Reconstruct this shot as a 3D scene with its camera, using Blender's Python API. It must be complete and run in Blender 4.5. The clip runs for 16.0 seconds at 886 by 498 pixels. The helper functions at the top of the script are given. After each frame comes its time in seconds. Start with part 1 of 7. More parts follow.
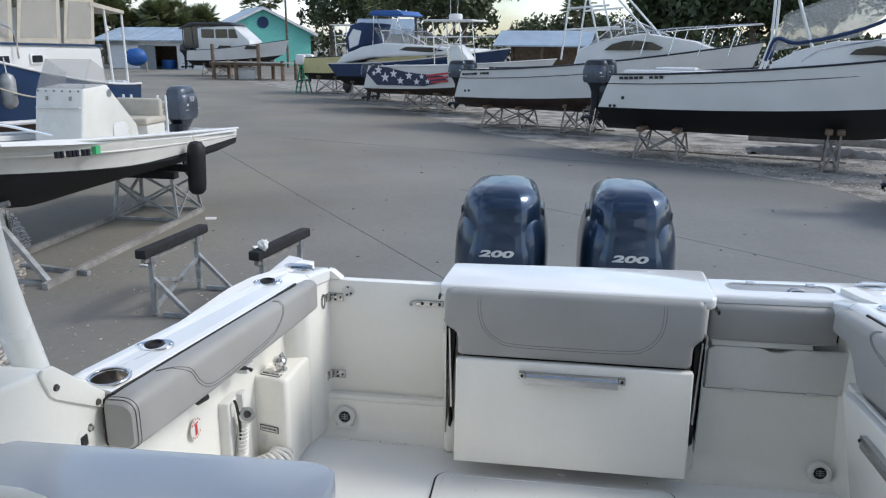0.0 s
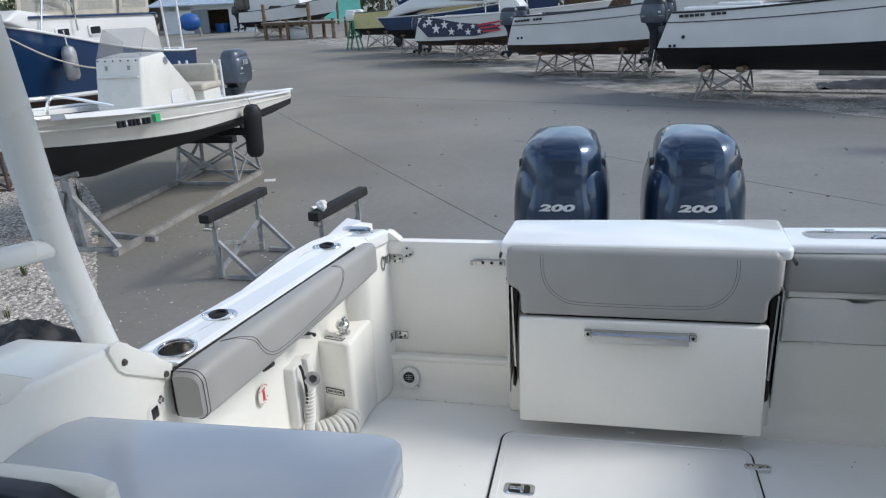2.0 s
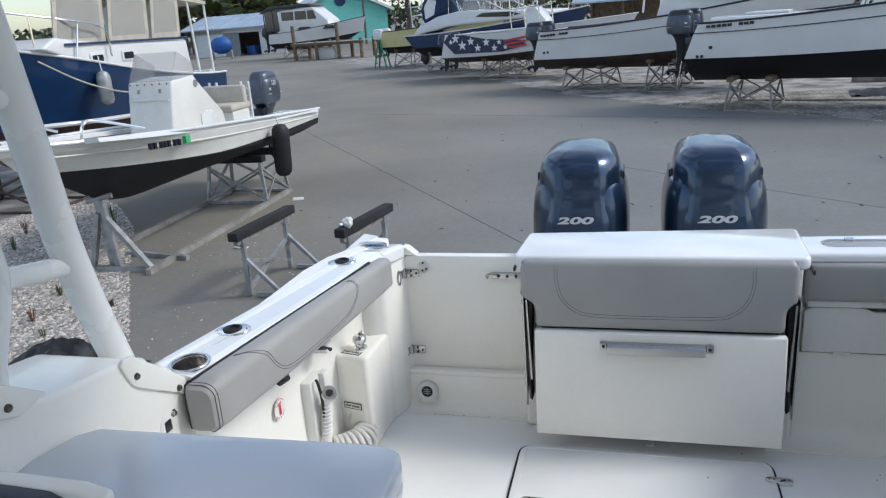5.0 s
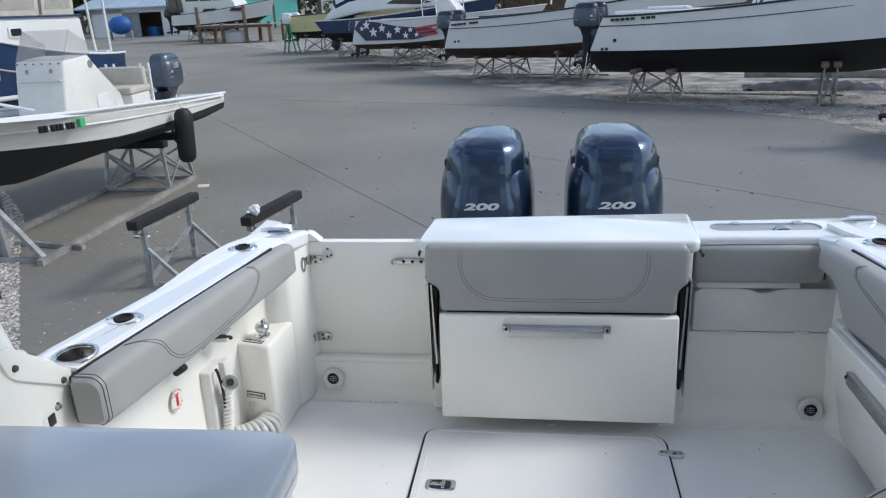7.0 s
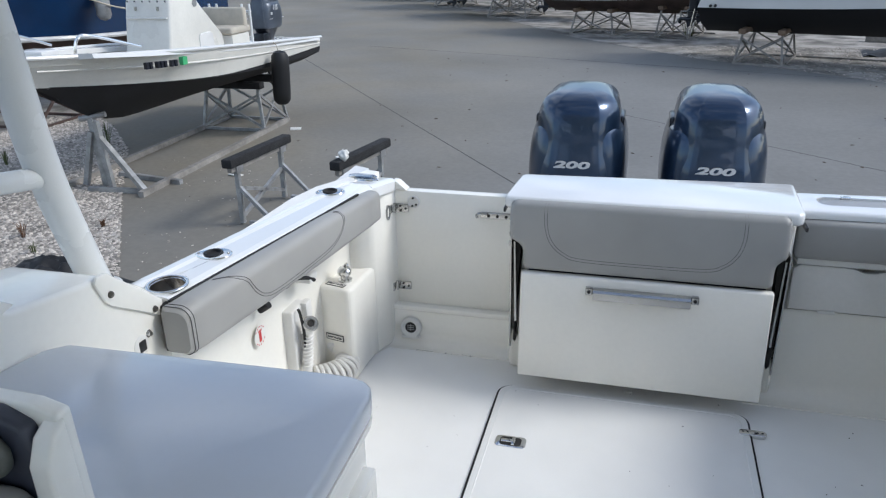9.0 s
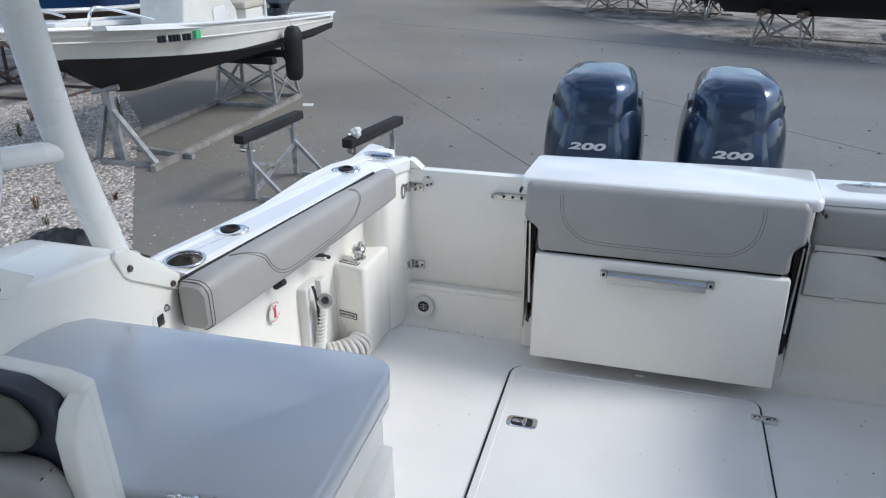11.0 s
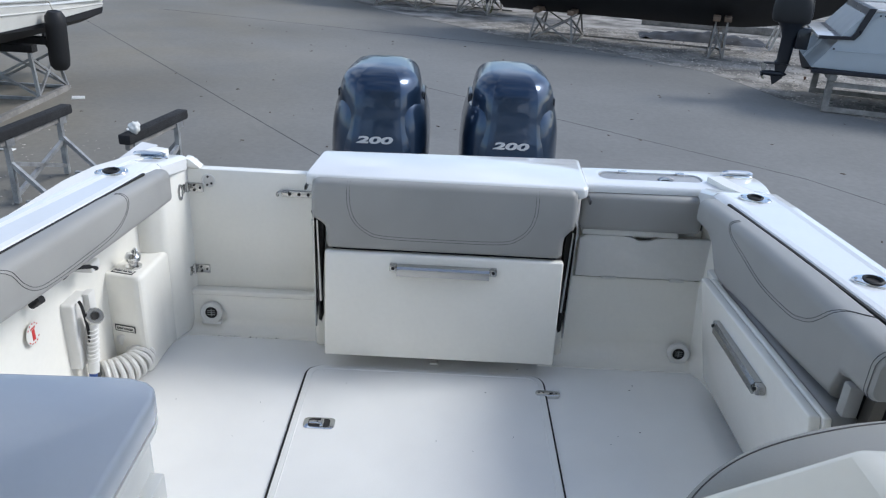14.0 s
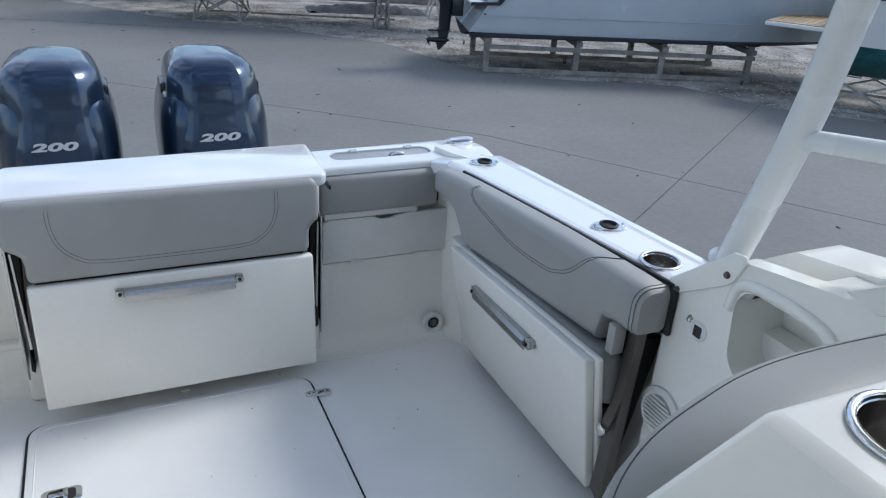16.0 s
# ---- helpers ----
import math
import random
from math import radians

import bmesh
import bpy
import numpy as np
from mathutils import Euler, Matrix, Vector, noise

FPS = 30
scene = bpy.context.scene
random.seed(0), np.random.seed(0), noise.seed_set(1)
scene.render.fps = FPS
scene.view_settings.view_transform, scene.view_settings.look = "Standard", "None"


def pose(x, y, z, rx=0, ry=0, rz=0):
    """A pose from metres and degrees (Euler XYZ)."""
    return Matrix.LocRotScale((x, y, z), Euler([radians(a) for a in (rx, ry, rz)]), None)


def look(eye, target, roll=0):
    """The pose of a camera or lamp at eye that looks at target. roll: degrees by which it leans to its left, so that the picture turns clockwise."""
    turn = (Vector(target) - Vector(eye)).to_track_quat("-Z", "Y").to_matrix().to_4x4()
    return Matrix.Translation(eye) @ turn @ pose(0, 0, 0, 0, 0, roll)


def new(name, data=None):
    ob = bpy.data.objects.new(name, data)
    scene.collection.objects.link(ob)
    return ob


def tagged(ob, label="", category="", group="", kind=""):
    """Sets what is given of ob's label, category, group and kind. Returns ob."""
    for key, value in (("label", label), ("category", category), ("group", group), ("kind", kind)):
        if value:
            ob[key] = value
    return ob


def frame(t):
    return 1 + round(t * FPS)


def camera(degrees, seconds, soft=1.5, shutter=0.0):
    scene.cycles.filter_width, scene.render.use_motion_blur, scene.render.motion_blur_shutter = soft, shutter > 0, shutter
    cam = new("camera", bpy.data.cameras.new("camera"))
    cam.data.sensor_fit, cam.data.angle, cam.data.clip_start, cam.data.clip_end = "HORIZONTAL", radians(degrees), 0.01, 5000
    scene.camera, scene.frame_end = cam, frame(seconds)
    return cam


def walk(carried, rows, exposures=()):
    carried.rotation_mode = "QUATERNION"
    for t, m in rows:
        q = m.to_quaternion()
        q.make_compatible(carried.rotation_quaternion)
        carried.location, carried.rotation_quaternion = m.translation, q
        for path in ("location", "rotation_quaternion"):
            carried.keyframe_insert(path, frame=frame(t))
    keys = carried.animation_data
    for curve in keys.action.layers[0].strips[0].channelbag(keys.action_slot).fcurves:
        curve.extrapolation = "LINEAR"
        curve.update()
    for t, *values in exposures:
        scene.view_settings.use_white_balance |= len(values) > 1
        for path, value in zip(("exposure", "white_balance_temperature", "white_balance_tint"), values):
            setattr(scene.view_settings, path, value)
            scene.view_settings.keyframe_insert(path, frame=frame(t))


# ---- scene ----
cam = camera(61.8, 16.0, soft=1.2)
PATH = [
    (0.0, pose(-0.084, -0.061, 1.587, 74.46, -0.50, 8.21)),
    (0.5, pose(-0.092, -0.025, 1.579, 73.14, 0.61, 10.91)),
    (1.0, pose(-0.121, -0.018, 1.574, 72.03, 1.71, 11.34)),
    (1.5, pose(-0.114, -0.006, 1.575, 71.35, 2.38, 11.00)),
    (2.0, pose(-0.100, 0.001, 1.591, 70.90, 2.73, 11.90)),
    (2.5, pose(-0.085, -0.010, 1.583, 70.61, 2.84, 14.40)),
    (3.0, pose(-0.073, 0.006, 1.564, 70.32, 2.92, 18.18)),
    (5.5, pose(-0.006, -0.006, 1.590, 72.49, 4.49, 11.51)),
    (6.0, pose(0.027, -0.004, 1.584, 72.23, 3.92, 8.51)),
    (6.5, pose(0.019, -0.010, 1.587, 71.70, 3.12, 6.91)),
    (7.0, pose(-0.007, 0.001, 1.573, 70.97, 2.43, 7.42)),
    (7.5, pose(-0.026, 0.000, 1.576, 70.13, 1.96, 9.25)),
    (8.0, pose(-0.024, 0.007, 1.571, 69.30, 1.72, 11.24)),
    (8.5, pose(-0.013, 0.015, 1.570, 68.51, 1.49, 13.01)),
    (9.0, pose(-0.021, 0.033, 1.562, 67.63, 1.09, 14.72)),
    (9.5, pose(-0.044, 0.031, 1.558, 66.56, 0.71, 16.54)),
    (12.0, pose(-0.034, 0.033, 1.568, 65.83, -0.90, 13.28)),
    (12.5, pose(-0.025, 0.030, 1.570, 66.49, -1.68, 10.49)),
    (13.0, pose(-0.015, 0.029, 1.568, 66.65, -2.31, 7.51)),
    (13.5, pose(-0.007, 0.042, 1.564, 66.29, -2.70, 4.41)),
    (14.0, pose(0.008, 0.070, 1.571, 65.70, -2.89, 0.76)),
    (14.5, pose(0.021, 0.081, 1.570, 65.20, -2.90, -3.93)),
    (15.0, pose(0.042, 0.099, 1.563, 64.98, -3.00, -10.00)),
    (15.5, pose(-0.022, 0.170, 1.557, 65.14, -3.21, -16.99)),
    (16.0, pose(-0.116, 0.240, 1.545, 65.40, -3.56, -24.00)),
]
walk(cam, PATH, [(0.0, 0.06, 6230, 9), (6.0, 0.06, 6150, 9), (13.0, 0.07, 6030, 9), (16.0, 0.03, 5910, 9)])
G = -1.53  # ground level; the cockpit sole is z = 0

# ---- world and light ----
world = bpy.data.worlds.new("sky")
scene.world = world
world.use_nodes = True
wn, wl = world.node_tree.nodes, world.node_tree.links
wn.clear()
SUN_AZ, SUN_EL = 76.0, 41.0  # azimuth from +y towards +x, elevation
sky = wn.new("ShaderNodeTexSky")
sky.sky_type = "NISHITA"
sky.sun_disc = False
sky.sun_elevation, sky.sun_rotation = radians(SUN_EL), radians(SUN_AZ)
sky.dust_density, sky.air_density = 1.0, 1.0
tc = wn.new("ShaderNodeTexCoord")
mp = wn.new("ShaderNodeMapping")
mp.inputs["Scale"].default_value = (1.5, 1.5, 2.2)
cl = wn.new("ShaderNodeTexNoise")
cl.inputs["Scale"].default_value, cl.inputs["Detail"].default_value, cl.inputs["Roughness"].default_value = 1.9, 8.0, 0.6
cr = wn.new("ShaderNodeValToRGB")
cr.color_ramp.elements[0].position, cr.color_ramp.elements[1].position = 0.46, 0.74
mixw = wn.new("ShaderNodeMix")
mixw.data_type = "RGBA"
mixw.inputs["B"].default_value = (8.6, 8.9, 9.4, 1)
bg = wn.new("ShaderNodeBackground")
bg.inputs["Strength"].default_value = 0.175
out = wn.new("ShaderNodeOutputWorld")
wl.new(tc.outputs["Generated"], mp.inputs["Vector"])
wl.new(mp.outputs["Vector"], cl.inputs["Vector"])
wl.new(cl.outputs["Fac"], cr.inputs["Fac"])
wl.new(cr.outputs["Color"], mixw.inputs["Factor"])
wl.new(sky.outputs["Color"], mixw.inputs["A"])
wl.new(mixw.outputs["Result"], bg.inputs["Color"])
wl.new(bg.outputs["Background"], out.inputs["Surface"])
sl = bpy.data.lights.new("sun", "SUN")
sl.energy, sl.angle, sl.color = 2.2, radians(17), (1.0, 0.955, 0.885)
sun = new("sun", sl)
sd = Vector((math.sin(radians(SUN_AZ)) * math.cos(radians(SUN_EL)), math.cos(radians(SUN_AZ)) * math.cos(radians(SUN_EL)), math.sin(radians(SUN_EL))))
sun.matrix_world = look(sd * 60, (0, 0, 0))


# ---- materials ----
def mat(name, col, rough=0.5, metal=0.0, var=0.08, scale=3.0, fine=60.0, bump=0.0, coat=0.0, col2=None, spread=(0.35, 0.65), rvar=0.08, alpha=1.0, trans=0.0, ior=1.5, island=0.0, crough=0.03):
    m = bpy.data.materials.new(name)
    m.use_nodes = True
    n, l = m.node_tree.nodes, m.node_tree.links
    p = n["Principled BSDF"]
    p.inputs["Metallic"].default_value = metal
    p.inputs["Coat Weight"].default_value = coat
    p.inputs["Coat Roughness"].default_value = crough
    p.inputs["IOR"].default_value = ior
    p.inputs["Alpha"].default_value = alpha
    p.inputs["Transmission Weight"].default_value = trans
    co = n.new("ShaderNodeTexCoord")
    a, b = n.new("ShaderNodeTexNoise"), n.new("ShaderNodeTexNoise")
    a.inputs["Scale"].default_value, a.inputs["Detail"].default_value = scale, 6
    b.inputs["Scale"].default_value, b.inputs["Detail"].default_value = fine, 3
    l.new(co.outputs["Object"], a.inputs["Vector"])
    l.new(co.outputs["Object"], b.inputs["Vector"])
    ramp = n.new("ShaderNodeValToRGB")
    c1 = [max(0, c * (1 - var)) for c in col]
    c2 = col2 or [min(1, c * (1 + var)) for c in col]
    ramp.color_ramp.elements[0].color, ramp.color_ramp.elements[1].color = (*c1, 1), (*c2, 1)
    ramp.color_ramp.elements[0].position, ramp.color_ramp.elements[1].position = spread
    l.new(a.outputs["Fac"], ramp.inputs["Fac"])
    mx = n.new("ShaderNodeMix")
    mx.data_type, mx.blend_type = "RGBA", "MULTIPLY"
    mx.inputs["Factor"].default_value = 1.0
    r2 = n.new("ShaderNodeMapRange")
    r2.inputs["From Min"].default_value, r2.inputs["From Max"].default_value = 0.3, 0.7
    r2.inputs["To Min"].default_value, r2.inputs["To Max"].default_value = 1 - var * 0.7, 1.0
    l.new(b.outputs["Fac"], r2.inputs["Value"])
    l.new(ramp.outputs["Color"], mx.inputs["A"])
    l.new(r2.outputs["Result"], mx.inputs["B"])
    last = mx.outputs["Result"]
    if island:
        ge, hs = n.new("ShaderNodeNewGeometry"), n.new("ShaderNodeMapRange")
        hs.inputs["To Min"].default_value, hs.inputs["To Max"].default_value = 1 - island, 1.0
        l.new(ge.outputs["Random Per Island"], hs.inputs["Value"])
        m2 = n.new("ShaderNodeMix")
        m2.data_type, m2.blend_type = "RGBA", "MULTIPLY"
        m2.inputs["Factor"].default_value = 1.0
        l.new(last, m2.inputs["A"])
        l.new(hs.outputs["Result"], m2.inputs["B"])
        last = m2.outputs["Result"]
    l.new(last, p.inputs["Base Color"])
    rr = n.new("ShaderNodeMapRange")
    rr.inputs["To Min"].default_value, rr.inputs["To Max"].default_value = max(0.02, rough - rvar), min(1, rough + rvar)
    l.new(a.outputs["Fac"], rr.inputs["Value"])
    l.new(rr.outputs["Result"], p.inputs["Roughness"])
    if bump:
        bp = n.new("ShaderNodeBump")
        bp.inputs["Strength"].default_value, bp.inputs["Distance"].default_value = bump, 0.004
        l.new(b.outputs["Fac"], bp.inputs["Height"])
        l.new(bp.outputs["Normal"], p.inputs["Normal"])
    return m


gel = mat("gelcoat", (0.865, 0.845, 0.78), 0.24, var=0.03, scale=2.2, rvar=0.05, coat=0.3)
gel_floor = mat("gelcoat_sole", (0.845, 0.84, 0.815), 0.36, var=0.035, scale=2.5, fine=260, bump=0.06, rvar=0.07)
gel_shine = mat("gelcoat_polished", (0.79, 0.79, 0.78), 0.13, var=0.02, scale=3, rvar=0.04, coat=0.5)
vinyl = mat("vinyl_grey", (0.33, 0.325, 0.31), 0.47, var=0.05, scale=4, fine=520, bump=0.03)
vinyl_dark = mat("vinyl_taupe", (0.10, 0.105, 0.09), 0.5, var=0.06, scale=4, fine=420, bump=0.12)
vinyl_navy = mat("vinyl_navy", (0.042, 0.047, 0.068), 0.42, var=0.1, scale=4, fine=420, bump=0.1)
thread = mat("thread", (0.10, 0.10, 0.105), 0.8)
chrome = mat("stainless", (0.72, 0.72, 0.71), 0.12, 1.0, var=0.04, fine=200, rvar=0.06)
brushed = mat("brushed_stainless", (0.47, 0.47, 0.46), 0.24, 1.0, var=0.06, fine=300, bump=0.05)
# the lid's hard-top shade and blue sky reflection are put into this colour
lid_m = mat("shade_tinted_lid", (0.56, 0.59, 0.64), 0.2, var=0.02, scale=2, coat=0.4)
cup_steel = mat("dark_steel", (0.46, 0.44, 0.42), 0.28, 1.0, var=0.1, fine=120)
bronze = mat("anodised_bronze", (0.13, 0.12, 0.105), 0.35, 0.7, var=0.08)
rubber = mat("black_rubber", (0.008, 0.008, 0.009), 0.6, var=0.2, fine=90, bump=0.15)
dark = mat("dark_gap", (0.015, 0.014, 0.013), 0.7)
powder = mat("powder_coat_white", (0.70, 0.71, 0.70), 0.28, var=0.03, fine=300, bump=0.05)
cowl_m = mat("cowl_blue_grey", (0.020, 0.042, 0.084), 0.30, 0.65, var=0.08, scale=2, fine=900, rvar=0.04, coat=0.7, crough=0.05)
cowl_dk = mat("cowl_dark", (0.012, 0.015, 0.022), 0.3, 0.3, var=0.1, fine=700, rvar=0.05, coat=0.3)
cowl_gr = mat("cowl_grey_worn", (0.085, 0.10, 0.125), 0.34, 0.4, var=0.15, scale=5)
silver = mat("silver_decal", (0.62, 0.63, 0.64), 0.3, 0.3, var=0.03)
plastic_w = mat("plastic_white", (0.74, 0.73, 0.70), 0.38, var=0.05)
plastic_k = mat("plastic_black", (0.02, 0.02, 0.022), 0.4)
label_w = mat("label_white", (0.72, 0.71, 0.67), 0.45, var=0.03)
red = mat("label_red", (0.55, 0.035, 0.03), 0.45)
blue_p = mat("blue_plastic", (0.02, 0.07, 0.28), 0.4)
concrete = mat("concrete", (0.175, 0.172, 0.162), 0.82, var=0.16, scale=0.22, fine=14, bump=0.2, spread=(0.25, 0.75), col2=(0.240, 0.237, 0.224))
cn, clk = concrete.node_tree.nodes, concrete.node_tree.links
cpos, csep, cfar, cnoi, cmul, cmix = (cn.new("ShaderNode" + k) for k in ("TexCoord", "SeparateXYZ", "MapRange", "TexNoise", "Math", "Mix"))
cfar.inputs["From Min"].default_value, cfar.inputs["From Max"].default_value = -0.5, -5.5
cnoi.inputs["Scale"].default_value, cnoi.inputs["Detail"].default_value = 0.5, 5.0
cmul.operation = "MULTIPLY"
cmix.data_type, cmix.blend_type = "RGBA", "MULTIPLY"
cmix.inputs["B"].default_value = (1.12, 0.98, 0.74, 1)
clk.new(cpos.outputs["Object"], csep.inputs["Vector"])
clk.new(cpos.outputs["Object"], cnoi.inputs["Vector"])
clk.new(csep.outputs["X"], cfar.inputs["Value"])
clk.new(cfar.outputs["Result"], cmul.inputs[0])
clk.new(cnoi.outputs["Fac"], cmul.inputs[1])
cbase = cn["Principled BSDF"].inputs["Base Color"]
clk.new(cmul.outputs["Value"], cmix.inputs["Factor"])
clk.new(cbase.links[0].from_socket, cmix.inputs["A"])
clk.new(cmix.outputs["Result"], cbase)
joint_m = mat("joint_filler", (0.075, 0.075, 0.075), 0.9, var=0.3, scale=4)
gravel_m = mat("gravel", (0.20, 0.185, 0.16), 0.9, var=0.35, scale=1.4, fine=26, bump=1.0, col2=(0.44, 0.41, 0.37))
stone_m = mat("gravel_stone", (0.64, 0.58, 0.51), 0.85, var=0.25, scale=20, island=0.7)
galv = mat("galvanised_steel", (0.34, 0.345, 0.345), 0.5, 0.45, var=0.25, scale=6, fine=70, bump=0.1)
grey_wood = mat("weathered_timber", (0.26, 0.245, 0.225), 0.85, var=0.25, scale=5, fine=45, bump=0.4)
brown_wood = mat("brown_timber", (0.17, 0.115, 0.075), 0.8, var=0.3, scale=4, fine=45, bump=0.4)
carpet = mat("black_carpet", (0.018, 0.018, 0.019), 0.95, var=0.35, scale=9, fine=160, bump=0.8)
hull_w = mat("hull_white", (0.65, 0.645, 0.63), 0.2, var=0.04, scale=0.9, coat=0.4)
hull_c = mat("hull_cream", (0.65, 0.635, 0.585), 0.3, var=0.07, scale=1.4, fine=30)
hull_g = mat("hull_grey_blue", (0.42, 0.46, 0.49), 0.25, var=0.04, scale=1.2, coat=0.3)
navy = mat("hull_navy", (0.007, 0.032, 0.095), 0.18, var=0.12, scale=1.3, coat=0.5)
yellow_h = mat("hull_pale_yellow", (0.58, 0.52, 0.26), 0.3, var=0.06, scale=1)
bottom_k = mat("bottom_paint_black", (0.010, 0.010, 0.012), 0.75, var=0.35, scale=3, fine=20, bump=0.2)
bottom_b = mat("bottom_paint_brown", (0.085, 0.055, 0.045), 0.8, var=0.35, scale=2.4, fine=20, bump=0.2)
bottom_t = mat("bottom_paint_teal", (0.03, 0.16, 0.18), 0.8, var=0.35, scale=2.4, fine=20, bump=0.2)
stripe = mat("stripe_dark", (0.012, 0.014, 0.022), 0.3)
flag_n = mat("flag_navy", (0.015, 0.02, 0.065), 0.3, var=0.1)
flag_r = mat("flag_red", (0.45, 0.03, 0.05), 0.35, var=0.1)
flag_w = mat("flag_white", (0.72, 0.72, 0.72), 0.35, var=0.04)
tinted = mat("tinted_window", (0.012, 0.014, 0.016), 0.06, var=0.1, coat=0.6)
canvas_b = mat("canvas_beige", (0.46, 0.42, 0.35), 0.85, var=0.1, scale=5, fine=300, bump=0.3)
canvas_n = mat("canvas_navy", (0.015, 0.035, 0.10), 0.8, var=0.1, scale=5, fine=300, bump=0.3)
clear = mat("clear_vinyl", (0.46, 0.46, 0.44), 0.12, var=0.06, scale=3, alpha=0.3)
smoke = mat("smoked_acrylic", (0.30, 0.30, 0.29), 0.1, var=0.06, alpha=0.25)
siding_w = mat("siding_white", (0.62, 0.63, 0.64), 0.6, var=0.06)
siding_t = mat("siding_teal", (0.16, 0.52, 0.46), 0.6, var=0.06)
roof_m = mat("metal_roof", (0.36, 0.44, 0.52), 0.38, 0.35, var=0.1, scale=0.8)
leaf_m = mat("leaves", (0.06, 0.09, 0.034), 0.6, var=0.3, scale=0.7, island=0.5, col2=(0.105, 0.14, 0.05))
palm_m = mat("palm_leaves", (0.17, 0.195, 0.07), 0.6, var=0.3, scale=0.9, island=0.5)
dead_m = mat("dead_leaves", (0.20, 0.10, 0.05), 0.8, var=0.3, scale=0.9, island=0.4)
bark = mat("bark", (0.16, 0.13, 0.10), 0.9, var=0.3, scale=3, fine=20, bump=0.6)
weed_m = mat("weed", (0.11, 0.14, 0.045), 0.7, var=0.3, scale=6, island=0.5)
green_m = mat("ladder_green", (0.02, 0.22, 0.10), 0.5)
tarp_b = mat("tarp_blue", (0.015, 0.09, 0.32), 0.5, var=0.15, scale=2)
door_grey = mat("door_grey", (0.20, 0.22, 0.24), 0.5)
reg_green = mat("sticker_green", (0.06, 0.40, 0.16), 0.5)

# ---- mesh helpers ----
from mathutils.bvhtree import BVHTree


def thing(name, base, label, category, group="", kind="", turn=0):
    ob = new(name)
    ob.matrix_world = pose(*base, 0, 0, turn)
    ob.empty_display_size = 0.1
    return tagged(ob, label, category, group, kind)


def finish(name, bm, material, angle=38):
    bmesh.ops.recalc_face_normals(bm, faces=bm.faces)
    me = bpy.data.meshes.new(name)
    bm.to_mesh(me)
    bm.free()
    me.materials.append(material)
    me.polygons.foreach_set("use_smooth", [True] * len(me.polygons))
    me.set_sharp_from_angle(angle=radians(angle))
    return me


def part(name, bm, material, parent, label="", world=True, angle=38):
    """One mesh under a thing or a part; world: its coordinates are the world's, else the thing's own."""
    if world:
        top = parent.parent or parent
        bm.transform(top.matrix_basis.inverted())
    ob = new(name, finish(name, bm, material, angle))
    ob.parent = parent
    return tagged(ob, label)


def solo(name, bm, material, label, category, kind="", group="", angle=38):
    return tagged(new(name, finish(name, bm, material, angle)), label, category, group, kind)


def cut(ob, cutters):
    """Take closed meshes out of an object for good."""
    for bm in cutters:
        tmp = new("cutter_tmp", finish("cutter_tmp", bm, dark))
        md = ob.modifiers.new("cut", "BOOLEAN")
        md.operation, md.solver, md.object = "DIFFERENCE", "EXACT", tmp
        me = bpy.data.meshes.new_from_object(ob.evaluated_get(bpy.context.evaluated_depsgraph_get()))
        ob.modifiers.clear()
        me.materials.clear()
        me.materials.append(ob.data.materials[0])
        me.polygons.foreach_set("material_index", [0] * len(me.polygons))
        me.polygons.foreach_set("use_smooth", [p.area < 0.003 for p in me.polygons])
        ob.data = me
        bpy.data.objects.remove(tmp)


def B():
    return bmesh.new()


def bx(bm, x0, x1, y0, y1, z0, z1, bev=0.0, seg=2, m=None):
    r = bmesh.ops.create_cube(bm, size=1.0, matrix=Matrix.Translation(((x0 + x1) / 2, (y0 + y1) / 2, (z0 + z1) / 2)) @ Matrix.Diagonal((x1 - x0, y1 - y0, z1 - z0, 1)))
    vs = r["verts"]
    if bev:
        es = list({e for v in vs for e in v.link_edges})
        q = bmesh.ops.bevel(bm, geom=es, offset=bev, segments=seg, profile=0.5, affect="EDGES")
        vs = list({v for f in q["faces"] for v in f.verts} | {v for v in vs if v.is_valid})
    if m is not None:
        bmesh.ops.transform(bm, matrix=m, verts=vs)
    return bm


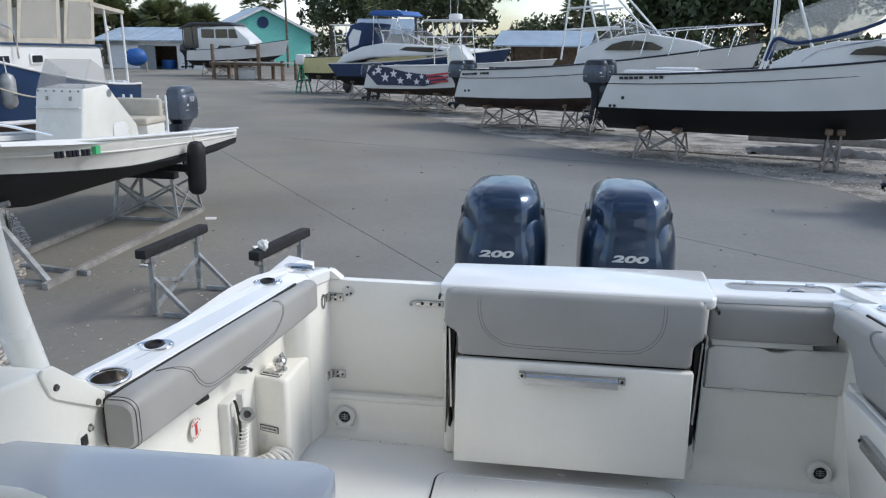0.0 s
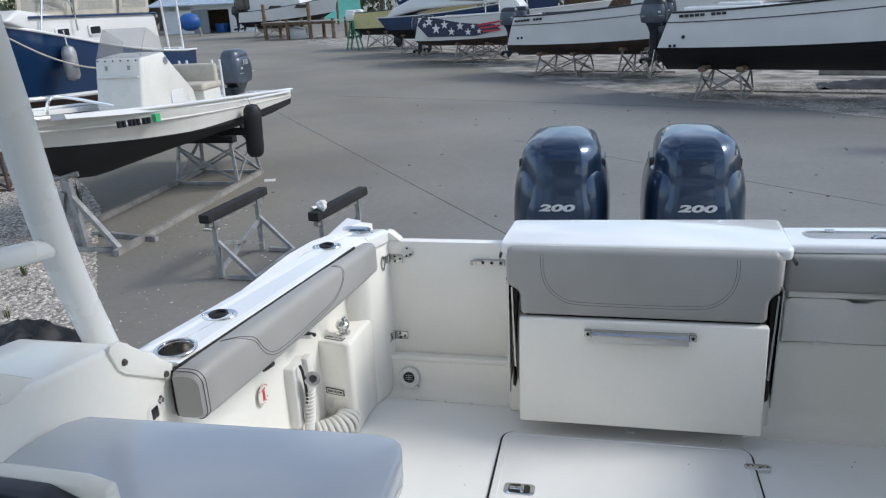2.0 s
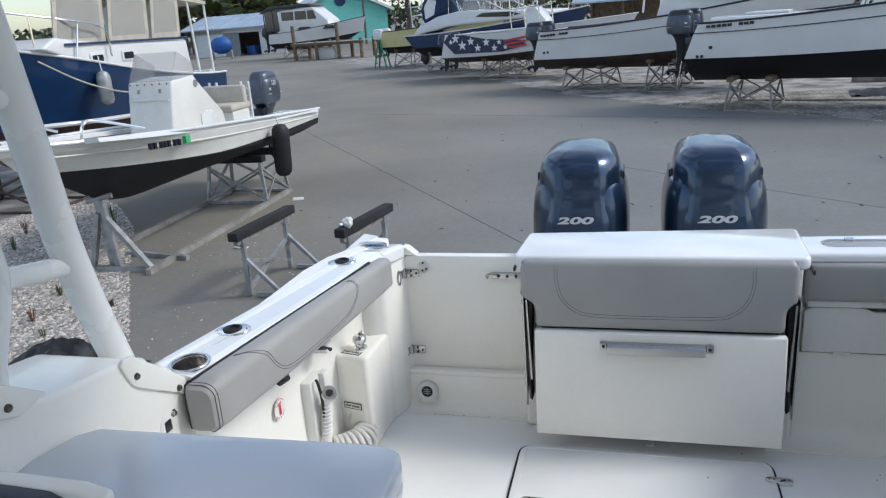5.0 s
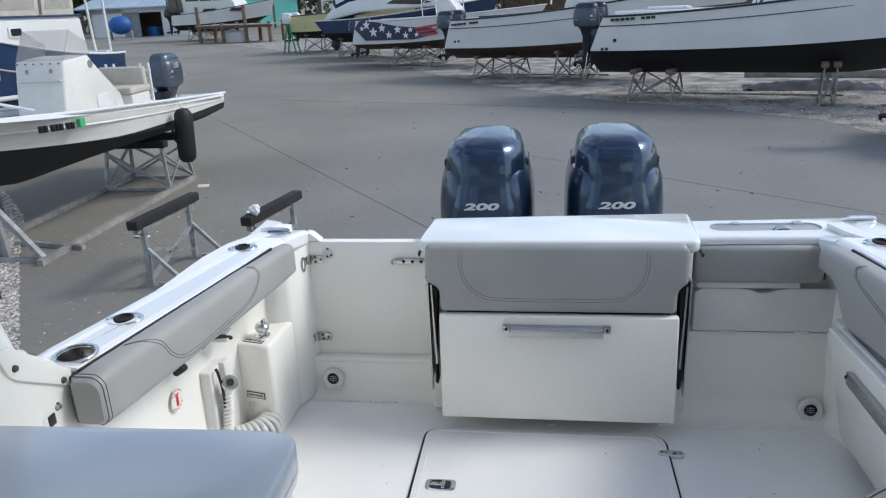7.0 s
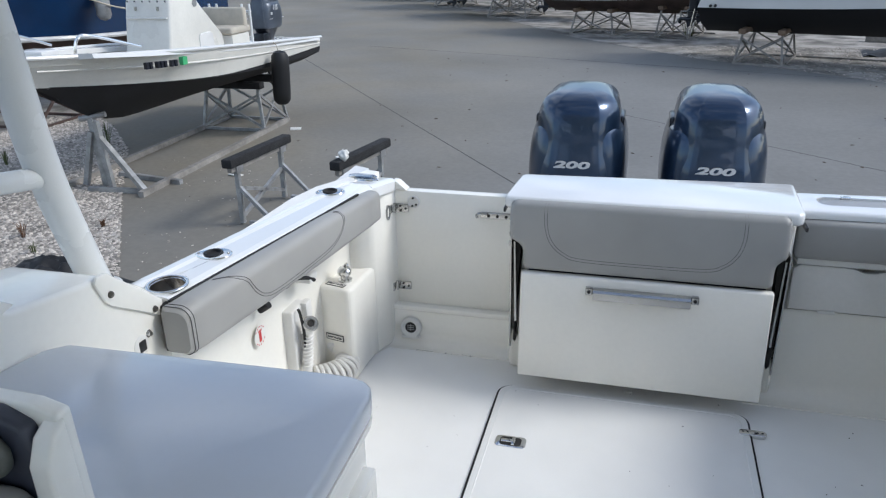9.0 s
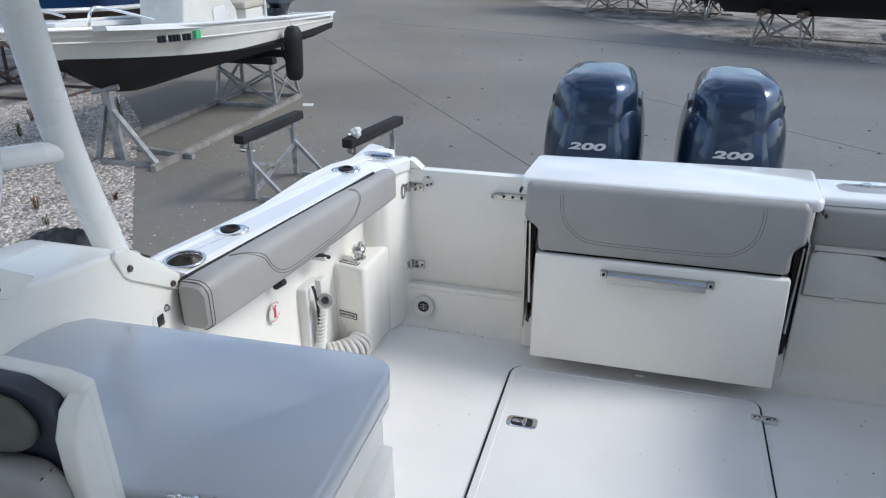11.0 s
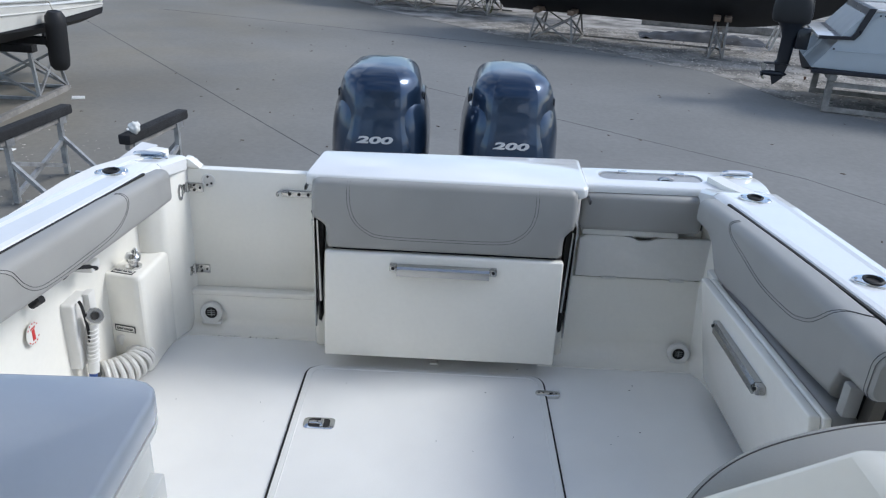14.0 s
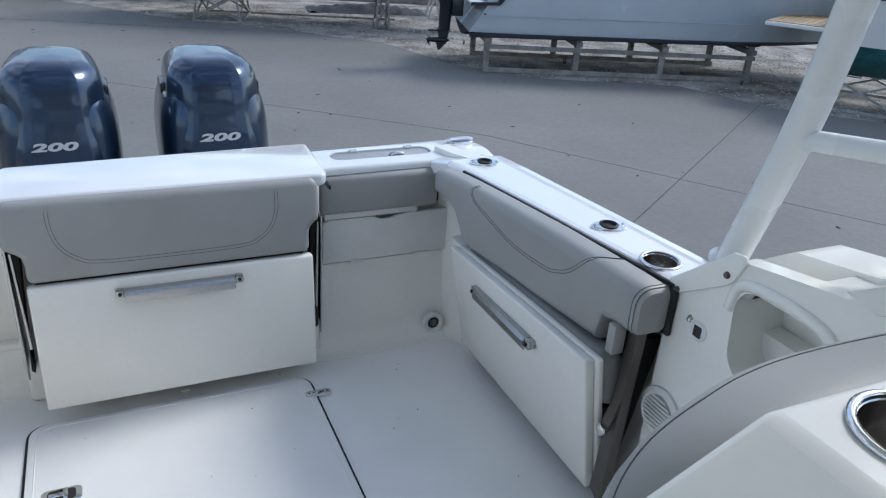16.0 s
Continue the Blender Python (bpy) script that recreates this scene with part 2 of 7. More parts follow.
def prism(bm, pts, axis, a0, a1, bev=0.0, seg=2, hole=None):
    """A polygon of two coordinates pushed along an axis from a0 to a1, with an optional opening."""
    def at(p, a):
        return {"x": (a, p[0], p[1]), "y": (p[0], a, p[1]), "z": (p[0], p[1], a)}[axis]
    if hole is None:
        lo = [bm.verts.new(at(p, a0)) for p in pts]
        hi = [bm.verts.new(at(p, a1)) for p in pts]
        bm.faces.new(lo)
        bm.faces.new(hi)
        for i in range(len(pts)):
            j = (i + 1) % len(pts)
            bm.faces.new((lo[i], lo[j], hi[j], hi[i]))
        if bev:
            bmesh.ops.recalc_face_normals(bm, faces=bm.faces)
            es = list({e for v in lo + hi for e in v.link_edges})
            bmesh.ops.bevel(bm, geom=es, offset=bev, segments=seg, profile=0.5, affect="EDGES")
        return bm
    for a in (a0, a1):
        es = []
        for loop in (pts, hole):
            vs = [bm.verts.new(at(p, a)) for p in loop]
            es += [bm.edges.new((vs[i], vs[(i + 1) % len(vs)])) for i in range(len(vs))]
        bmesh.ops.triangle_fill(bm, edges=es, use_beauty=True)
    for loop in (pts, hole):
        lo, hi = [bm.verts.new(at(p, a0)) for p in loop], [bm.verts.new(at(p, a1)) for p in loop]
        for i in range(len(loop)):
            j = (i + 1) % len(loop)
            bm.faces.new((lo[i], lo[j], hi[j], hi[i]))
    bmesh.ops.remove_doubles(bm, verts=bm.verts, dist=1e-5)
    return bm


def rrect(x0, x1, y0, y1, r, n=5):
    pts = []
    for cx, cy, a in ((x1 - r, y0 + r, -90), (x1 - r, y1 - r, 0), (x0 + r, y1 - r, 90), (x0 + r, y0 + r, 180)):
        for k in range(n + 1):
            t = radians(a + 90 * k / n)
            pts.append((cx + r * math.cos(t), cy + r * math.sin(t)))
    return pts


def loft(bm, rings, closed=True, caps=True):
    vs = [[bm.verts.new(p) for p in ring] for ring in rings]
    n = len(rings[0])
    for a, b in zip(vs, vs[1:]):
        for i in range(n if closed else n - 1):
            j = (i + 1) % n
            bm.faces.new((a[i], a[j], b[j], b[i]))
    if caps:
        bm.faces.new(vs[0])
        bm.faces.new(vs[-1])
    return bm


def smooth_line(pts, n=6):
    pts = [Vector(p) for p in pts]
    q = [pts[0] * 2 - pts[1]] + pts + [pts[-1] * 2 - pts[-2]]
    res = []
    for i in range(1, len(q) - 2):
        a, b, c, d = q[i - 1:i + 3]
        for k in range(n):
            t = k / n
            res.append(0.5 * ((2 * b) + (c - a) * t + (2 * a - 5 * b + 4 * c - d) * t * t + (3 * b - a - 3 * c + d) * t ** 3))
    return res + [pts[-1]]


def tube(bm, pts, r, seg=10, caps=True):
    pts = [Vector(p) for p in pts]
    rings, up = [], None
    for i, p in enumerate(pts):
        d = (pts[min(i + 1, len(pts) - 1)] - pts[max(i - 1, 0)]).normalized()
        if up is None:
            up = Vector((0, 0, 1)) if abs(d.z) < 0.9 else Vector((1, 0, 0))
        u = (up - d * up.dot(d)).normalized()
        up = u
        v = d.cross(u)
        rad = r[i] if isinstance(r, (list, tuple)) else r
        rings.append([p + rad * (u * math.cos(2 * math.pi * k / seg) + v * math.sin(2 * math.pi * k / seg)) for k in range(seg)])
    return loft(bm, rings, True, caps)


def bar(bm, a, b, w, h=None):
    """A square bar from a to b."""
    a, b = Vector(a), Vector(b)
    h = h or w
    d = (b - a).normalized()
    u = d.cross(Vector((0, 0, 1))) if abs(d.z) < 0.95 else d.cross(Vector((0, 1, 0)))
    u.normalize()
    v = u.cross(d)
    rings = [[p + u * sx * w / 2 + v * sy * h / 2 for sx, sy in ((-1, -1), (1, -1), (1, 1), (-1, 1))] for p in (a, b)]
    return loft(bm, rings)


def lathe(bm, prof, m, seg=24, caps=False):
    rings = [[m @ Vector((r * math.cos(2 * math.pi * k / seg), r * math.sin(2 * math.pi * k / seg), z)) for k in range(seg)] for r, z in prof]
    return loft(bm, rings, True, caps)


def lettering(name, body, size, material, parent, m, extrude=0.0006, shear=0.0, label=""):
    """Letters of the built-in font as a mesh; m places them in the parent's own space."""
    cu = bpy.data.curves.new(name, "FONT")
    cu.body, cu.size, cu.extrude, cu.shear, cu.align_x, cu.align_y = body, size, extrude, shear, "CENTER", "CENTER"
    cu.offset = size * 0.034
    tmp = new(name + "_tmp", cu)
    me = bpy.data.meshes.new_from_object(tmp.evaluated_get(bpy.context.evaluated_depsgraph_get()))
    bpy.data.objects.remove(tmp)
    me.materials.clear()
    me.materials.append(material)
    me.transform(m)
    me.name = name
    ob = new(name, me)
    ob.parent = parent
    return tagged(ob, label)


# ---- the boat's cockpit: the setting ----
def lerp(a, b, t):
    return a + (b - a) * t


bm = B()
bx(bm, -1.16, 1.16, -2.2, 2.70, -0.06, 0.0)
solo("floor", bm, gel_floor, "white moulded fibreglass cockpit sole with a faint texture", "floor", "structure")


def liner(side):
    """Cockpit side with a rounded foot that runs into the sole."""
    rings = []
    for y, x in ((-2.2, 1.16), (1.3, 1.165), (1.9, 1.155), (2.3, 1.14), (2.45, 1.11), (2.6, 1.03), (2.70, 1.0)):
        r = 0.07
        prof = [(x + 0.05, 0.74), (x, 0.735), (x, 0.40), (x, r)]
        prof += [(x - r + r * math.cos(t), r - r * math.sin(t)) for t in [radians(a) for a in (22, 45, 67, 90)]]
        prof += [(x - r, -0.02), (x + 0.05, -0.02)]
        rings.append([(side * px, y, pz + (0.003 if abs(pz) < 1e-6 else 0)) for px, pz in prof])
    return loft(B(), rings)


solo("wall_port", liner(-1), gel, "white moulded cockpit side with a rounded foot", "wall", "structure")
solo("wall_starboard", liner(1), gel, "white moulded cockpit side behind the folded seat", "wall", "structure")


def coaming(side):
    """Gunwale cap: a thick moulded strip that falls towards the stern."""
    rings = []
    for y, xi, xo, z in (((1.422, 1.081, 1.258, 0.783), (1.5, 1.072, 1.246, 0.781), (1.95, 1.015, 1.175, 0.766), (2.35, 0.965, 1.112, 0.753), (2.5, 0.95, 1.089, 0.745)) if side < 0 else ((1.422, 1.057, 1.248, 0.783), (1.5, 1.05, 1.244, 0.781), (1.95, 1.011, 1.222, 0.766), (2.35, 0.969, 1.202, 0.753), (2.5, 0.953, 1.194, 0.745))):
        b = 0.014
        prof = [(xi, z - 0.06), (xi, z - b), (xi + b, z - 0.003), (xi + 0.03, z), (xo - 0.06, z), (xo - 0.045, z + 0.004), (xo - 0.02, z + 0.002), (xo, z - 0.012), (xo + 0.012, z - 0.05), (xo + 0.01, z - 0.12)]
        rings.append([(side * px, y, pz) for px, pz in prof])
    return loft(B(), rings)


def wells(side):
    return [lathe(B(), [(r, -0.3), (r, 0.1)], Matrix.Translation((side * x, y, 0.79)), 28, True) for x, y, r in (((1.135, 1.485, 0.0455), (1.133, 1.70, 0.0205), (1.06, 2.35, 0.0205)) if side < 0 else ((1.105, 1.525, 0.0455), (1.122, 1.768, 0.0205), (1.07, 2.425, 0.0205)))]


cut(solo("coaming_port", coaming(-1), gel_shine, "glossy white gunwale cap over the cockpit side", "coaming", "structure"), wells(-1))
cut(solo("coaming_starboard", coaming(1), gel_shine, "glossy white gunwale cap over the cockpit side", "coaming", "structure"), wells(1))
for side, nm in ((-1, "port"), (1, "starboard")):
    bm = B()
    loft(bm, [[(side * (x + dx), y, z + dz) for dx, dz in ((-0.006, -0.01), (0.001, -0.004), (0.001, 0.0015), (-0.006, 0.0005))] for y, x, z in ((1.41, 1.083 if side < 0 else 1.058, 0.781), (1.95, 1.016 if side < 0 else 1.012, 0.763), (2.2, 0.985, 0.755), (2.37, 0.966, 0.750))])
    solo("trim_" + nm, bm, dark, "black seam between bolster and gunwale cap", "trim", "structure")

for nm, x0, x1 in (("port", -1.102, -1.088), ("starboard", 1.047, 1.060)):
    solo("trim_end_" + nm, bx(B(), x0, x1, 1.395, 1.424, 0.648, 0.772, 0.003), dark, "black seam behind the bolster end", "trim", "structure")
for side, nm, xa, xb in ((-1, "port", 1.203, 1.050), (1, "starboard", 1.196, 1.150)):
    bm = tube(B(), [(side * (xa + (xb - xa) * k / 8), 1.46 + 1.0 * k / 8, 0.7795 - 0.0335 * k / 8) for k in range(9)], 0.006, 8)
    solo("trim_cap_" + nm, bm, gel_shine, "raised moulded bead along the gunwale cap", "trim", "structure")

# hull sides of the same boat, seen from outside only
bm = B()
for side in (-1, 1):
    loft(bm, [[(side * x, y, z) for x, z in ((1.24 - k, 0.70), (1.30 - k, 0.3), (1.22 - k, -0.45), (0.9, -0.75), (0.86, -0.75), (1.18 - k, -0.42), (1.22 - k, 0.3), (1.18 - k, 0.69))] for y, k in ((-4.5, 0.05), (-2, 0.0), (1.4, 0.0), (2.5, 0.07), (2.88, 0.07))])
bx(bm, -0.95, 0.95, -4.5, 2.88, -0.76, -0.74)
prism(bm, [(-0.93, -0.755), (0.0, -1.22), (0.93, -0.755)], "y", -4.4, 2.83)
solo("hull_shell", bm, hull_w, "white hull side below the gunwale", "boat hull", "structure")

for y in (-3.2, 1.6):
    t = thing("keel_block", (0, y, G), "weathered timber keel block under the boat", "keel block", "keel blocks")
    part("block", prism(B(), [(-0.45, G), (-0.45, G + 0.54), (0.0, G + 0.315), (0.45, G + 0.54), (0.45, G)], "y", y - 0.2, y + 0.2), grey_wood, t)

# port quarter: moulded corner that carries the door hinges
bm = B()
prism(bm, [(-1.13, 2.52), (-1.035, 2.52), (-0.985, 2.545), (-0.957, 2.62), (-0.945, 2.69), (-0.93, 2.715), (-1.06, 2.72), (-1.10, 2.66), (-1.13, 2.58)], "z", 0.0, 0.738, 0.016, 3)
for v in bm.verts:
    if v.co.z > 0.5:
        v.co.z -= max(0.0, v.co.y - 2.49) * 0.165
solo("transom_corner_port", bm, gel, "white moulded corner between cockpit side and transom door", "corner post", "structure")
bm = prism(B(), [(-1.10, 0.0), (-1.10, 0.62), (-0.945, 0.655), (-0.945, 0.0)], "y", 2.722, 2.86, 0.010, 3)
solo("transom_corner_cap", bm, gel, "white low cap at the outer corner", "corner post", "structure")
bm = prism(B(), [(-0.946, 0.6645), (-0.946, 0.702), (-0.925, 0.697), (-0.886, 0.6645)], "y", 2.696, 2.744, 0.004, 2)
solo("trim_door_corner", bm, gel, "small white sloping fillet above the door corner", "trim", "structure")

# sill below the door, right rear wall, transom deck
bm = B()
r = 0.05
prof = [(2.74, -0.02), (2.60, -0.02), (2.60, 0.004)] + [(2.61 + r * math.sin(radians(a)), 0.004 + r - r * math.cos(radians(a))) for a in (10, 30, 50, 70, 88)] + [(2.664, 0.14), (2.668, 0.155), (2.68, 0.167), (2.74, 0.170)]
loft(bm, [[(x, y, z) for y, z in prof] for x in (-1.0, -0.42)])
bx(bm, -0.985, -0.43, 2.66, 2.703, 0.150, 0.1725, 0.006, 3)
solo("door_sill", bm, gel, "rounded white step below the transom door", "sill", "structure")
bm = B()
prof = [(2.78, -0.02), (2.50, -0.02), (2.50, 0.004)] + [(2.52 + 0.08 * math.sin(radians(a)), 0.004 + 0.08 - 0.08 * math.cos(radians(a))) for a in (5, 20, 40, 60, 80, 89)] + [(2.62, 0.30), (2.625, 0.335), (2.66, 0.345), (2.665, 0.55), (2.67, 0.66), (2.78, 0.66)]
loft(bm, [[(x, y, z) for y, z in prof] for x in (0.42, 1.05)])
solo("wall_stern", bm, gel, "white moulded inner transom wall with a rounded foot", "wall", "structure")
lid_hole = [(x, y + (x - 0.80) * 0.03) for x, y in rrect(0.598, 0.990, 2.675, 2.768, 0.04)]
bm = prism(B(), [(0.50, 2.59), (0.942, 2.602), (1.206, 2.602), (1.222, 2.68), (1.222, 2.74), (1.205, 2.80), (1.16, 2.835), (1.09, 2.838), (0.50, 2.80)], "z", 0.69, 0.716, hole=lid_hole)
bmesh.ops.bevel(bm, geom=[e for e in bm.edges if len(e.link_faces) == 2 and e.calc_face_angle(0) > 0.9 and min(v.co.z for v in e.verts) > 0.7 and not all(0.59 < v.co.x < 1.0 and 2.66 < v.co.y < 2.785 for v in e.verts)], offset=0.012, segments=3, profile=0.5, affect="EDGES")
solo("transom_deck", bm, gel_shine, "glossy white transom deck beside the engine box", "deck", "structure")
bm = B()
for side, rows_c in ((-1, ((2.49, 0.951, 1.091, 0.7455), (2.60, 0.942, 1.075, 0.728), (2.705, 0.935, 1.058, 0.710))), (1, ((2.49, 0.953, 1.195, 0.7455), (2.55, 0.948, 1.199, 0.7315), (2.585, 0.945, 1.204, 0.722), (2.622, 0.942, 1.211, 0.7155)))):
    loft(bm, [[(side * x, y, z) for x, z in ((xi, z - 0.05), (xi, z - 0.012), (xi + 0.012, z - 0.002), (xi + 0.03, z), (xo - 0.05, z), (xo - 0.02, z - 0.002), (xo - 0.004, z - 0.012), (xo + 0.008, z - 0.05), (xo + 0.006, z - 0.10))] for y, xi, xo, z in rows_c])
solo("coaming_ends", bm, gel_shine, "white run of the gunwale cap down to the transom", "coaming", "structure")

# side decks further forward, rising to the windshield, with inner faces
PORT = [(1.425, 0.0), (1.425, 0.775), (1.36, 0.84), (1.25, 0.915), (1.22, 0.92), (1.0, 0.955), (0.83, 1.07), (0.78, 1.085), (0.3, 1.10), (-2.2, 1.10), (-2.2, 0.0)]
bm = prism(B(), PORT, "x", -1.36, -1.105, 0.012, 3)
solo("side_deck_port", bm, gel, "white moulded side deck rising towards the helm", "side deck", "structure")
pocket = rrect(1.0, 1.243, 0.655, 0.865, 0.06)
pocket = [(y - (0.865 - z) * 0.10, z) for y, z in pocket]
bm = prism(B(), PORT, "x", 1.062, 1.11, hole=pocket)
prism(bm, PORT, "x", 1.22, 1.36)
prism(bm, [(1.33, 0.5), (1.33, 0.76), (1.10, 0.93), (0.9, 0.95), (0.9, 0.5)], "x", 1.11, 1.22, hole=pocket)
solo("side_deck_starboard", bm, gel, "white moulded side deck with an open storage pocket", "side deck", "structure")
bm = B()
tube(bm, smooth_line([(1.066, 1.253, 0.80), (1.063, 1.238, 0.858), (1.061, 1.19, 0.880), (1.061, 1.08, 0.882), (1.061, 1.01, 0.868), (1.063, 0.985, 0.83), (1.056, 0.978, 0.78)], 6), 0.013, 10)
solo("pocket_rim", bm, gel, "raised white lip round the storage pocket", "rim", "structure")

# ---- hard top over the helm, out of view above, with its pipes ----
bm = B()
bx(bm, -1.32, 1.32, -2.4, 1.58, 2.06, 2.15, 0.03, 3)
solo("ceiling", bm, gel, "white moulded hard top over the helm", "hard top", "structure")
bm = B()
bx(bm, -1.2, 1.2, -2.5, -2.42, -0.05, 1.1)
prism(bm, [(-1.2, 1.1), (1.2, 1.1), (1.1, 2.12), (-1.1, 2.12)], "y", -2.5, -2.47)
solo("wall_forward", bm, gel, "white bulkhead and helm front behind the viewer", "bulkhead", "structure")


def tower(side):
    t = thing("hardtop_frame", (side * 1.25, 1.3, 0.85), "white powder-coated pipe legs carrying the hard top", "pipe frame", "hard top legs")
    rear = [(1.268, 1.415, 0.76), (1.265, 1.40, 0.806), (1.245, 1.295, 1.12), (1.215, 1.215, 1.49), (1.16, 1.06, 2.14)] if side < 0 else [(1.262, 1.465, 0.75), (1.250, 1.432, 0.838), (1.236, 1.335, 1.15), (1.213, 1.268, 1.42), (1.15, 1.10, 2.14)]
    mid = rear[2]
    part("leg", tube(B(), smooth_line([(side * x, y, z) for x, y, z in rear], 6), 0.037, 18), powder, t)
    part("leg", tube(B(), smooth_line([(side * 1.25, 1.02, 0.90), (side * 1.25, 1.025, 0.99), (side * 1.25, 1.085, 1.15), (side * 1.24, 1.055, 1.275), (side * 1.22, 0.94, 1.39), (side * 1.16, 0.72, 1.62), (side * 1.05, 0.45, 2.14)], 8), 0.036, 18), powder, t)
    part("rung", tube(B(), [(side * 1.25, 1.09, mid[2] + 0.03), (side * mid[0], mid[1], mid[2] - 0.004)], 0.023, 14), powder, t)
    part("rung", tube(B(), [(side * 1.23, 0.72, 1.50), (side * 1.217, 1.22 if side < 0 else 1.255, 1.495)], 0.025, 14), powder, t)
    bm = B()
    lathe(bm, [(0.0, 0.0), (0.052, 0.0), (0.052, 0.008), (0.04, 0.02), (0.038, 0.03)], Matrix.Translation((side * 1.264, rear[0][1] - 0.005, 0.785)) @ pose(0, 0, 0, 18, 0, 0), 20)
    part("base_flange", bm, powder, t)


tower(-1)
tower(1)


# ---- small fittings ----
def rim_disc(bm, m, r, depth):
    """A rolled rim with a well below it."""
    lathe(bm, [(r + 0.008, -0.002), (r + 0.008, 0.0015), (r + 0.004, 0.0035), (r, 0.002), (r - 0.0015, -0.004), (r - 0.002, -depth)], m, 36)


def cup_holder(x, y, z, r=0.045, turn=0.0):
    t = thing("cup_holder", (x, y, z), "stainless steel cup holder set flush in the white gelcoat", "cup holder", "cup holders")
    bm = B()
    m = pose(x, y, z + 0.003, 1.5, turn)
    rim_disc(bm, m, r, 0.004)
    part("rim", bm, chrome, t, angle=80)
    bm = B()
    lathe(bm, [(r - 0.001, 0.002), (r - 0.002, -0.075), (r - 0.008, -0.082), (0.002, -0.083)], m, 36)
    part("cup", bm, cup_steel, t, "dark brushed steel cup")
    return t


def rod_holder(x, y, z, turn):
    t = thing("rod_holder", (x, y, z), "stainless rod holder with a black liner in the gunwale", "rod holder", "rod holders")
    m = pose(x, y, z, 2, 0, turn)
    ring = [(0.052 * math.cos(a), 0.034 * math.sin(a) * (1 + 0.25 * math.cos(a))) for a in [2 * math.pi * k / 28 for k in range(28)]]
    bm = B()
    loft(bm, [[m @ Vector((px * k, py * k, pz)) for px, py in ring] for k, pz in ((1.0, 0.0), (1.0, 0.004), (0.94, 0.007), (0.58, 0.008))], caps=False)
    flange = part("flange", bm, chrome, t)
    bm = B()
    lathe(bm, [(0.026, 0.006), (0.027, 0.010), (0.022, 0.012), (0.019, 0.008), (0.018, -0.06), (0.0, -0.06)], m, 24)
    part("liner", bm, rubber, t, "black rubber liner")
    # dark disc near the rim paints the shade of the deep tube
    bm = B()
    lathe(bm, [(0.0185, 0.004), (0.0, 0.003)], m, 20)
    part("bore_shade", bm, dark, t)
    for dx in (-0.042, 0.042):
        bm = B()
        lathe(bm, [(0.0045, 0.0075), (0.003, 0.0095), (0.0, 0.0095)], m @ Matrix.Translation((dx, 0, 0)), 10)
        part("screw", bm, brushed, flange)


cup_holder(-1.135, 1.485, 0.782)
cup_holder(1.105, 1.525, 0.781)
rod_holder(-1.133, 1.70, 0.775, 12)
rod_holder(-1.06, 2.35, 0.754, 20)
rod_holder(1.122, 1.768, 0.773, -12)
rod_holder(1.07, 2.425, 0.751, -20)


def screw_head(bm, m, r=0.011):
    lathe(bm, [(r, 0.0), (r, 0.003), (r * 0.75, 0.006), (r * 0.35, 0.004), (0.0, 0.004)], m, 16)


def flange_plate(side, pts, screws, name_label):
    """Thin moulded flange screwed to the side deck's inner face."""
    x = side * (1.108 if side < 0 else 1.065)
    if side > 0 and pts[0][0] > 1.2:
        pts, screws = [(y + 0.022, z + 0.004) for y, z in pts], [(y + 0.025, z) for y, z in screws]
    t = thing("deck_flange", (x, sum(p[0] for p in pts) / len(pts), sum(p[1] for p in pts) / len(pts)), name_label, "moulded flange", "deck flanges")
    part("plate", prism(B(), pts, "x", x, x - side * 0.011, 0.004, 2), gel, t)
    for y, z in screws:
        bm = B()
        screw_head(bm, pose(x - side * 0.011, y, z, 0, -side * 90, 0), 0.008)
        part("screw", bm, bronze, t, "dull steel crosshead screw")


for side in (-1, 1):
    flange_plate(side, [(1.41, 0.785), (1.245, 0.925), (1.215, 0.928), (1.205, 0.915), (1.228, 0.862), (1.245, 0.845), (1.40, 0.745)], [(1.243, 0.875), (1.375, 0.775)], "white flange of the windshield frame with two screws")
    flange_plate(side, [(0.86, 1.07), (1.005, 0.968), (0.94, 0.955), (0.86, 0.985), (0.825, 1.02), (0.815, 1.075)], [(0.845, 1.035), (0.915, 0.985)], "white flange at the forward pipe foot with two screws")
    for y, z in ((0.872, 0.95), (1.348, 0.722)):
        t = thing("snap_stud", (side * 1.1, y, z), "chrome canvas snap stud on the white side", "snap stud", "snap studs")
        bm = B()
        x = side * (1.108 if side < 0 else 1.065)
        lathe(bm, [(0.010, 0.0), (0.010, 0.003), (0.005, 0.004), (0.006, 0.010), (0.0, 0.011)], pose(x, y, z, 0, -side * 90, 0), 14)
        part("stud", bm, chrome, t)
    # round toggle plate
    t = thing("courtesy_switch", (side * 1.1, 1.305, 0.70), "round white switch plate with a black square button", "switch", "courtesy switches")
    x = side * (1.108 if side < 0 else 1.065)
    bm = B()
    lathe(bm, [(0.026, 0.0), (0.026, 0.004), (0.021, 0.007), (0.0, 0.007)], pose(x, 1.316, 0.706, 0, -side * 90, 0), 26)
    part("bezel", bm, plastic_w, t)
    bm = B()
    bx(bm, x - side * 0.004 - 0.006, x - side * 0.004 + 0.006, 1.304, 1.328, 0.692, 0.720, 0.003)
    part("button", bm, plastic_k, t, "black button")

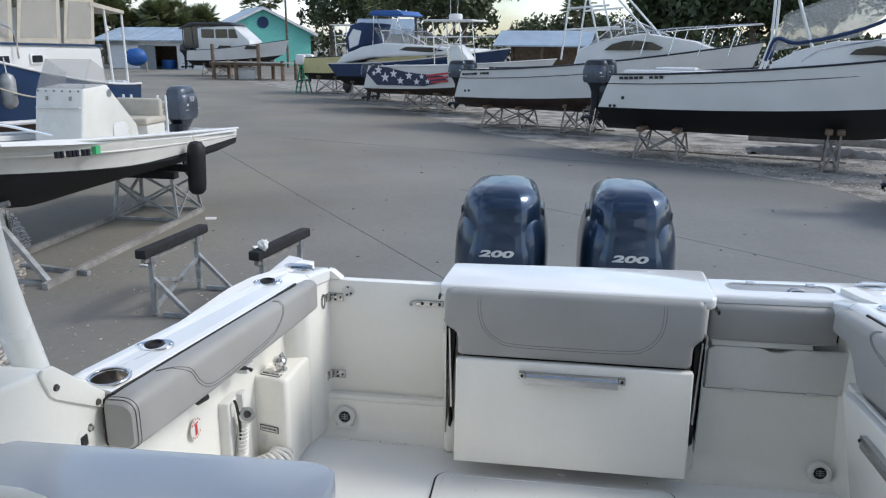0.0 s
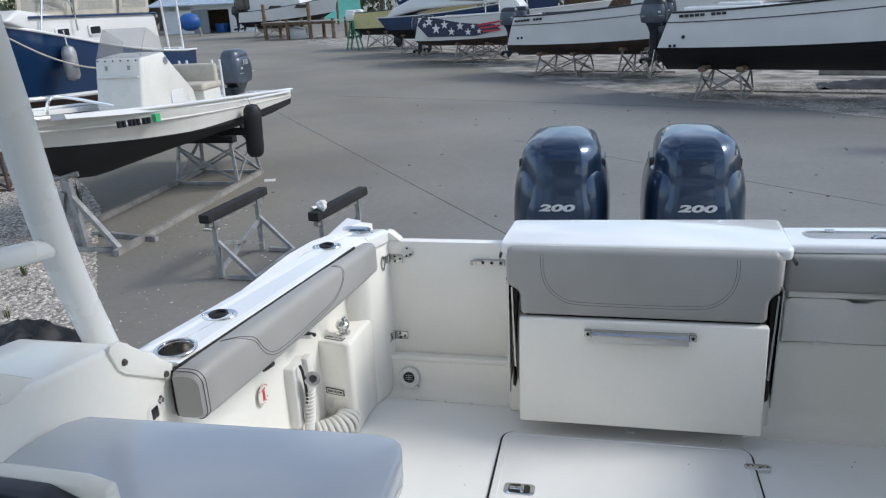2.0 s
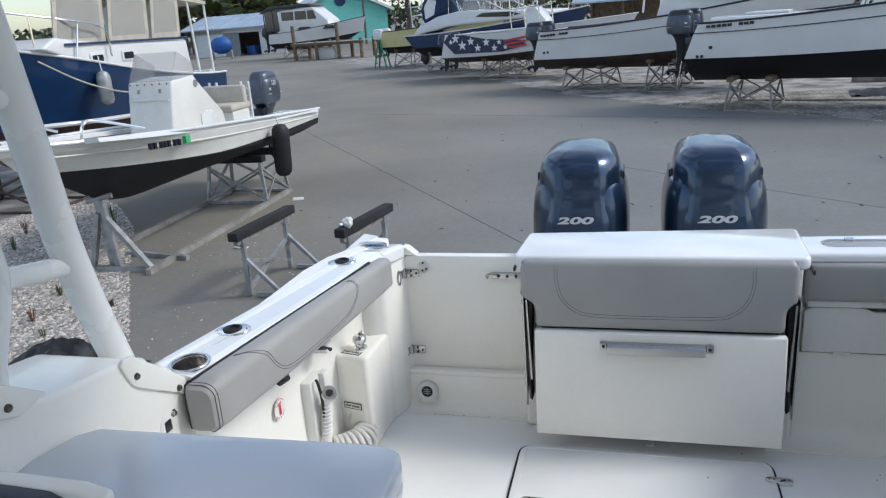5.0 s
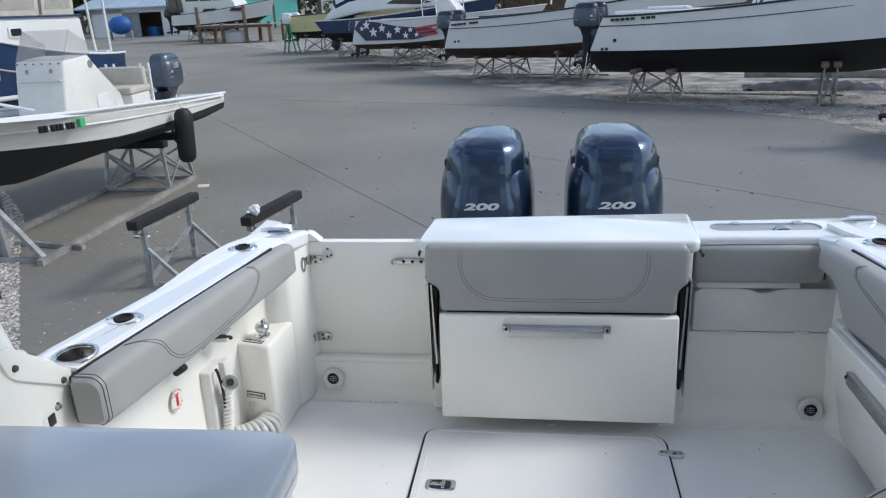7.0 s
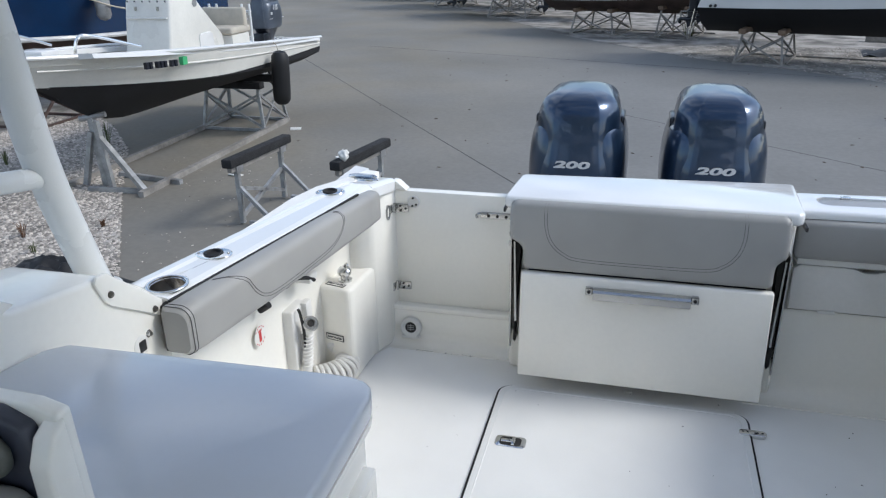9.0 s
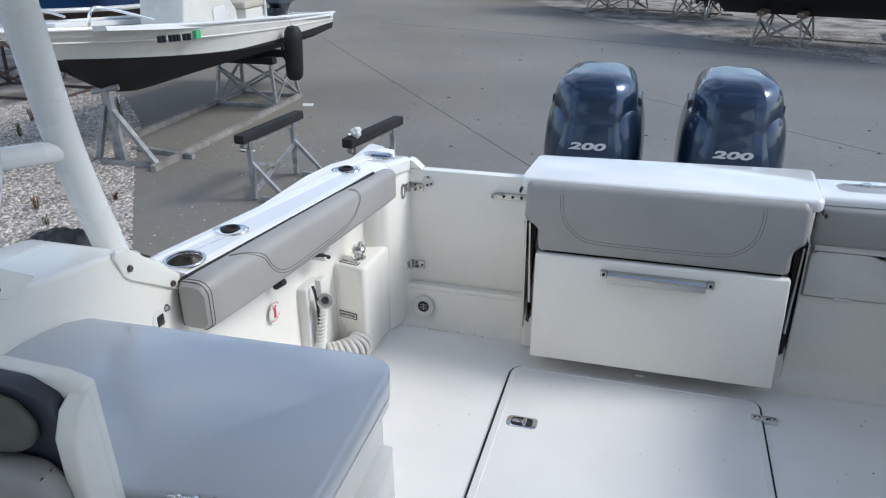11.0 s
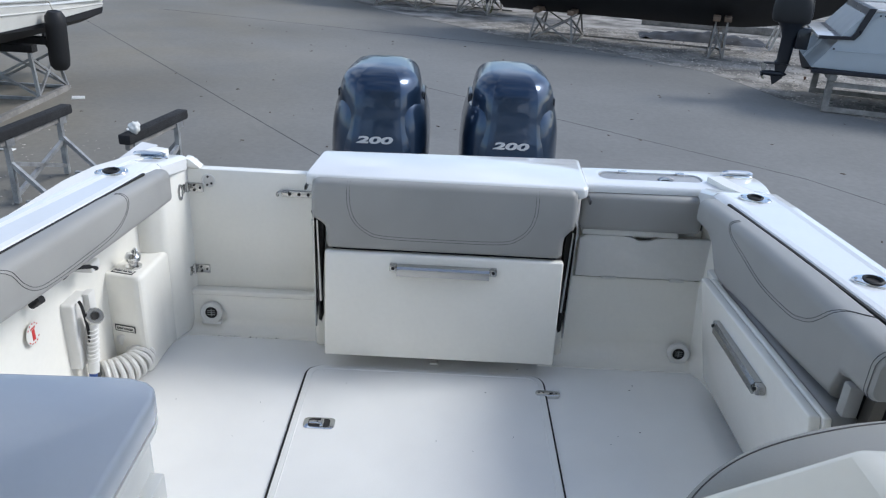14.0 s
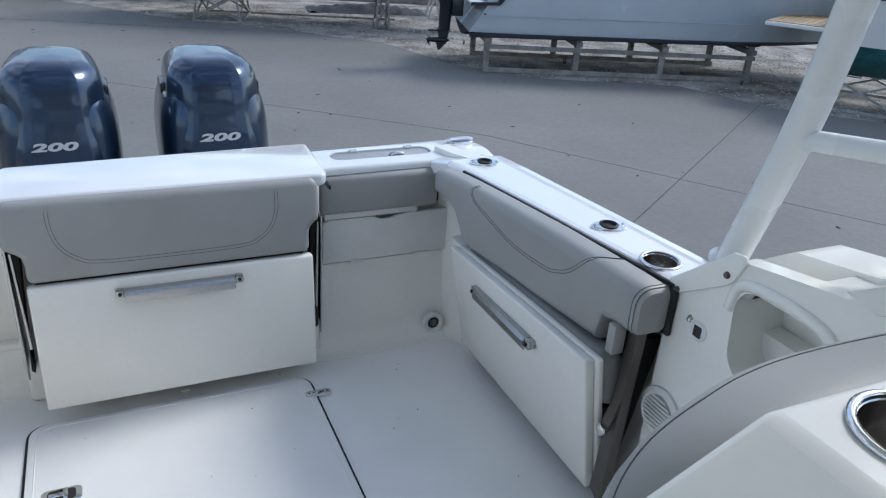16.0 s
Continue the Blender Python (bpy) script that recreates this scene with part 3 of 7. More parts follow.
# loudspeaker low on the starboard side
t = thing("loudspeaker", (1.06, 1.372, 0.437), "round white marine loudspeaker with a slotted grille", "loudspeaker")
bm = B()
lathe(bm, [(0.07, 0.0), (0.07, 0.008), (0.058, 0.014), (0.05, 0.010)], pose(1.062, 1.372, 0.437, 0, -90, 0), 30)
part("frame", bm, plastic_w, t)
bm = B()
lathe(bm, [(0.052, 0.006), (0.03, 0.010), (0.0, 0.012)], pose(1.062, 1.372, 0.437, 0, -90, 0), 30)
part("cone", bm, mat("speaker_cone", (0.42, 0.42, 0.42), 0.5), t)
for k in range(-4, 5):
    bm = B()
    h = math.sqrt(0.05 ** 2 - (k * 0.011) ** 2)
    bar(bm, (1.046, 1.372 - h, 0.437 + k * 0.011), (1.046, 1.372 + h, 0.437 + k * 0.011), 0.004)
    part("grille_bar", bm, plastic_w, t)


# ---- bolsters ----
def cushion_strip(rows):
    """Padded strip through rows of (y, x inner, x outer, z bottom, z top)."""
    rings = []
    for y, xi, xo, zb, zt in rows:
        w, h = abs(xo - xi), zt - zb
        r = min(w, h) * 0.42
        s = 1 if xo > xi else -1
        ring = []
        for cx, cz, a0 in ((w - r * 0.4, h - r * 0.4, 0), (r, h - r, 90), (r * 0.8, r * 0.8, 180), (w - r * 0.4, r * 0.4, 270)):
            rr = r if a0 == 90 else (r * 0.8 if a0 == 180 else r * 0.4)
            for k in range(6):
                t = radians(a0 + 90 * k / 5)
                ring.append((xi + s * (cx + rr * math.cos(t)), y, zb + cz + rr * math.sin(t)))
        rings.append(ring)
    return rings


def inset(rings, f):
    out_r = []
    for ring in rings:
        c = sum((Vector(p) for p in ring), Vector()) / len(ring)
        out_r.append([c + (Vector(p) - c) * f for p in ring])
    return out_r


def capped(rows, e=0.012):
    rings = cushion_strip(rows)
    first, last = inset(rings[:1], 0.86)[0], inset(rings[-1:], 0.86)[0]
    d0 = -1 if rows[-1][0] > rows[0][0] else 1
    first = [Vector(p) + Vector((0, d0 * e, 0)) for p in first]
    last = [Vector(p) + Vector((0, -d0 * e, 0)) for p in last]
    return loft(B(), [first] + rings + [last])


def stitch(parent, pts, gap=0.009, r=0.0009):
    """A double seam laid on the pad's surface along a line, the second one moved by gap."""
    top = parent.parent.matrix_basis.translation
    tree_ = BVHTree.FromPolygons([v.co + top for v in parent.data.vertices], [f.vertices for f in parent.data.polygons])
    for k in range(2):
        line = []
        for q in smooth_line([Vector(p) + Vector(d) * gap * k for p, d in pts], 10):
            loc, nrm, _, _ = tree_.find_nearest(q)
            line.append(loc + (q - loc).normalized() * 0.0002 + nrm * 0.0006)
        part("seam", tube(B(), line, r, 5), thread, parent, "dark double stitched seam")


t = thing("coaming_bolster", (-1.0, 1.9, 0.60), "grey stitched vinyl bolster along the port cockpit side", "bolster", "coaming bolsters")
rowsL = [(1.39, -1.012, -1.09, 0.650, 0.777), (1.45, -1.01, -1.085, 0.642, 0.778), (1.75, -0.980, -1.05, 0.632, 0.769), (2.1, -0.945, -1.01, 0.625, 0.758), (2.38, -0.920, -0.98, 0.62, 0.743), (2.46, -0.914, -0.972, 0.62, 0.736)]
pad = part("pad", capped(rowsL), vinyl, t)
stitch(pad, [((-1.05, 1.555, 0.777), (0, -0.5, -0.9)), ((-1.015, 1.59, 0.772), (0, -0.4, -0.9)), ((-0.994, 1.628, 0.752), (0, -0.4, -1)), ((-0.990, 1.662, 0.705), (0, -0.4, -1)), ((-0.987, 1.70, 0.675), (0, 0, -1)), ((-0.982, 1.76, 0.663), (0, 0, -1)), ((-0.969, 1.90, 0.661), (0, 0, -1)), ((-0.953, 2.06, 0.666), (0, 0.2, -1)), ((-0.945, 2.13, 0.685), (0, 0.8, -0.6)), ((-0.941, 2.165, 0.715), (0, 1, 0)), ((-0.95, 2.165, 0.750), (0, 1, 0)), ((-0.97, 2.155, 0.757), (0, 1, 0))])
ring = cushion_strip([rowsL[0]])[0]
stitch(pad, [(Vector(p) + Vector((0, -0.002, 0)) + (Vector(p) - Vector((-1.05, 1.39, 0.71))).normalized() * 0.0005, (0, 1.0, 0)) for p in ring[4:18]], 0.012)

t = thing("coaming_bolster", (1.0, 1.9, 0.58), "grey stitched vinyl bolster along the starboard side over the folded seat", "bolster", "coaming bolsters")
rowsR = [(1.42, 0.955, 1.052, 0.65, 0.775), (1.50, 0.952, 1.046, 0.648, 0.776), (1.528, 0.951, 1.043, 0.640, 0.776), (1.545, 0.950, 1.041, 0.570, 0.776), (1.8, 0.938, 1.021, 0.555, 0.771), (2.05, 0.923, 0.997, 0.548, 0.762), (2.2, 0.910, 0.982, 0.542, 0.756), (2.235, 0.907, 0.977, 0.552, 0.755), (2.262, 0.905, 0.974, 0.585, 0.754), (2.295, 0.902, 0.971, 0.628, 0.752), (2.34, 0.899, 0.967, 0.650, 0.749), (2.44, 0.893, 0.957, 0.652, 0.739)]
pad = part("pad", capped(rowsR), vinyl, t)
stitch(pad, [((1.03, 1.575, 0.776), (0, -0.5, -0.9)), ((0.985, 1.60, 0.774), (0, -0.4, -0.9)), ((0.958, 1.632, 0.752), (0, -0.3, -1)), ((0.95, 1.68, 0.71), (0, -0.3, -1)), ((0.947, 1.726, 0.686), (0, 0, -1)), ((0.943, 1.79, 0.670), (0, 0, -1)), ((0.932, 1.952, 0.669), (0, 0, -1)), ((0.920, 2.10, 0.700), (0, 0.4, -1)), ((0.914, 2.17, 0.718), (0, 0.9, -0.5)), ((0.912, 2.20, 0.745), (0, 1, 0)), ((0.94, 2.195, 0.757), (0, 1, 0))])
end = cushion_strip([rowsR[0]])[0]
stitch(pad, [(Vector(p) + Vector((0, -0.002, 0)) + (Vector(p) - Vector((1.0, 1.42, 0.712))).normalized() * 0.0005, (0, 1.0, 0)) for p in end[4:18]], 0.012)
bm = B()
bx(bm, 0.948, 0.985, 1.462, 1.492, 0.572, 0.655, 0.005)
part("bracket", bm, vinyl, t, "grey padded bracket")

t = thing("stern_bolster", (0.75, 2.61, 0.54), "grey vinyl bolster below the transom deck", "bolster")
bm = B()
bx(bm, 0.525, 0.972, 2.575, 2.67, 0.545, 0.688, 0.022, 4)
pad = part("pad", bm, vinyl, t)
bm = B()
bx(bm, 0.545, 0.9, 2.60, 2.68, 0.52, 0.545, 0.004)
part("backing", bm, plastic_w, t)
bm = B()
bx(bm, 0.972, 0.977, 2.59, 2.67, 0.56, 0.685)
part("end_seam", bm, dark, t)

# pocket board and deck hatch
t = thing("storage_board", (0.79, 2.64, 0.34), "white plastic pocket board with finger notches", "storage board")
bm = prism(B(), [(0.54, 0.345), (0.54, 0.50), (0.56, 0.515), (0.70, 0.516), (0.735, 0.512), (0.76, 0.500), (0.80, 0.500), (0.825, 0.510), (0.86, 0.516), (1.035, 0.516), (1.05, 0.50), (1.03, 0.345)], "y", 2.608, 2.626, 0.004)
part("board", bm, plastic_w, t)
for x in (0.64, 0.9):
    bm = B()
    bx(bm, x, x + 0.055, 2.600, 2.615, 0.338, 0.35, 0.003)
    part("tab", bm, plastic_w, t)
t = thing("deck_hatch", (0.84, 2.75, 0.70), "grey recessed livewell lid with chrome latch and hinges", "hatch")
bm = prism(B(), [(x, y + (x - 0.80) * 0.03) for x, y in rrect(0.604, 0.984, 2.681, 2.762, 0.036)], "z", 0.69, 0.711, 0.003)
part("lid", bm, mat("lid_grey", (0.34, 0.345, 0.35), 0.5, var=0.06), t)
for x in (0.70, 0.92):
    bm = B()
    yh = 2.772 + (x - 0.80) * 0.03
    bx(bm, x - 0.016, x + 0.016, yh - 0.012, yh + 0.008, 0.709, 0.7185, 0.002)
    part("hinge", bm, chrome, t)
bm = B()
tube(bm, smooth_line([(0.82, 2.695, 0.711), (0.832, 2.70, 0.717), (0.855, 2.703, 0.717), (0.875, 2.70, 0.712)], 5), 0.008, 8)
part("latch", bm, brushed, t)
for cx, cy, z in ((-1.03, 2.60, 0.728), (1.136, 2.773, 0.7165)):
    t = thing("pop_up_cleat", (cx, cy, 0.71), "polished pop-up cleat set in the transom corner", "cleat", "stern cleats")
    bm = B()
    loft(bm, [[(cx + 0.062 * k * math.cos(a), cy + 0.026 * k * math.sin(a), z + d) for a in [2 * math.pi * i / 24 for i in range(24)]] for k, d in ((1, 0), (1, 0.005), (0.9, 0.009), (0.3, 0.010))])
    plate = part("plate", bm, chrome, t)
    bm = B()
    tube(bm, smooth_line([(cx - 0.055, cy, z + 0.011), (cx - 0.03, cy, z + 0.017), (cx + 0.03, cy, z + 0.017), (cx + 0.055, cy, z + 0.011)], 5), 0.009, 8)
    part("horn", bm, chrome, plate)

# ---- transom door ----
t = thing("transom_door", (-0.72, 2.70, 0.165), "closed white transom door with stainless hinges and latch", "door")
bm = B()
bx(bm, -0.944, -0.455, 2.70, 2.745, 0.168, 0.662, 0.004, 2)
leaf = part("door_leaf", bm, gel, t)
# thin dark strip paints the shaded line between door and corner
part("hinge_gap_shade", bx(B(), -0.9475, -0.9445, 2.6955, 2.702, 0.175, 0.655), dark, t)
for z in (0.59, 0.25):
    bm = B()
    bx(bm, -0.937, -0.882, 2.693, 2.70, z - 0.018, z + 0.018, 0.003)
    bx(bm, -0.978, -0.945, 2.66, 2.69, z - 0.018, z + 0.018, 0.003, 2)
    h = part("hinge", bm, brushed, t, "stainless strap hinge")
    bm = B()
    tube(bm, [(-0.942, 2.692, z - 0.02), (-0.942, 2.692, z + 0.02)], 0.007, 10)
    part("pin", bm, brushed, h)
    for dx, dz in ((-0.915, 0.01), (-0.915, -0.01), (-0.893, 0.0)):
        bm = B()
        screw_head(bm, pose(dx, 2.693, z + dz, 90, 0, 0), 0.0045)
        part("screw", bm, dark, h)
bm = B()
lathe(bm, [(0.026, 0.0), (0.026, 0.004), (0.022, 0.006), (0.019, 0.002), (0.0, 0.002)], pose(-0.862, 2.70, 0.618, 90, 0, 0), 26)
knob = part("drain_cap", bm, plastic_w, t, "round white cap with screws")
for dx, dz in ((0.0, 0.016), (-0.004, -0.016), (0.012, -0.010)):
    bm = B()
    screw_head(bm, pose(-0.862 + dx, 2.697, 0.618 + dz, 90, 0, 0), 0.004)
    part("screw", bm, dark, knob)
bm = B()
bx(bm, -0.585, -0.468, 2.688, 2.70, 0.572, 0.598, 0.004)
latch = part("latch", bm, brushed, t, "stainless slide latch")
bm = B()
tube(bm, smooth_line([(-0.56, 2.685, 0.592), (-0.59, 2.683, 0.594), (-0.602, 2.683, 0.584), (-0.598, 2.684, 0.576)], 5), 0.005, 8)
part("hook", bm, brushed, latch)
for dx in (-0.555, -0.52, -0.485):
    bm = B()
    screw_head(bm, pose(dx, 2.688, 0.585, 90, 0, 0), 0.006)
    part("screw", bm, dark, latch)
t = thing("drain_plate", (-0.957, 2.56, 0.58), "oval chrome vent set in the moulded corner", "vent")
bm = B()
loft(bm, [[(-0.9545 + d + 0.002 * k * math.cos(a), 2.645 + 0.016 * k * math.cos(a), 0.585 + 0.032 * k * math.sin(a)) for a in [2 * math.pi * i / 20 for i in range(20)]] for k, d in ((1, -0.004), (1, 0.006), (0.8, 0.008), (0.72, 0.001))])
part("ring", bm, brushed, t)


def scupper(x, y, z, k=1.0):
    t = thing("floor_drain", (x, y, z), "round white scupper drain with a dark grate", "drain", "cockpit drains")
    m = pose(x, y, z, 84, 0, 0) @ Matrix.Scale(k, 4)
    bm = B()
    lathe(bm, [(0.051, -0.012), (0.051, 0.008), (0.046, 0.013), (0.033, 0.012), (0.029, 0.006), (0.021, 0.0)], m, 30)
    ring = part("ring", bm, plastic_w, t)
    bm = B()
    bx(bm, x - 0.045 * k, x + 0.045 * k, y - 0.012, y + 0.01, z - 0.056 * k, z - 0.04 * k, 0.004)
    part("foot", bm, plastic_w, ring)
    bm = B()
    lathe(bm, [(0.0285, 0.0055), (0.022, 0.0015), (0.0, 0.001)], m, 24)
    part("hole", bm, dark, t)
    for k in (-1, 0, 1):
        bm = B()
        bar(bm, m @ Vector((-0.018, k * 0.010, 0.003)), m @ Vector((0.018, k * 0.010, 0.003)), 0.003)
        part("grate_bar", bm, brushed, t)
    bm = B()
    bar(bm, m @ Vector((0, -0.018, 0.0035)), m @ Vector((0, 0.018, 0.0035)), 0.003)
    part("grate_bar", bm, brushed, t)


scupper(-0.875, 2.645, 0.082, 0.86)
scupper(0.977, 2.565, 0.048, 0.84)

# ---- transom seat box ----
t = thing("transom_seat", (0.03, 2.6, 0.0), "white transom box with a grey padded backrest and a folded-up seat", "fold-down seat")
bm = B()
bx(bm, -0.45, 0.52, 2.56, 2.86, 0.0, 0.69, 0.02, 3)
part("body", bm, gel, t)
bm = B()
prism(bm, [(-0.462, 2.515), (-0.45, 2.50), (0.512, 2.50), (0.53, 2.52), (0.545, 2.83), (0.53, 2.85), (-0.43, 2.795), (-0.445, 2.775)], "z", 0.688, 0.733, 0.013, 4)
part("top", bm, gel_shine, t, "glossy white top")
bm = prism(B(), [(-0.385, 0.475), (-0.385, 0.545), (-0.395, 0.565), (-0.43, 0.58), (-0.437, 0.595), (-0.437, 0.70), (-0.425, 0.725), (0.48, 0.725), (0.492, 0.70), (0.492, 0.595), (0.485, 0.58), (0.462, 0.565), (0.455, 0.545), (0.455, 0.475)], "y", 2.455, 2.57, 0.022, 5)
for v in bm.verts:  # the pad leans back a little at its top and swells in the middle
    v.co.y += (v.co.z - 0.475) * 0.10 - (0.010 * math.cos((v.co.x - 0.03) / 0.46 * 1.4) if v.co.y < 2.5 else 0)
back = part("backrest", bm, vinyl, t)


def yb(z, x):
    return 2.455 + (z - 0.475) * 0.10 - 0.010 * math.cos((x - 0.03) / 0.46 * 1.4) - 0.0005


pts = []
for x, z, qx, qz in ((-0.30, 0.722, -1, 0), (-0.303, 0.68, -1, 0), (-0.298, 0.63, -1, 0), (-0.28, 0.585, -0.9, -0.4), (-0.24, 0.55, -0.6, -0.8), (-0.18, 0.533, -0.2, -1), (0.025, 0.530, 0, -1), (0.23, 0.533, 0.2, -1), (0.288, 0.55, 0.6, -0.8), (0.325, 0.585, 0.9, -0.4), (0.342, 0.63, 1, 0), (0.345, 0.68, 1, 0), (0.342, 0.722, 1, 0)):
    pts.append(((x, yb(z, x) + (0.016 if z > 0.71 else 0), z), (qx, 0, qz)))
stitch(back, pts, 0.010, 0.0010)
bm = B()
bx(bm, -0.388, 0.462, 2.44, 2.475, 0.065, 0.468, 0.008, 3)
for v in bm.verts:
    v.co.y += (v.co.z - 0.465) * 0.10 + 0.005
panel = part("seat_panel", bm, gel, t, "white folded-up seat panel")
bm = B()
bx(bm, -0.37, 0.445, 2.478, 2.555, 0.09, 0.46, 0.01)
part("seat_cushion", bm, vinyl_navy, t, "dark cushion behind the panel")
bm = B()
loft(bm, [[(x, 2.418 + dy, 0.426 + dz) for dy, dz in ((0.02, 0.012), (-0.008, 0.013), (-0.016, 0.006), (-0.018, -0.014), (-0.014, -0.022), (-0.010, -0.020), (-0.013, -0.010), (-0.008, 0.003), (0.02, 0.002))] for x in (-0.128, 0.198)])
hd = part("handle", bm, brushed, t, "stainless pull handle")
for x in (-0.142, 0.212):
    bm = B()
    bx(bm, x - 0.013, x + 0.013, 2.414, 2.438, 0.416, 0.442, 0.004)
    part("end_cap", bm, brushed, hd)
    bm = B()
    screw_head(bm, pose(x, 2.414, 0.430, 90, 0, 0), 0.006)
    part("screw", bm, dark, hd)
for x, s in ((-0.432, -1), (0.502, 1)):
    bm = prism(B(), [(2.488, 0.585), (2.575, 0.585), (2.575, 0.19), (2.505, 0.125), (2.498, 0.16)], "x", x - 0.003, x + 0.003, 0.001, 1)
    part("side_plate", bm, brushed, t, "stainless side plate")
    # tapered dark wedge stands in for the shaded gap inside the side plate
    bm = prism(B(), [(min(x - s * 0.004, x - s * 0.036), 0.578), (max(x - s * 0.004, x - s * 0.036), 0.578), (x - s * 0.010, 0.16), (x - s * 0.020, 0.15)], "y", 2.502, 2.562)
    part("hinge_arm", bm, dark, t, "black wedge for the shaded gap beside the panel")
    bm = bar(B(), (x - s * 0.014, 2.492, 0.57), (x - s * 0.026, 2.470, 0.26), 0.006, 0.02)
    part("strut", bm, brushed, t)
    bm = bx(B(), x + s * 0.002 - 0.006, x + s * 0.002 + 0.006, 2.49, 2.51, 0.545, 0.565, 0.002)
    part("bolt", bm, brushed, t)
for x in (-0.462, 0.54):
    bm = B()
    bx(bm, x - 0.004, x + 0.004, 2.515, 2.57, 0.668, 0.684, 0.002)
    part("stop", bm, plastic_k, t)
bm = B()
bx(bm, 0.005, 0.035, 2.47, 2.56, 0.0, 0.008, 0.003)
part("toe_stop", bm, gel_floor, t)

# ---- folded side seat ----
t = thing("side_seat", (0.95, 1.85, 0.0), "folded-down white side seat with grey cushion and steel handle", "fold-down seat")


def xs(z):
    return 0.882 + (0.53 - z) * 0.28


def slab(y0, y1, z0, z1, d0, d1, bev, slope=0.0, seg=3):
    """A leaning slab along the side seat; d: depth behind the panel's face."""
    bm = bx(B(), d0, d1, y0, y1, z0, z1, bev, seg)
    for v in bm.verts:
        low = v.co.z < 0.3
        v.co.x += xs(v.co.z)
        if low:
            v.co.y += 0.067 + (v.co.y - 1.477) * 0.05
        else:
            v.co.z += (y1 - v.co.y) * slope
    return bm


panel = part("seat_panel", slab(1.477, 2.272, 0.06, 0.523, 0.0, 0.030, 0.007, 0.048), gel, t)
part("panel_lip", slab(1.468, 2.262, 0.06, 0.527, 0.030, 0.052, 0.007, 0.048), gel, t)
part("seat_cushion", slab(1.49, 2.25, 0.36, 0.535, 0.052, 0.135, 0.028, 0.03, 5), vinyl, t)
part("seat_base", slab(1.52, 2.24, 0.10, 0.365, 0.052, 0.10, 0.006), plastic_k, t, "black seat base")
bm = B()
ya, ybb = 1.755, 2.075
loft(bm, [[(xs(z) + dx, y, z + dz) for dx, dz in ((0.004, 0.014), (-0.02, 0.014), (-0.028, 0.004), (-0.028, -0.016), (-0.020, -0.026), (-0.014, -0.024), (-0.019, -0.012), (-0.014, 0.002), (0.004, 0.003))] for y, z in ((ya, 0.452), (ybb, 0.447))])
hd = part("handle", bm, brushed, t, "stainless pull handle")
for y, z in ((ya - 0.012, 0.452), (ybb + 0.012, 0.447)):
    bm = B()
    bx(bm, xs(z) - 0.022, xs(z) + 0.006, y - 0.013, y + 0.013, z - 0.014, z + 0.014, 0.004)
    part("end_cap", bm, brushed, hd)
    bm = B()
    screw_head(bm, pose(xs(z) - 0.022, y, z, 0, -90, 0), 0.006)
    part("screw", bm, dark, hd)
bm = prism(B(), [(1.43, 0.66), (1.46, 0.66), (1.50, 0.12), (1.455, 0.08)], "x", 0.99, 1.02)
part("side_plate", bm, bronze, t, "bronze side plate")
# flat black slab stands in for the shade behind the folded seat
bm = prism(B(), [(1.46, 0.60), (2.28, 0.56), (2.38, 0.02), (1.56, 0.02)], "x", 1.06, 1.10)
part("housing", bm, dark, t, "black slab for the shade behind the seat")
bm = prism(B(), [(0.955, 0.49), (1.06, 0.03), (1.16, 0.03), (1.16, 0.5)], "y", 2.33, 2.42, 0.01)
part("end_cheek", bm, gel, t, "white moulded end of the seat housing")
bm = bar(B(), (0.972, 1.470, 0.335), (1.0, 1.452, 0.47), 0.008, 0.028)
arm = part("hinge_arm", bm, bronze, t)
bm = B()
lathe(bm, [(0.016, 0.0), (0.016, 0.006), (0.01, 0.009), (0.0, 0.009)], pose(0.968, 1.470, 0.338, 0, -90, 0), 18)
part("bolt", bm, chrome, arm)

# ---- floor hatch ----
t = thing("floor_hatch", (-0.01, 1.75, 0.0), "white square deck hatch with a black gasket in the cockpit sole", "hatch")
FH = rrect(-0.455, 0.434, 1.20, 2.425, 0.06, 6)
part("gasket", prism(B(), FH, "z", 0.0, 0.0045), dark, t, "black rubber gasket")
bm = prism(B(), rrect(-0.447, 0.427, 1.207, 2.418, 0.055, 6), "z", 0.0, 0.011, 0.004, 2)
part("lid", bm, gel_floor, t)
bm = B()
tube(bm, [(p[0], p[1], 0.0105) for p in rrect(-0.425, 0.405, 1.23, 2.396, 0.045, 6)] + [(0.36, 1.23, 0.0105)], 0.0022, 5)
part("lid_edge", bm, gel_floor, t)
bm = prism(B(), rrect(-0.404, -0.300, 2.040, 2.100, 0.016), "z", 0.0, 0.0135, 0.002)
plate = part("latch", bm, chrome, t, "polished slam latch")
bm = prism(B(), rrect(-0.388, -0.316, 2.048, 2.092, 0.012), "z", 0.0, 0.0145)
part("latch_well", bm, dark, plate)
bm = B()
bx(bm, -0.385, -0.335, 2.062, 2.078, 0.0145, 0.0185, 0.002)
bx(bm, -0.348, -0.336, 2.048, 2.092, 0.0145, 0.0195, 0.002)
part("latch_lever", bm, chrome, plate)
bm = prism(B(), rrect(0.392, 0.480, 2.286, 2.318, 0.015), "z", 0.0, 0.0165, 0.003)
hinge = part("hinge", bm, chrome, t, "polished hatch hinge")
for dx in (0.405, 0.42, 0.452, 0.467):
    bm = B()
    lathe(bm, [(0.004, 0.0165), (0.0, 0.0175)], Matrix.Translation((dx, 2.302, 0)), 8)
    part("screw", bm, dark, hinge)
bm = B()
random.seed(4)
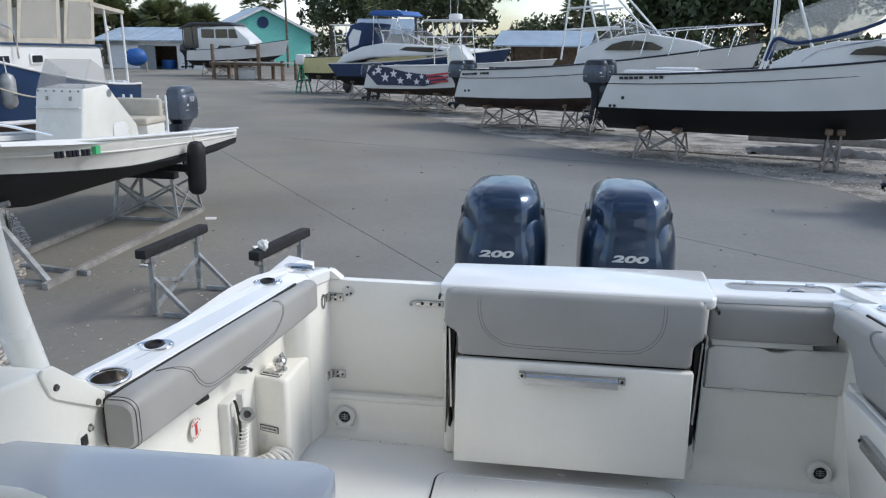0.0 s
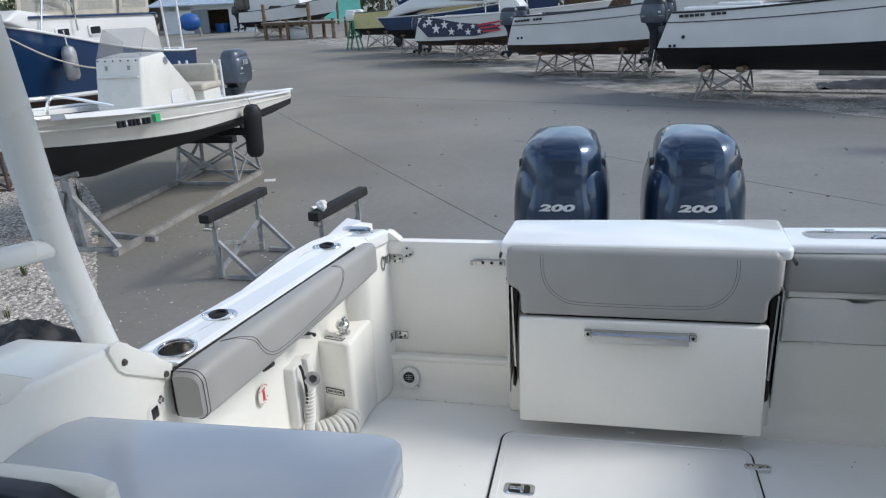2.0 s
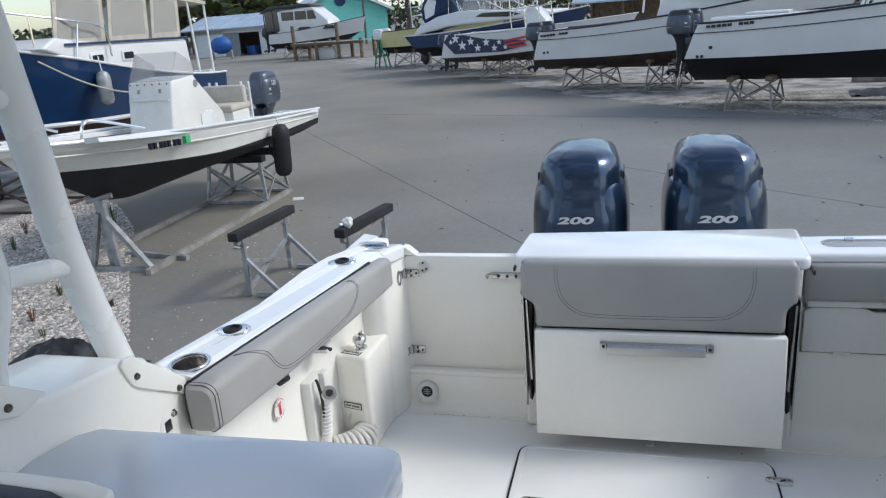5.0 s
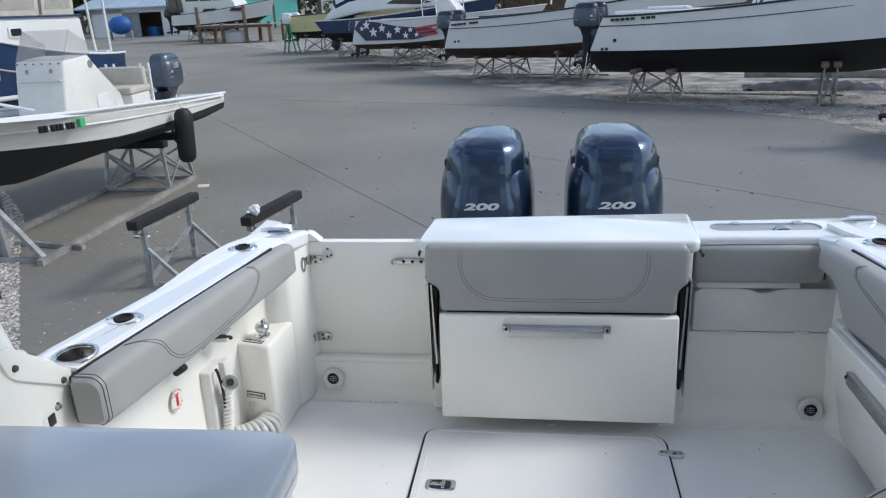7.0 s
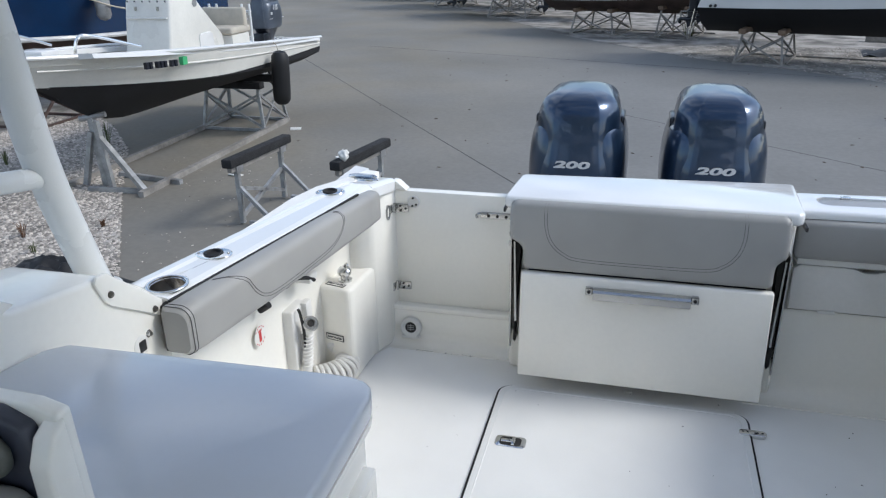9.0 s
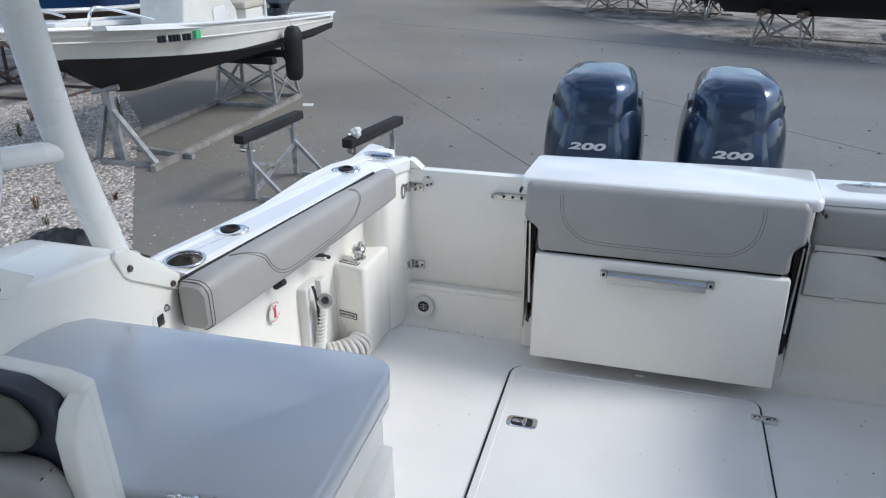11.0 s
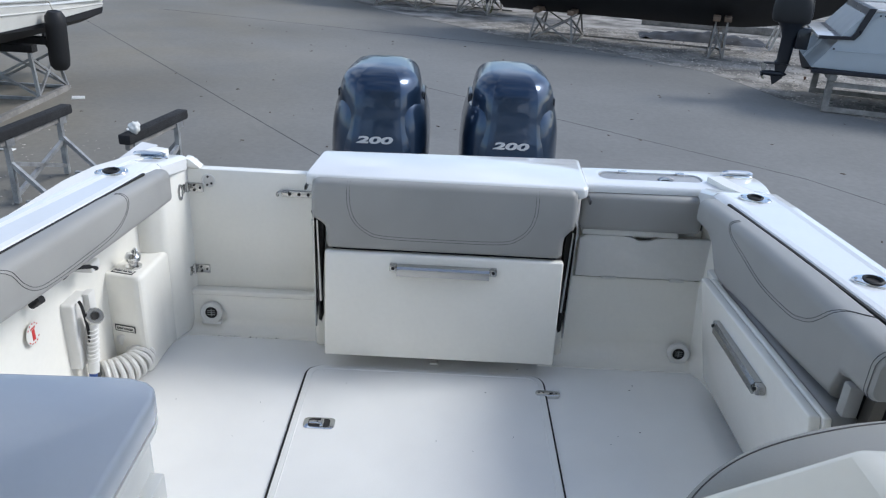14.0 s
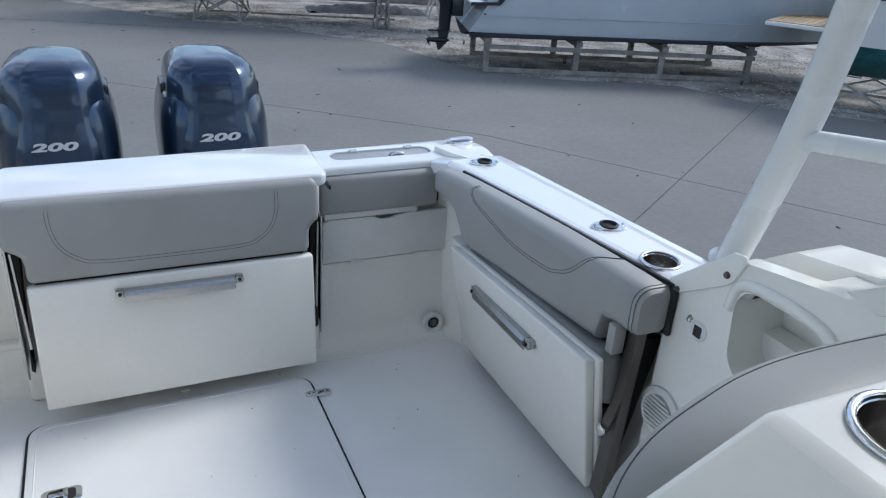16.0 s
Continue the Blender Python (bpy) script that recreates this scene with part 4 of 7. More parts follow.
for k in range(26):
    x, y = random.uniform(-0.95, 0.9), random.uniform(1.5, 2.58)
    lathe(bm, [(random.uniform(0.001, 0.003), 0.0), (0.0, 0.0025)], Matrix.Translation((x, y, 0.011 if -0.44 < x < 0.42 and y < 2.4 else 0.0005)), 6)
for k in range(30):
    x = -0.84 + 0.24 * random.random() ** 1.5
    lathe(bm, [(random.uniform(0.001, 0.0025), 0.0), (0.0, 0.002)], Matrix.Translation((x, 2.598 + random.uniform(-0.004, 0.004), 0.004)), 6)
solo("dirt_specks", bm, dark, "dark specks of dirt on the white sole", "dirt", "stuff")

# ---- washdown box, hoses and labels on the port side ----
t = thing("washdown_box", (-1.07, 2.36, 0.0), "white moulded washdown box with hose fitting and labels", "washdown station")
bm = prism(B(), [(-1.20, 2.359), (-1.135, 2.345), (-1.014, 2.318), (-0.998, 2.335), (-0.994, 2.48), (-0.985, 2.57), (-1.20, 2.62)], "z", 0.0, 0.388, 0.016, 4)
part("housing", bm, gel, t)
bm = B()
lathe(bm, [(0.026, 0.0), (0.026, 0.008), (0.017, 0.012), (0.016, 0.022), (0.024, 0.028), (0.026, 0.042), (0.020, 0.052), (0.010, 0.056), (0.0, 0.056)], pose(-1.052, 2.405, 0.386, 0, 0, 0) @ Matrix.Scale(1.05, 4), 22)
fit_ = part("hose_fitting", bm, chrome, t, "chrome hose fitting")
bm = B()
tube(bm, smooth_line([(-1.045, 2.395, 0.432), (-1.032, 2.39, 0.450), (-1.040, 2.40, 0.460), (-1.053, 2.41, 0.446)], 5), 0.005, 8)
part("cap_loop", bm, chrome, fit_)
for (x, y, z, rx, rz, body) in ((-1.072, 2.362, 0.3885, 0, -12.5, "FRESH WATER"), (-1.078, 2.3305, 0.180, 90, -12.5, "RAW WATER")):
    m = pose(x, y, z, rx, 0, rz)
    bm = bx(B(), -0.040, 0.040, -0.013, 0.013, 0, 0.0015, m=m)
    lab = part("label_plate", bm, plastic_k, t, "black framed label")
    bm = bx(B(), -0.036, 0.036, -0.0095, 0.0095, 0.0015, 0.0025, m=m)
    part("label_face", bm, label_w, lab)
    lettering("lettering", body, 0.0105, plastic_k, lab, t.matrix_basis.inverted() @ m @ Matrix.Translation((0, 0, 0.003)))

t = thing("hose_bracket", (-1.12, 2.05, 0.1), "white hose bracket with a nozzle hung on it", "hose bracket")
bm = bx(B(), -1.15, -1.095, 2.02, 2.13, 0.10, 0.335, 0.008, 3)
part("bracket", bm, plastic_w, t)
bm = bx(B(), -1.10, -1.075, 2.09, 2.135, 0.27, 0.34, 0.006, 2)
part("clip", bm, plastic_w, t)
bm = tube(B(), smooth_line([(-1.085, 2.045, 0.34), (-1.075, 2.04, 0.32), (-1.07, 2.045, 0.24), (-1.075, 2.05, 0.15)], 5), 0.005, 8)
part("cord", bm, rubber, t)
noz = part("nozzle", tube(B(), smooth_line([(-1.052, 2.06, 0.275), (-1.06, 2.063, 0.262), (-1.068, 2.062, 0.20), (-1.072, 2.05, 0.12), (-1.075, 2.045, 0.08)], 6), 0.018, 14), plastic_w, t, "cream ribbed nozzle")
for k in range(9):
    bm = B()
    z = 0.235 - k * 0.014
    lathe(bm, [(0.0185, -0.003), (0.0215, 0), (0.0185, 0.003)], pose(-1.066 - k * 0.0008, 2.062 - k * 0.0015, z, 6, 0, 0), 16)
    part("rib", bm, plastic_w, noz)
bm = B()
lathe(bm, [(0.026, -0.006), (0.028, 0.002), (0.024, 0.010), (0.014, 0.010), (0.013, 0.0)], pose(-1.048, 2.055, 0.283, 38, 40, 0), 20)
part("nozzle_head", bm, brushed, noz)
bm = B()
lathe(bm, [(0.0125, 0.007), (0.0, 0.006)], pose(-1.048, 2.055, 0.283, 38, 40, 0), 16)
part("nozzle_bore", bm, dark, noz)
bm = tube(B(), [(-1.075, 2.046, 0.09), (-1.078, 2.04, 0.045), (-1.08, 2.035, 0.02)], 0.013, 12)
part("connector", bm, blue_p, t, "blue hose connector")
bm = bx(B(), -1.10, -1.085, 2.085, 2.115, 0.02, 0.13, 0.002)
part("striped_tag", bm, plastic_k, t)
for ob in t.children:
    ob.location = (-0.015, 0.05, 0.075)


t = thing("coiled_hose", (-0.98, 2.26, 0.02), "white coiled washdown hose lying on the sole", "hose")
pts = []
turns, n = 13, 16
spine = smooth_line([(-1.12, 2.20, 0.062), (-1.07, 2.235, 0.062), (-1.035, 2.29, 0.062), (-1.045, 2.35, 0.07), (-1.085, 2.385, 0.10)], 20)
for k in range(turns * n + 1):
    u = k / (turns * n)
    a = 2 * math.pi * k / n
    i = min(int(u * (len(spine) - 1)), len(spine) - 2)
    c = spine[i].lerp(spine[i + 1], u * (len(spine) - 1) - i)
    ax = (spine[i + 1] - spine[i]).normalized()
    u1 = ax.cross(Vector((0, 0, 1))).normalized()
    rad = 0.05 * (1 - 0.25 * u) + 0.004 * math.sin(k * 0.37)
    pts.append(c + rad * (u1 * math.cos(a) + ax.cross(u1) * math.sin(a)))
part("coil", tube(B(), pts, 0.0095, 8), plastic_w, t)
bm = tube(B(), smooth_line([(-1.085, 2.345, 0.125), (-1.10, 2.36, 0.13), (-1.11, 2.385, 0.13)], 4), 0.028, 14)
part("hose_end", bm, plastic_w, t)

t = thing("extinguisher_sign", (-1.144, 1.90, 0.41), "round white sticker with a red fire extinguisher symbol", "sign")
m = pose(-1.1445, 1.905, 0.41, 0, 90, 0) @ pose(0, 0, 0, 0, 0, 90)
bm = lathe(B(), [(0.036, 0.0), (0.036, 0.001), (0.0, 0.001)], m, 28)
disc = part("disc", bm, label_w, t)
bm = bx(B(), -0.007, 0.007, -0.022, 0.012, 0.0012, 0.002, 0.0, m=m)
part("symbol_bar", bm, red, disc)
bm = bx(B(), -0.012, 0.012, 0.014, 0.019, 0.0012, 0.002, 0.0, m=m)
part("symbol_bar", bm, red, disc)
for a in (-50, -25, 0, 25, 50, 130, 155, 180, 205, 230):
    bm = bx(B(), -0.003, 0.003, -0.0016, 0.0016, 0.0012, 0.002, 0.0, m=m @ pose(0, 0, 0, 0, 0, a) @ Matrix.Translation((0, 0.031, 0)))
    part("print_bar", bm, red, disc)
t = thing("cable_stub", (-1.12, 1.95, 0.52), "black cable stub and white clip below the bolster", "cable")
bm = tube(B(), [(-1.135, 1.91, 0.50), (-1.10, 1.905, 0.525)], 0.012, 10)
part("stub", bm, rubber, t)
bm = tube(B(), smooth_line([(-1.13, 2.08, 0.50), (-1.10, 2.10, 0.525), (-1.07, 2.13, 0.52), (-1.06, 2.16, 0.50)], 5), 0.007, 8)
part("cable", bm, rubber, t)
bm = bx(B(), -1.13, -1.06, 2.13, 2.19, 0.495, 0.525, 0.008, 3)
part("clip", bm, plastic_w, t)

# ---- prep cabinet, and the two helm seats ----
t = thing("prep_cabinet", (-0.75, 0.85, 0.0), "white cabinet with a large polished hinged lid tinted for blue shade", "cabinet")
bm = prism(B(), [(-1.10, 0.62), (-0.44, 0.66), (-0.432, 0.70), (-0.442, 1.045), (-0.48, 1.07), (-1.10, 1.04)], "z", 0.0, 0.80, 0.02, 3)
part("body", bm, gel, t)
top = [(-1.102, 0.655), (-1.108, 0.94), (-1.085, 1.03), (-1.05, 1.060), (-0.52, 1.076), (-0.475, 1.075), (-0.447, 1.066), (-0.429, 1.050), (-0.422, 1.02), (-0.416, 0.70), (-0.72, 0.662)]
part("lid", prism(B(), top, "z", 0.812, 0.862, 0.008, 3), lid_m, t, "glossy lid with bluish shade put into its pale grey")
part("lid_seam", prism(B(), [(x, y * 0.995) for x, y in top], "z", 0.80, 0.812), gel, t)
bm = prism(B(), [(-1.1, 0.35), (-0.402, 0.40), (-0.404, 0.692), (-0.72, 0.655), (-1.1, 0.648)], "z", 0.80, 0.85, 0.006, 2)
part("rear_top", bm, gel, t)
bm = tube(B(), [(-0.60, 0.658, 0.866), (-0.50, 0.670, 0.866)], 0.010, 12)
hg = part("hinge", bm, brushed, t, "stainless barrel hinge")
for k in range(4):
    bm = B()
    lathe(bm, [(0.0105, -0.004), (0.0125, 0), (0.0105, 0.004)], pose(-0.585 + 0.024 * k, 0.660 + 0.003 * k, 0.866, 0, 90, 7), 12)
    part("knuckle", bm, chrome, hg)
bm = bx(B(), -0.438, -0.415, 0.72, 1.0, 0.55, 0.70, 0.015, 4)
part("drawer_front", bm, gel, t)
bm = bx(B(), -0.445, -0.418, 0.705, 1.02, 0.535, 0.715, 0.004)
part("drawer_seam", bm, gel, t)

t = thing("helm_seat", (-0.9, 0.5, 0.0), "white helm seat shell with taupe and navy stitched vinyl", "seat", "helm seats")
sh = [(-1.10, 0.3), (-1.10, 1.045), (-1.03, 1.055), (-0.80, 1.053), (-0.715, 1.05), (-0.678, 1.04), (-0.664, 0.6), (-0.656, 0.3)]
part("shell", prism(B(), sh, "y", 0.642, 0.668, 0.006, 3), gel, t)
part("shell_side", prism(B(), [(0.606, 0.3), (0.606, 0.985), (0.622, 1.018), (0.65, 1.035), (0.664, 0.3)], "x", -0.704, -0.672, 0.006, 3), gel, t)


def front(pts, y0, y1, bev, seg=4):
    return prism(B(), pts, "y", y0, y1, bev, seg)


nv = [(-1.10, 0.5), (-1.10, 1.048), (-0.85, 1.052), (-0.752, 1.048), (-0.712, 1.03), (-0.698, 0.99), (-0.698, 0.5)]
part("navy_piping", front(nv, 0.617, 0.646, 0.008), vinyl_navy, t, "navy vinyl edge")
tp = [(-1.10, 0.5), (-1.10, 1.042), (-0.95, 1.046), (-0.81, 1.044), (-0.75, 1.033), (-0.724, 1.005), (-0.727, 0.975), (-0.755, 0.962), (-0.82, 0.952), (-0.90, 0.925), (-0.94, 0.5)]
part("back_pad", front(tp, 0.588, 0.617, 0.012), vinyl_dark, t, "taupe vinyl pad")
ar = [(-0.90, 0.5), (-0.90, 0.89), (-0.86, 0.935), (-0.78, 0.952), (-0.725, 0.952), (-0.70, 0.93), (-0.69, 0.89), (-0.686, 0.5)]
part("side_pad", front(ar, 0.568, 0.6165, 0.018), vinyl, t, "grey vinyl side pad")
bm = bx(B(), -1.2, -0.7, 0.1, 0.55, 0.0, 0.5, 0.03, 3)
part("pedestal", bm, gel, t)

t = thing("companion_seat", (0.8, 0.5, 0.0), "white seat module with grey padded back and a large cup holder", "seat", "helm seats")
arc = [(0.268, 0.45, 0.99), (0.260, 0.55, 1.0), (0.261, 0.606, 1.012), (0.275, 0.645, 1.029), (0.305, 0.672, 1.052), (0.35, 0.691, 1.076), (0.415, 0.706, 1.095), (0.50, 0.726, 1.10), (0.60, 0.737, 1.10), (0.74, 0.735, 1.10), (0.90, 0.72, 1.10), (1.03, 0.70, 1.10)]
arc = [(p[0] - 0.012, p[1] + 0.004, p[2] + 0.004) for p in smooth_line(arc, 5)]
rings = []
for i, (x, y, zt) in enumerate(arc):
    a, b = Vector(arc[max(i - 1, 0)][:2]), Vector(arc[min(i + 1, len(arc) - 1)][:2])
    d = (b - a).normalized()
    nrm = Vector((-d.y, d.x))
    k = 0.6 + 0.4 * min(1, max(0, (x - 0.26) / 0.16))
    sec = [(0.0, -0.30), (0.010, -0.10), (0.008, -0.03), (-0.004, -0.006), (-0.022, 0.002), (-0.06, 0.012), (-0.10, 0.016), (-0.128, 0.008), (-0.135, -0.02), (-0.135, -0.30)]
    rings.append([(x + nrm.x * o * k, y + nrm.y * o * k, zt + dz) for o, dz in sec])
part("backrest", loft(B(), rings), vinyl, t, "grey vinyl wrap-round backrest")
bm = B()
tube(bm, [(Vector(r[3]) + Vector(r[4])) / 2 + Vector((0, 0, 0.0005)) for r in rings], 0.0009, 5)
part("seam", bm, thread, t)
bm = prism(B(), [(1.02, 0.3), (1.02, 1.15), (0.402, 1.15), (0.250, 1.076), (0.250, 0.3)], "y", 0.28, 0.618, 0.012, 4)
mod = part("seat_module", bm, gel, t)
hole = lathe(B(), [(0.0575, -0.09), (0.0575, 0.05)], Matrix.Translation((0.507, 0.535, 1.15)), 36, True)
cut(mod, [hole])
bm = bx(B(), 0.30, 1.0, 0.30, 0.59, 0.0, 0.3, 0.02, 2)
part("pedestal", bm, gel, t)
cup_holder(0.507, 0.535, 1.15, 0.0565)


# ---- outboard engines ----
def catmull(rows, k):
    """Rows of numbers with k steps between neighbours, smoothly."""
    q = [rows[0]] + list(rows) + [rows[-1]]
    res = []
    for i in range(1, len(q) - 2):
        for j in range(k):
            t = j / k
            res.append([0.5 * (2 * b + (c - a) * t + (2 * a - 5 * b + 4 * c - d) * t * t + (3 * b - a - 3 * c + d) * t ** 3) for a, b, c, d in zip(*q[i - 1:i + 3])])
    return res + [list(rows[-1])]


def outboard(name, m, label, group, detail, cowl, top, s=1.0, tilt=0.0, brand=True):
    """Engine whose front faces -y in its own space; the origin is the middle of the cowl's foot."""
    t = new(name)
    t.matrix_world = m
    tagged(t, label, "outboard engine", group)
    tl = pose(0, 0, 0, tilt) @ Matrix.Scale(s, 4)

    def add(nm, bm, material, parent=None, lab="", angle=38):
        bm.transform(tl)
        return part(nm, bm, material, parent or t, lab, world=False, angle=angle)

    def ring(z, hw, y0, y1, p=2.6, n=36):
        out_r = []
        for k in range(n):
            a = 2 * math.pi * k / n
            c, sn = math.cos(a), math.sin(a)
            out_r.append((hw * math.copysign(abs(c) ** (2 / p), c), (y0 + y1) / 2 + (y1 - y0) / 2 * math.copysign(abs(sn) ** (2 / p), sn), z))
        return out_r

    def fine(rows, k=4):
        return [tuple(v) for v in catmull(rows, k)]

    rows = [(-0.02, 0.235, -0.27, 0.36, 3), (0.02, 0.253, -0.29, 0.40, 3.2), (0.15, 0.263, -0.295, 0.42, 3.3), (0.28, 0.261, -0.287, 0.42, 3.3), (0.37, 0.252, -0.275, 0.41, 3.2), (0.435, 0.236, -0.26, 0.39, 3.0), (0.470, 0.214, -0.245, 0.37, 2.8), (0.485, 0.19, -0.22, 0.34, 2.6)]
    nn, kk = (80, 5) if detail else (36, 2)
    body = add("cowl", loft(B(), [ring(*q, n=nn) for q in fine(rows, kk)]), cowl)
    crown = [(0.36, 0.214, -0.272, 0.40, 3.0), (0.46, 0.213, -0.264, 0.395, 3.0), (0.525, 0.207, -0.248, 0.38, 2.9), (0.575, 0.187, -0.220, 0.35, 2.8), (0.606, 0.152, -0.178, 0.31, 2.7), (0.622, 0.105, -0.118, 0.24, 2.5), (0.629, 0.02, -0.02, 0.14, 2.2)]
    if detail:
        crown = [(0.0, 0.240, -0.298, 0.30, 3.0), (0.15, 0.252, -0.309, 0.30, 3.0), (0.26, 0.240, -0.303, 0.33, 3.0), (0.33, 0.224, -0.289, 0.37, 3.0), (0.395, 0.215, -0.275, 0.395, 3.0)] + crown[1:]
    def facet(z, hw, y0, y1, p, n=0):
        """Crown section with a flat front and chamfered front corners."""
        fw, cd = hw * 0.56, hw * 0.66
        q = [(0.0, y0 - 0.005), (fw * 0.5, y0 - 0.004), (fw * 0.94, y0), (fw, y0 + 0.003), ((fw + hw) / 2 + 0.004, y0 + cd * 0.45), (hw * 0.985, y0 + cd * 0.9), (hw, y0 + cd * 1.1), (hw, y1 * 0.3 + y0 * 0.2), (hw * 0.93, y1 * 0.72), (hw * 0.62, y1 * 0.95), (0.0, y1)]
        return [(x, y, z) for x, y in q] + [(-x, y, z) for x, y in q[-2:0:-1]]

    add("top_cover", loft(B(), [facet(*q) if detail else ring(*q, n=nn) for q in fine(crown, kk)]), top, angle=30 if detail else 70)
    if not detail:
        # centre panel that follows the front up to the crown
        face = [(0.0, 0.248, -0.284, 0.39, 3.1), (0.15, 0.263, -0.297, 0.42, 3.2), (0.28, 0.258, -0.290, 0.42, 3.2), (0.38, 0.240, -0.276, 0.40, 3.1), (0.46, 0.216, -0.263, 0.395, 3.0), (0.525, 0.203, -0.245, 0.38, 2.9), (0.575, 0.180, -0.215, 0.35, 2.8), (0.606, 0.145, -0.172, 0.31, 2.7)]
        rings = []
        for z, hw, y0, y1, p in fine(face, kk):
            half = 0.152 - 0.06 * z
            row = []
            for u in (-1, -0.995, -0.93, -0.8, -0.6, -0.3, 0, 0.3, 0.6, 0.8, 0.93, 0.995, 1):
                x = half * u
                y = (y0 + y1) / 2 - (y1 - y0) / 2 * (1 - min(abs(x / hw), 0.97) ** p) ** (1 / p)
                lift = 0.011 if abs(u) < 0.99 else (0.009 if abs(u) < 1 else -0.03)
                row.append((x, y - lift, z + lift * 0.5))
            rings.append(row)
        add("centre_panel", loft(B(), rings, closed=False, caps=False), top)
    else:
        for sx in (-1, 1):  # air scoops at the shoulders
            bm = B()
            bx(bm, sx * 0.216 - 0.016, sx * 0.216 + 0.016, -0.05, 0.14, 0.43, 0.492, 0.012, 3)
            add("air_scoop", bm, cowl_dk)
        inv = tl
        lettering("lettering", detail, 0.088, silver, t, inv @ pose(-0.012, -0.325, 0.292, 90, 0, 0) @ Matrix.Diagonal((1.34, 0.54, 1, 1)), 0.004, 0.16, "silver horsepower number")
        bm = bx(B(), -0.035, 0.045, -0.326, -0.318, 0.196, 0.210)
        add("decal_bar", bm, silver)
        bm = bx(B(), -0.053, -0.041, -0.326, -0.318, 0.196, 0.210)
        add("decal_bar", bm, silver)
    if brand and not detail:
        for sx in (-1, 1):
            bm = bx(B(), sx * 0.246 - 0.006, sx * 0.246 + 0.006, -0.18, 0.12, 0.24, 0.285)
            add("decal_bar", bm, silver)
            bm = bx(B(), sx * 0.248 - 0.006, sx * 0.248 + 0.006, -0.25, 0.36, 0.16, 0.168)
            add("decal_stripe", bm, silver)
    mid = [(-0.02, 0.20, -0.24, 0.30, 3), (-0.12, 0.16, -0.18, 0.22, 3), (-0.30, 0.085, -0.12, 0.16, 2.5), (-0.75, 0.06, -0.09, 0.16, 2.3), (-0.80, 0.055, -0.09, 0.20, 2.2)]
    add("midsection", loft(B(), [ring(*q, n=20) for q in mid]), cowl_dk)
    add("clamp_bracket", bx(B(), -0.13, 0.13, -0.34, -0.10, -0.50, -0.10, 0.02), cowl_dk)
    add("cavitation_plate", prism(B(), [(-0.03, -0.12), (0.03, -0.12), (0.11, 0.10), (0.11, 0.32), (0.06, 0.38), (-0.06, 0.38), (-0.11, 0.32), (-0.11, 0.10)], "z", -0.83, -0.815), cowl_dk)
    bm = B()
    lathe(bm, [(0.0, -0.18), (0.03, -0.14), (0.055, -0.04), (0.058, 0.12), (0.05, 0.2), (0.045, 0.30), (0.0, 0.34)], pose(0, 0.08, -1.02, -90, 0, 0), 18)
    prism(bm, [(-0.08, -0.80), (0.18, -0.80), (0.14, -1.0), (0.20, -1.08), (0.14, -1.25), (-0.02, -1.10)], "x", -0.018, 0.018)
    add("gearcase", bm, cowl_dk)
    prop = B()
    for k in range(3):
        mk = pose(0, 0.36, -1.02, 0, 120 * k, 0)
        pts = [(0.02, 0.02), (0.07, 0.10), (0.065, 0.17), (0.0, 0.19), (-0.06, 0.15), (-0.05, 0.05)]
        lo = [prop.verts.new(mk @ Vector((px, 0.05 * px / 0.07 + 0.003, pz))) for px, pz in pts]
        hi = [prop.verts.new(mk @ Vector((px, 0.05 * px / 0.07 - 0.003, pz))) for px, pz in pts]
        prop.faces.new(lo)
        prop.faces.new(hi)
        for i in range(len(pts)):
            j = (i + 1) % len(pts)
            prop.faces.new((lo[i], lo[j], hi[j], hi[i]))
    add("propeller", prop, brushed)
    return t


for k, (x, dz) in enumerate(((-0.325, 0.0), (0.366, 0.004))):
    outboard("outboard_engine", pose(x, 4.03, 0.222 + dz, 0, 0, 0), "large glossy blue-grey outboard engine with a silver 200 on its cowl", "twin engines of the boat", "200", cowl_m, cowl_m)

# engine bracket behind the transom
t = thing("engine_bracket", (0.03, 3.3, -0.4), "white fibreglass platform carrying the engines", "engine platform")
part("platform", bx(B(), -0.85, 0.90, 2.86, 3.62, -0.62, 0.05, 0.04, 3), hull_w, t)
part("transom_face", bx(B(), -1.1, 1.1, 2.84, 2.875, -0.75, 0.60), hull_w, t)

# ---- ground ----
bm = B()
bx(bm, -700, 700, -300, 1200, G - 0.5, G)
solo("ground", bm, concrete, "pale grey worn concrete yard with faint stains", "ground", "structure")


def sheet(name, pts, z, material, label, category):
    bm = B()
    prism(bm, pts, "z", z - 0.02, z)
    return solo(name, bm, material, label, category, "structure")


GL = [(-4.0, 4.4), (-5.05, 5.86), (-6.8, 8.25), (-8.3, 10.45), (-9.8, 12.0), (-14.2, 15.2), (-23.5, 21.7), (-60, 47), (-60, -40), (-4.0, -40)]
GR = [(-30.0, 66.0), (-20.0, 52.0), (-11.5, 42.5), (-6.4, 34.0), (-2.6, 27.3), (1.3, 22.4), (4.5, 19.8), (6.3, 17.9), (7.0, 15.2), (8.2, 13.6), (11.0, 12.5), (11.7, 10.4), (13.2, 9.0), (70, -20), (70, 66)]
sheet("gravel_port", GL, G + 0.006, gravel_m, "coarse pale gravel and shell beside the concrete", "gravel")
sheet("gravel_starboard", GR, G + 0.006, gravel_m, "grey gravel under the row of boats", "gravel")


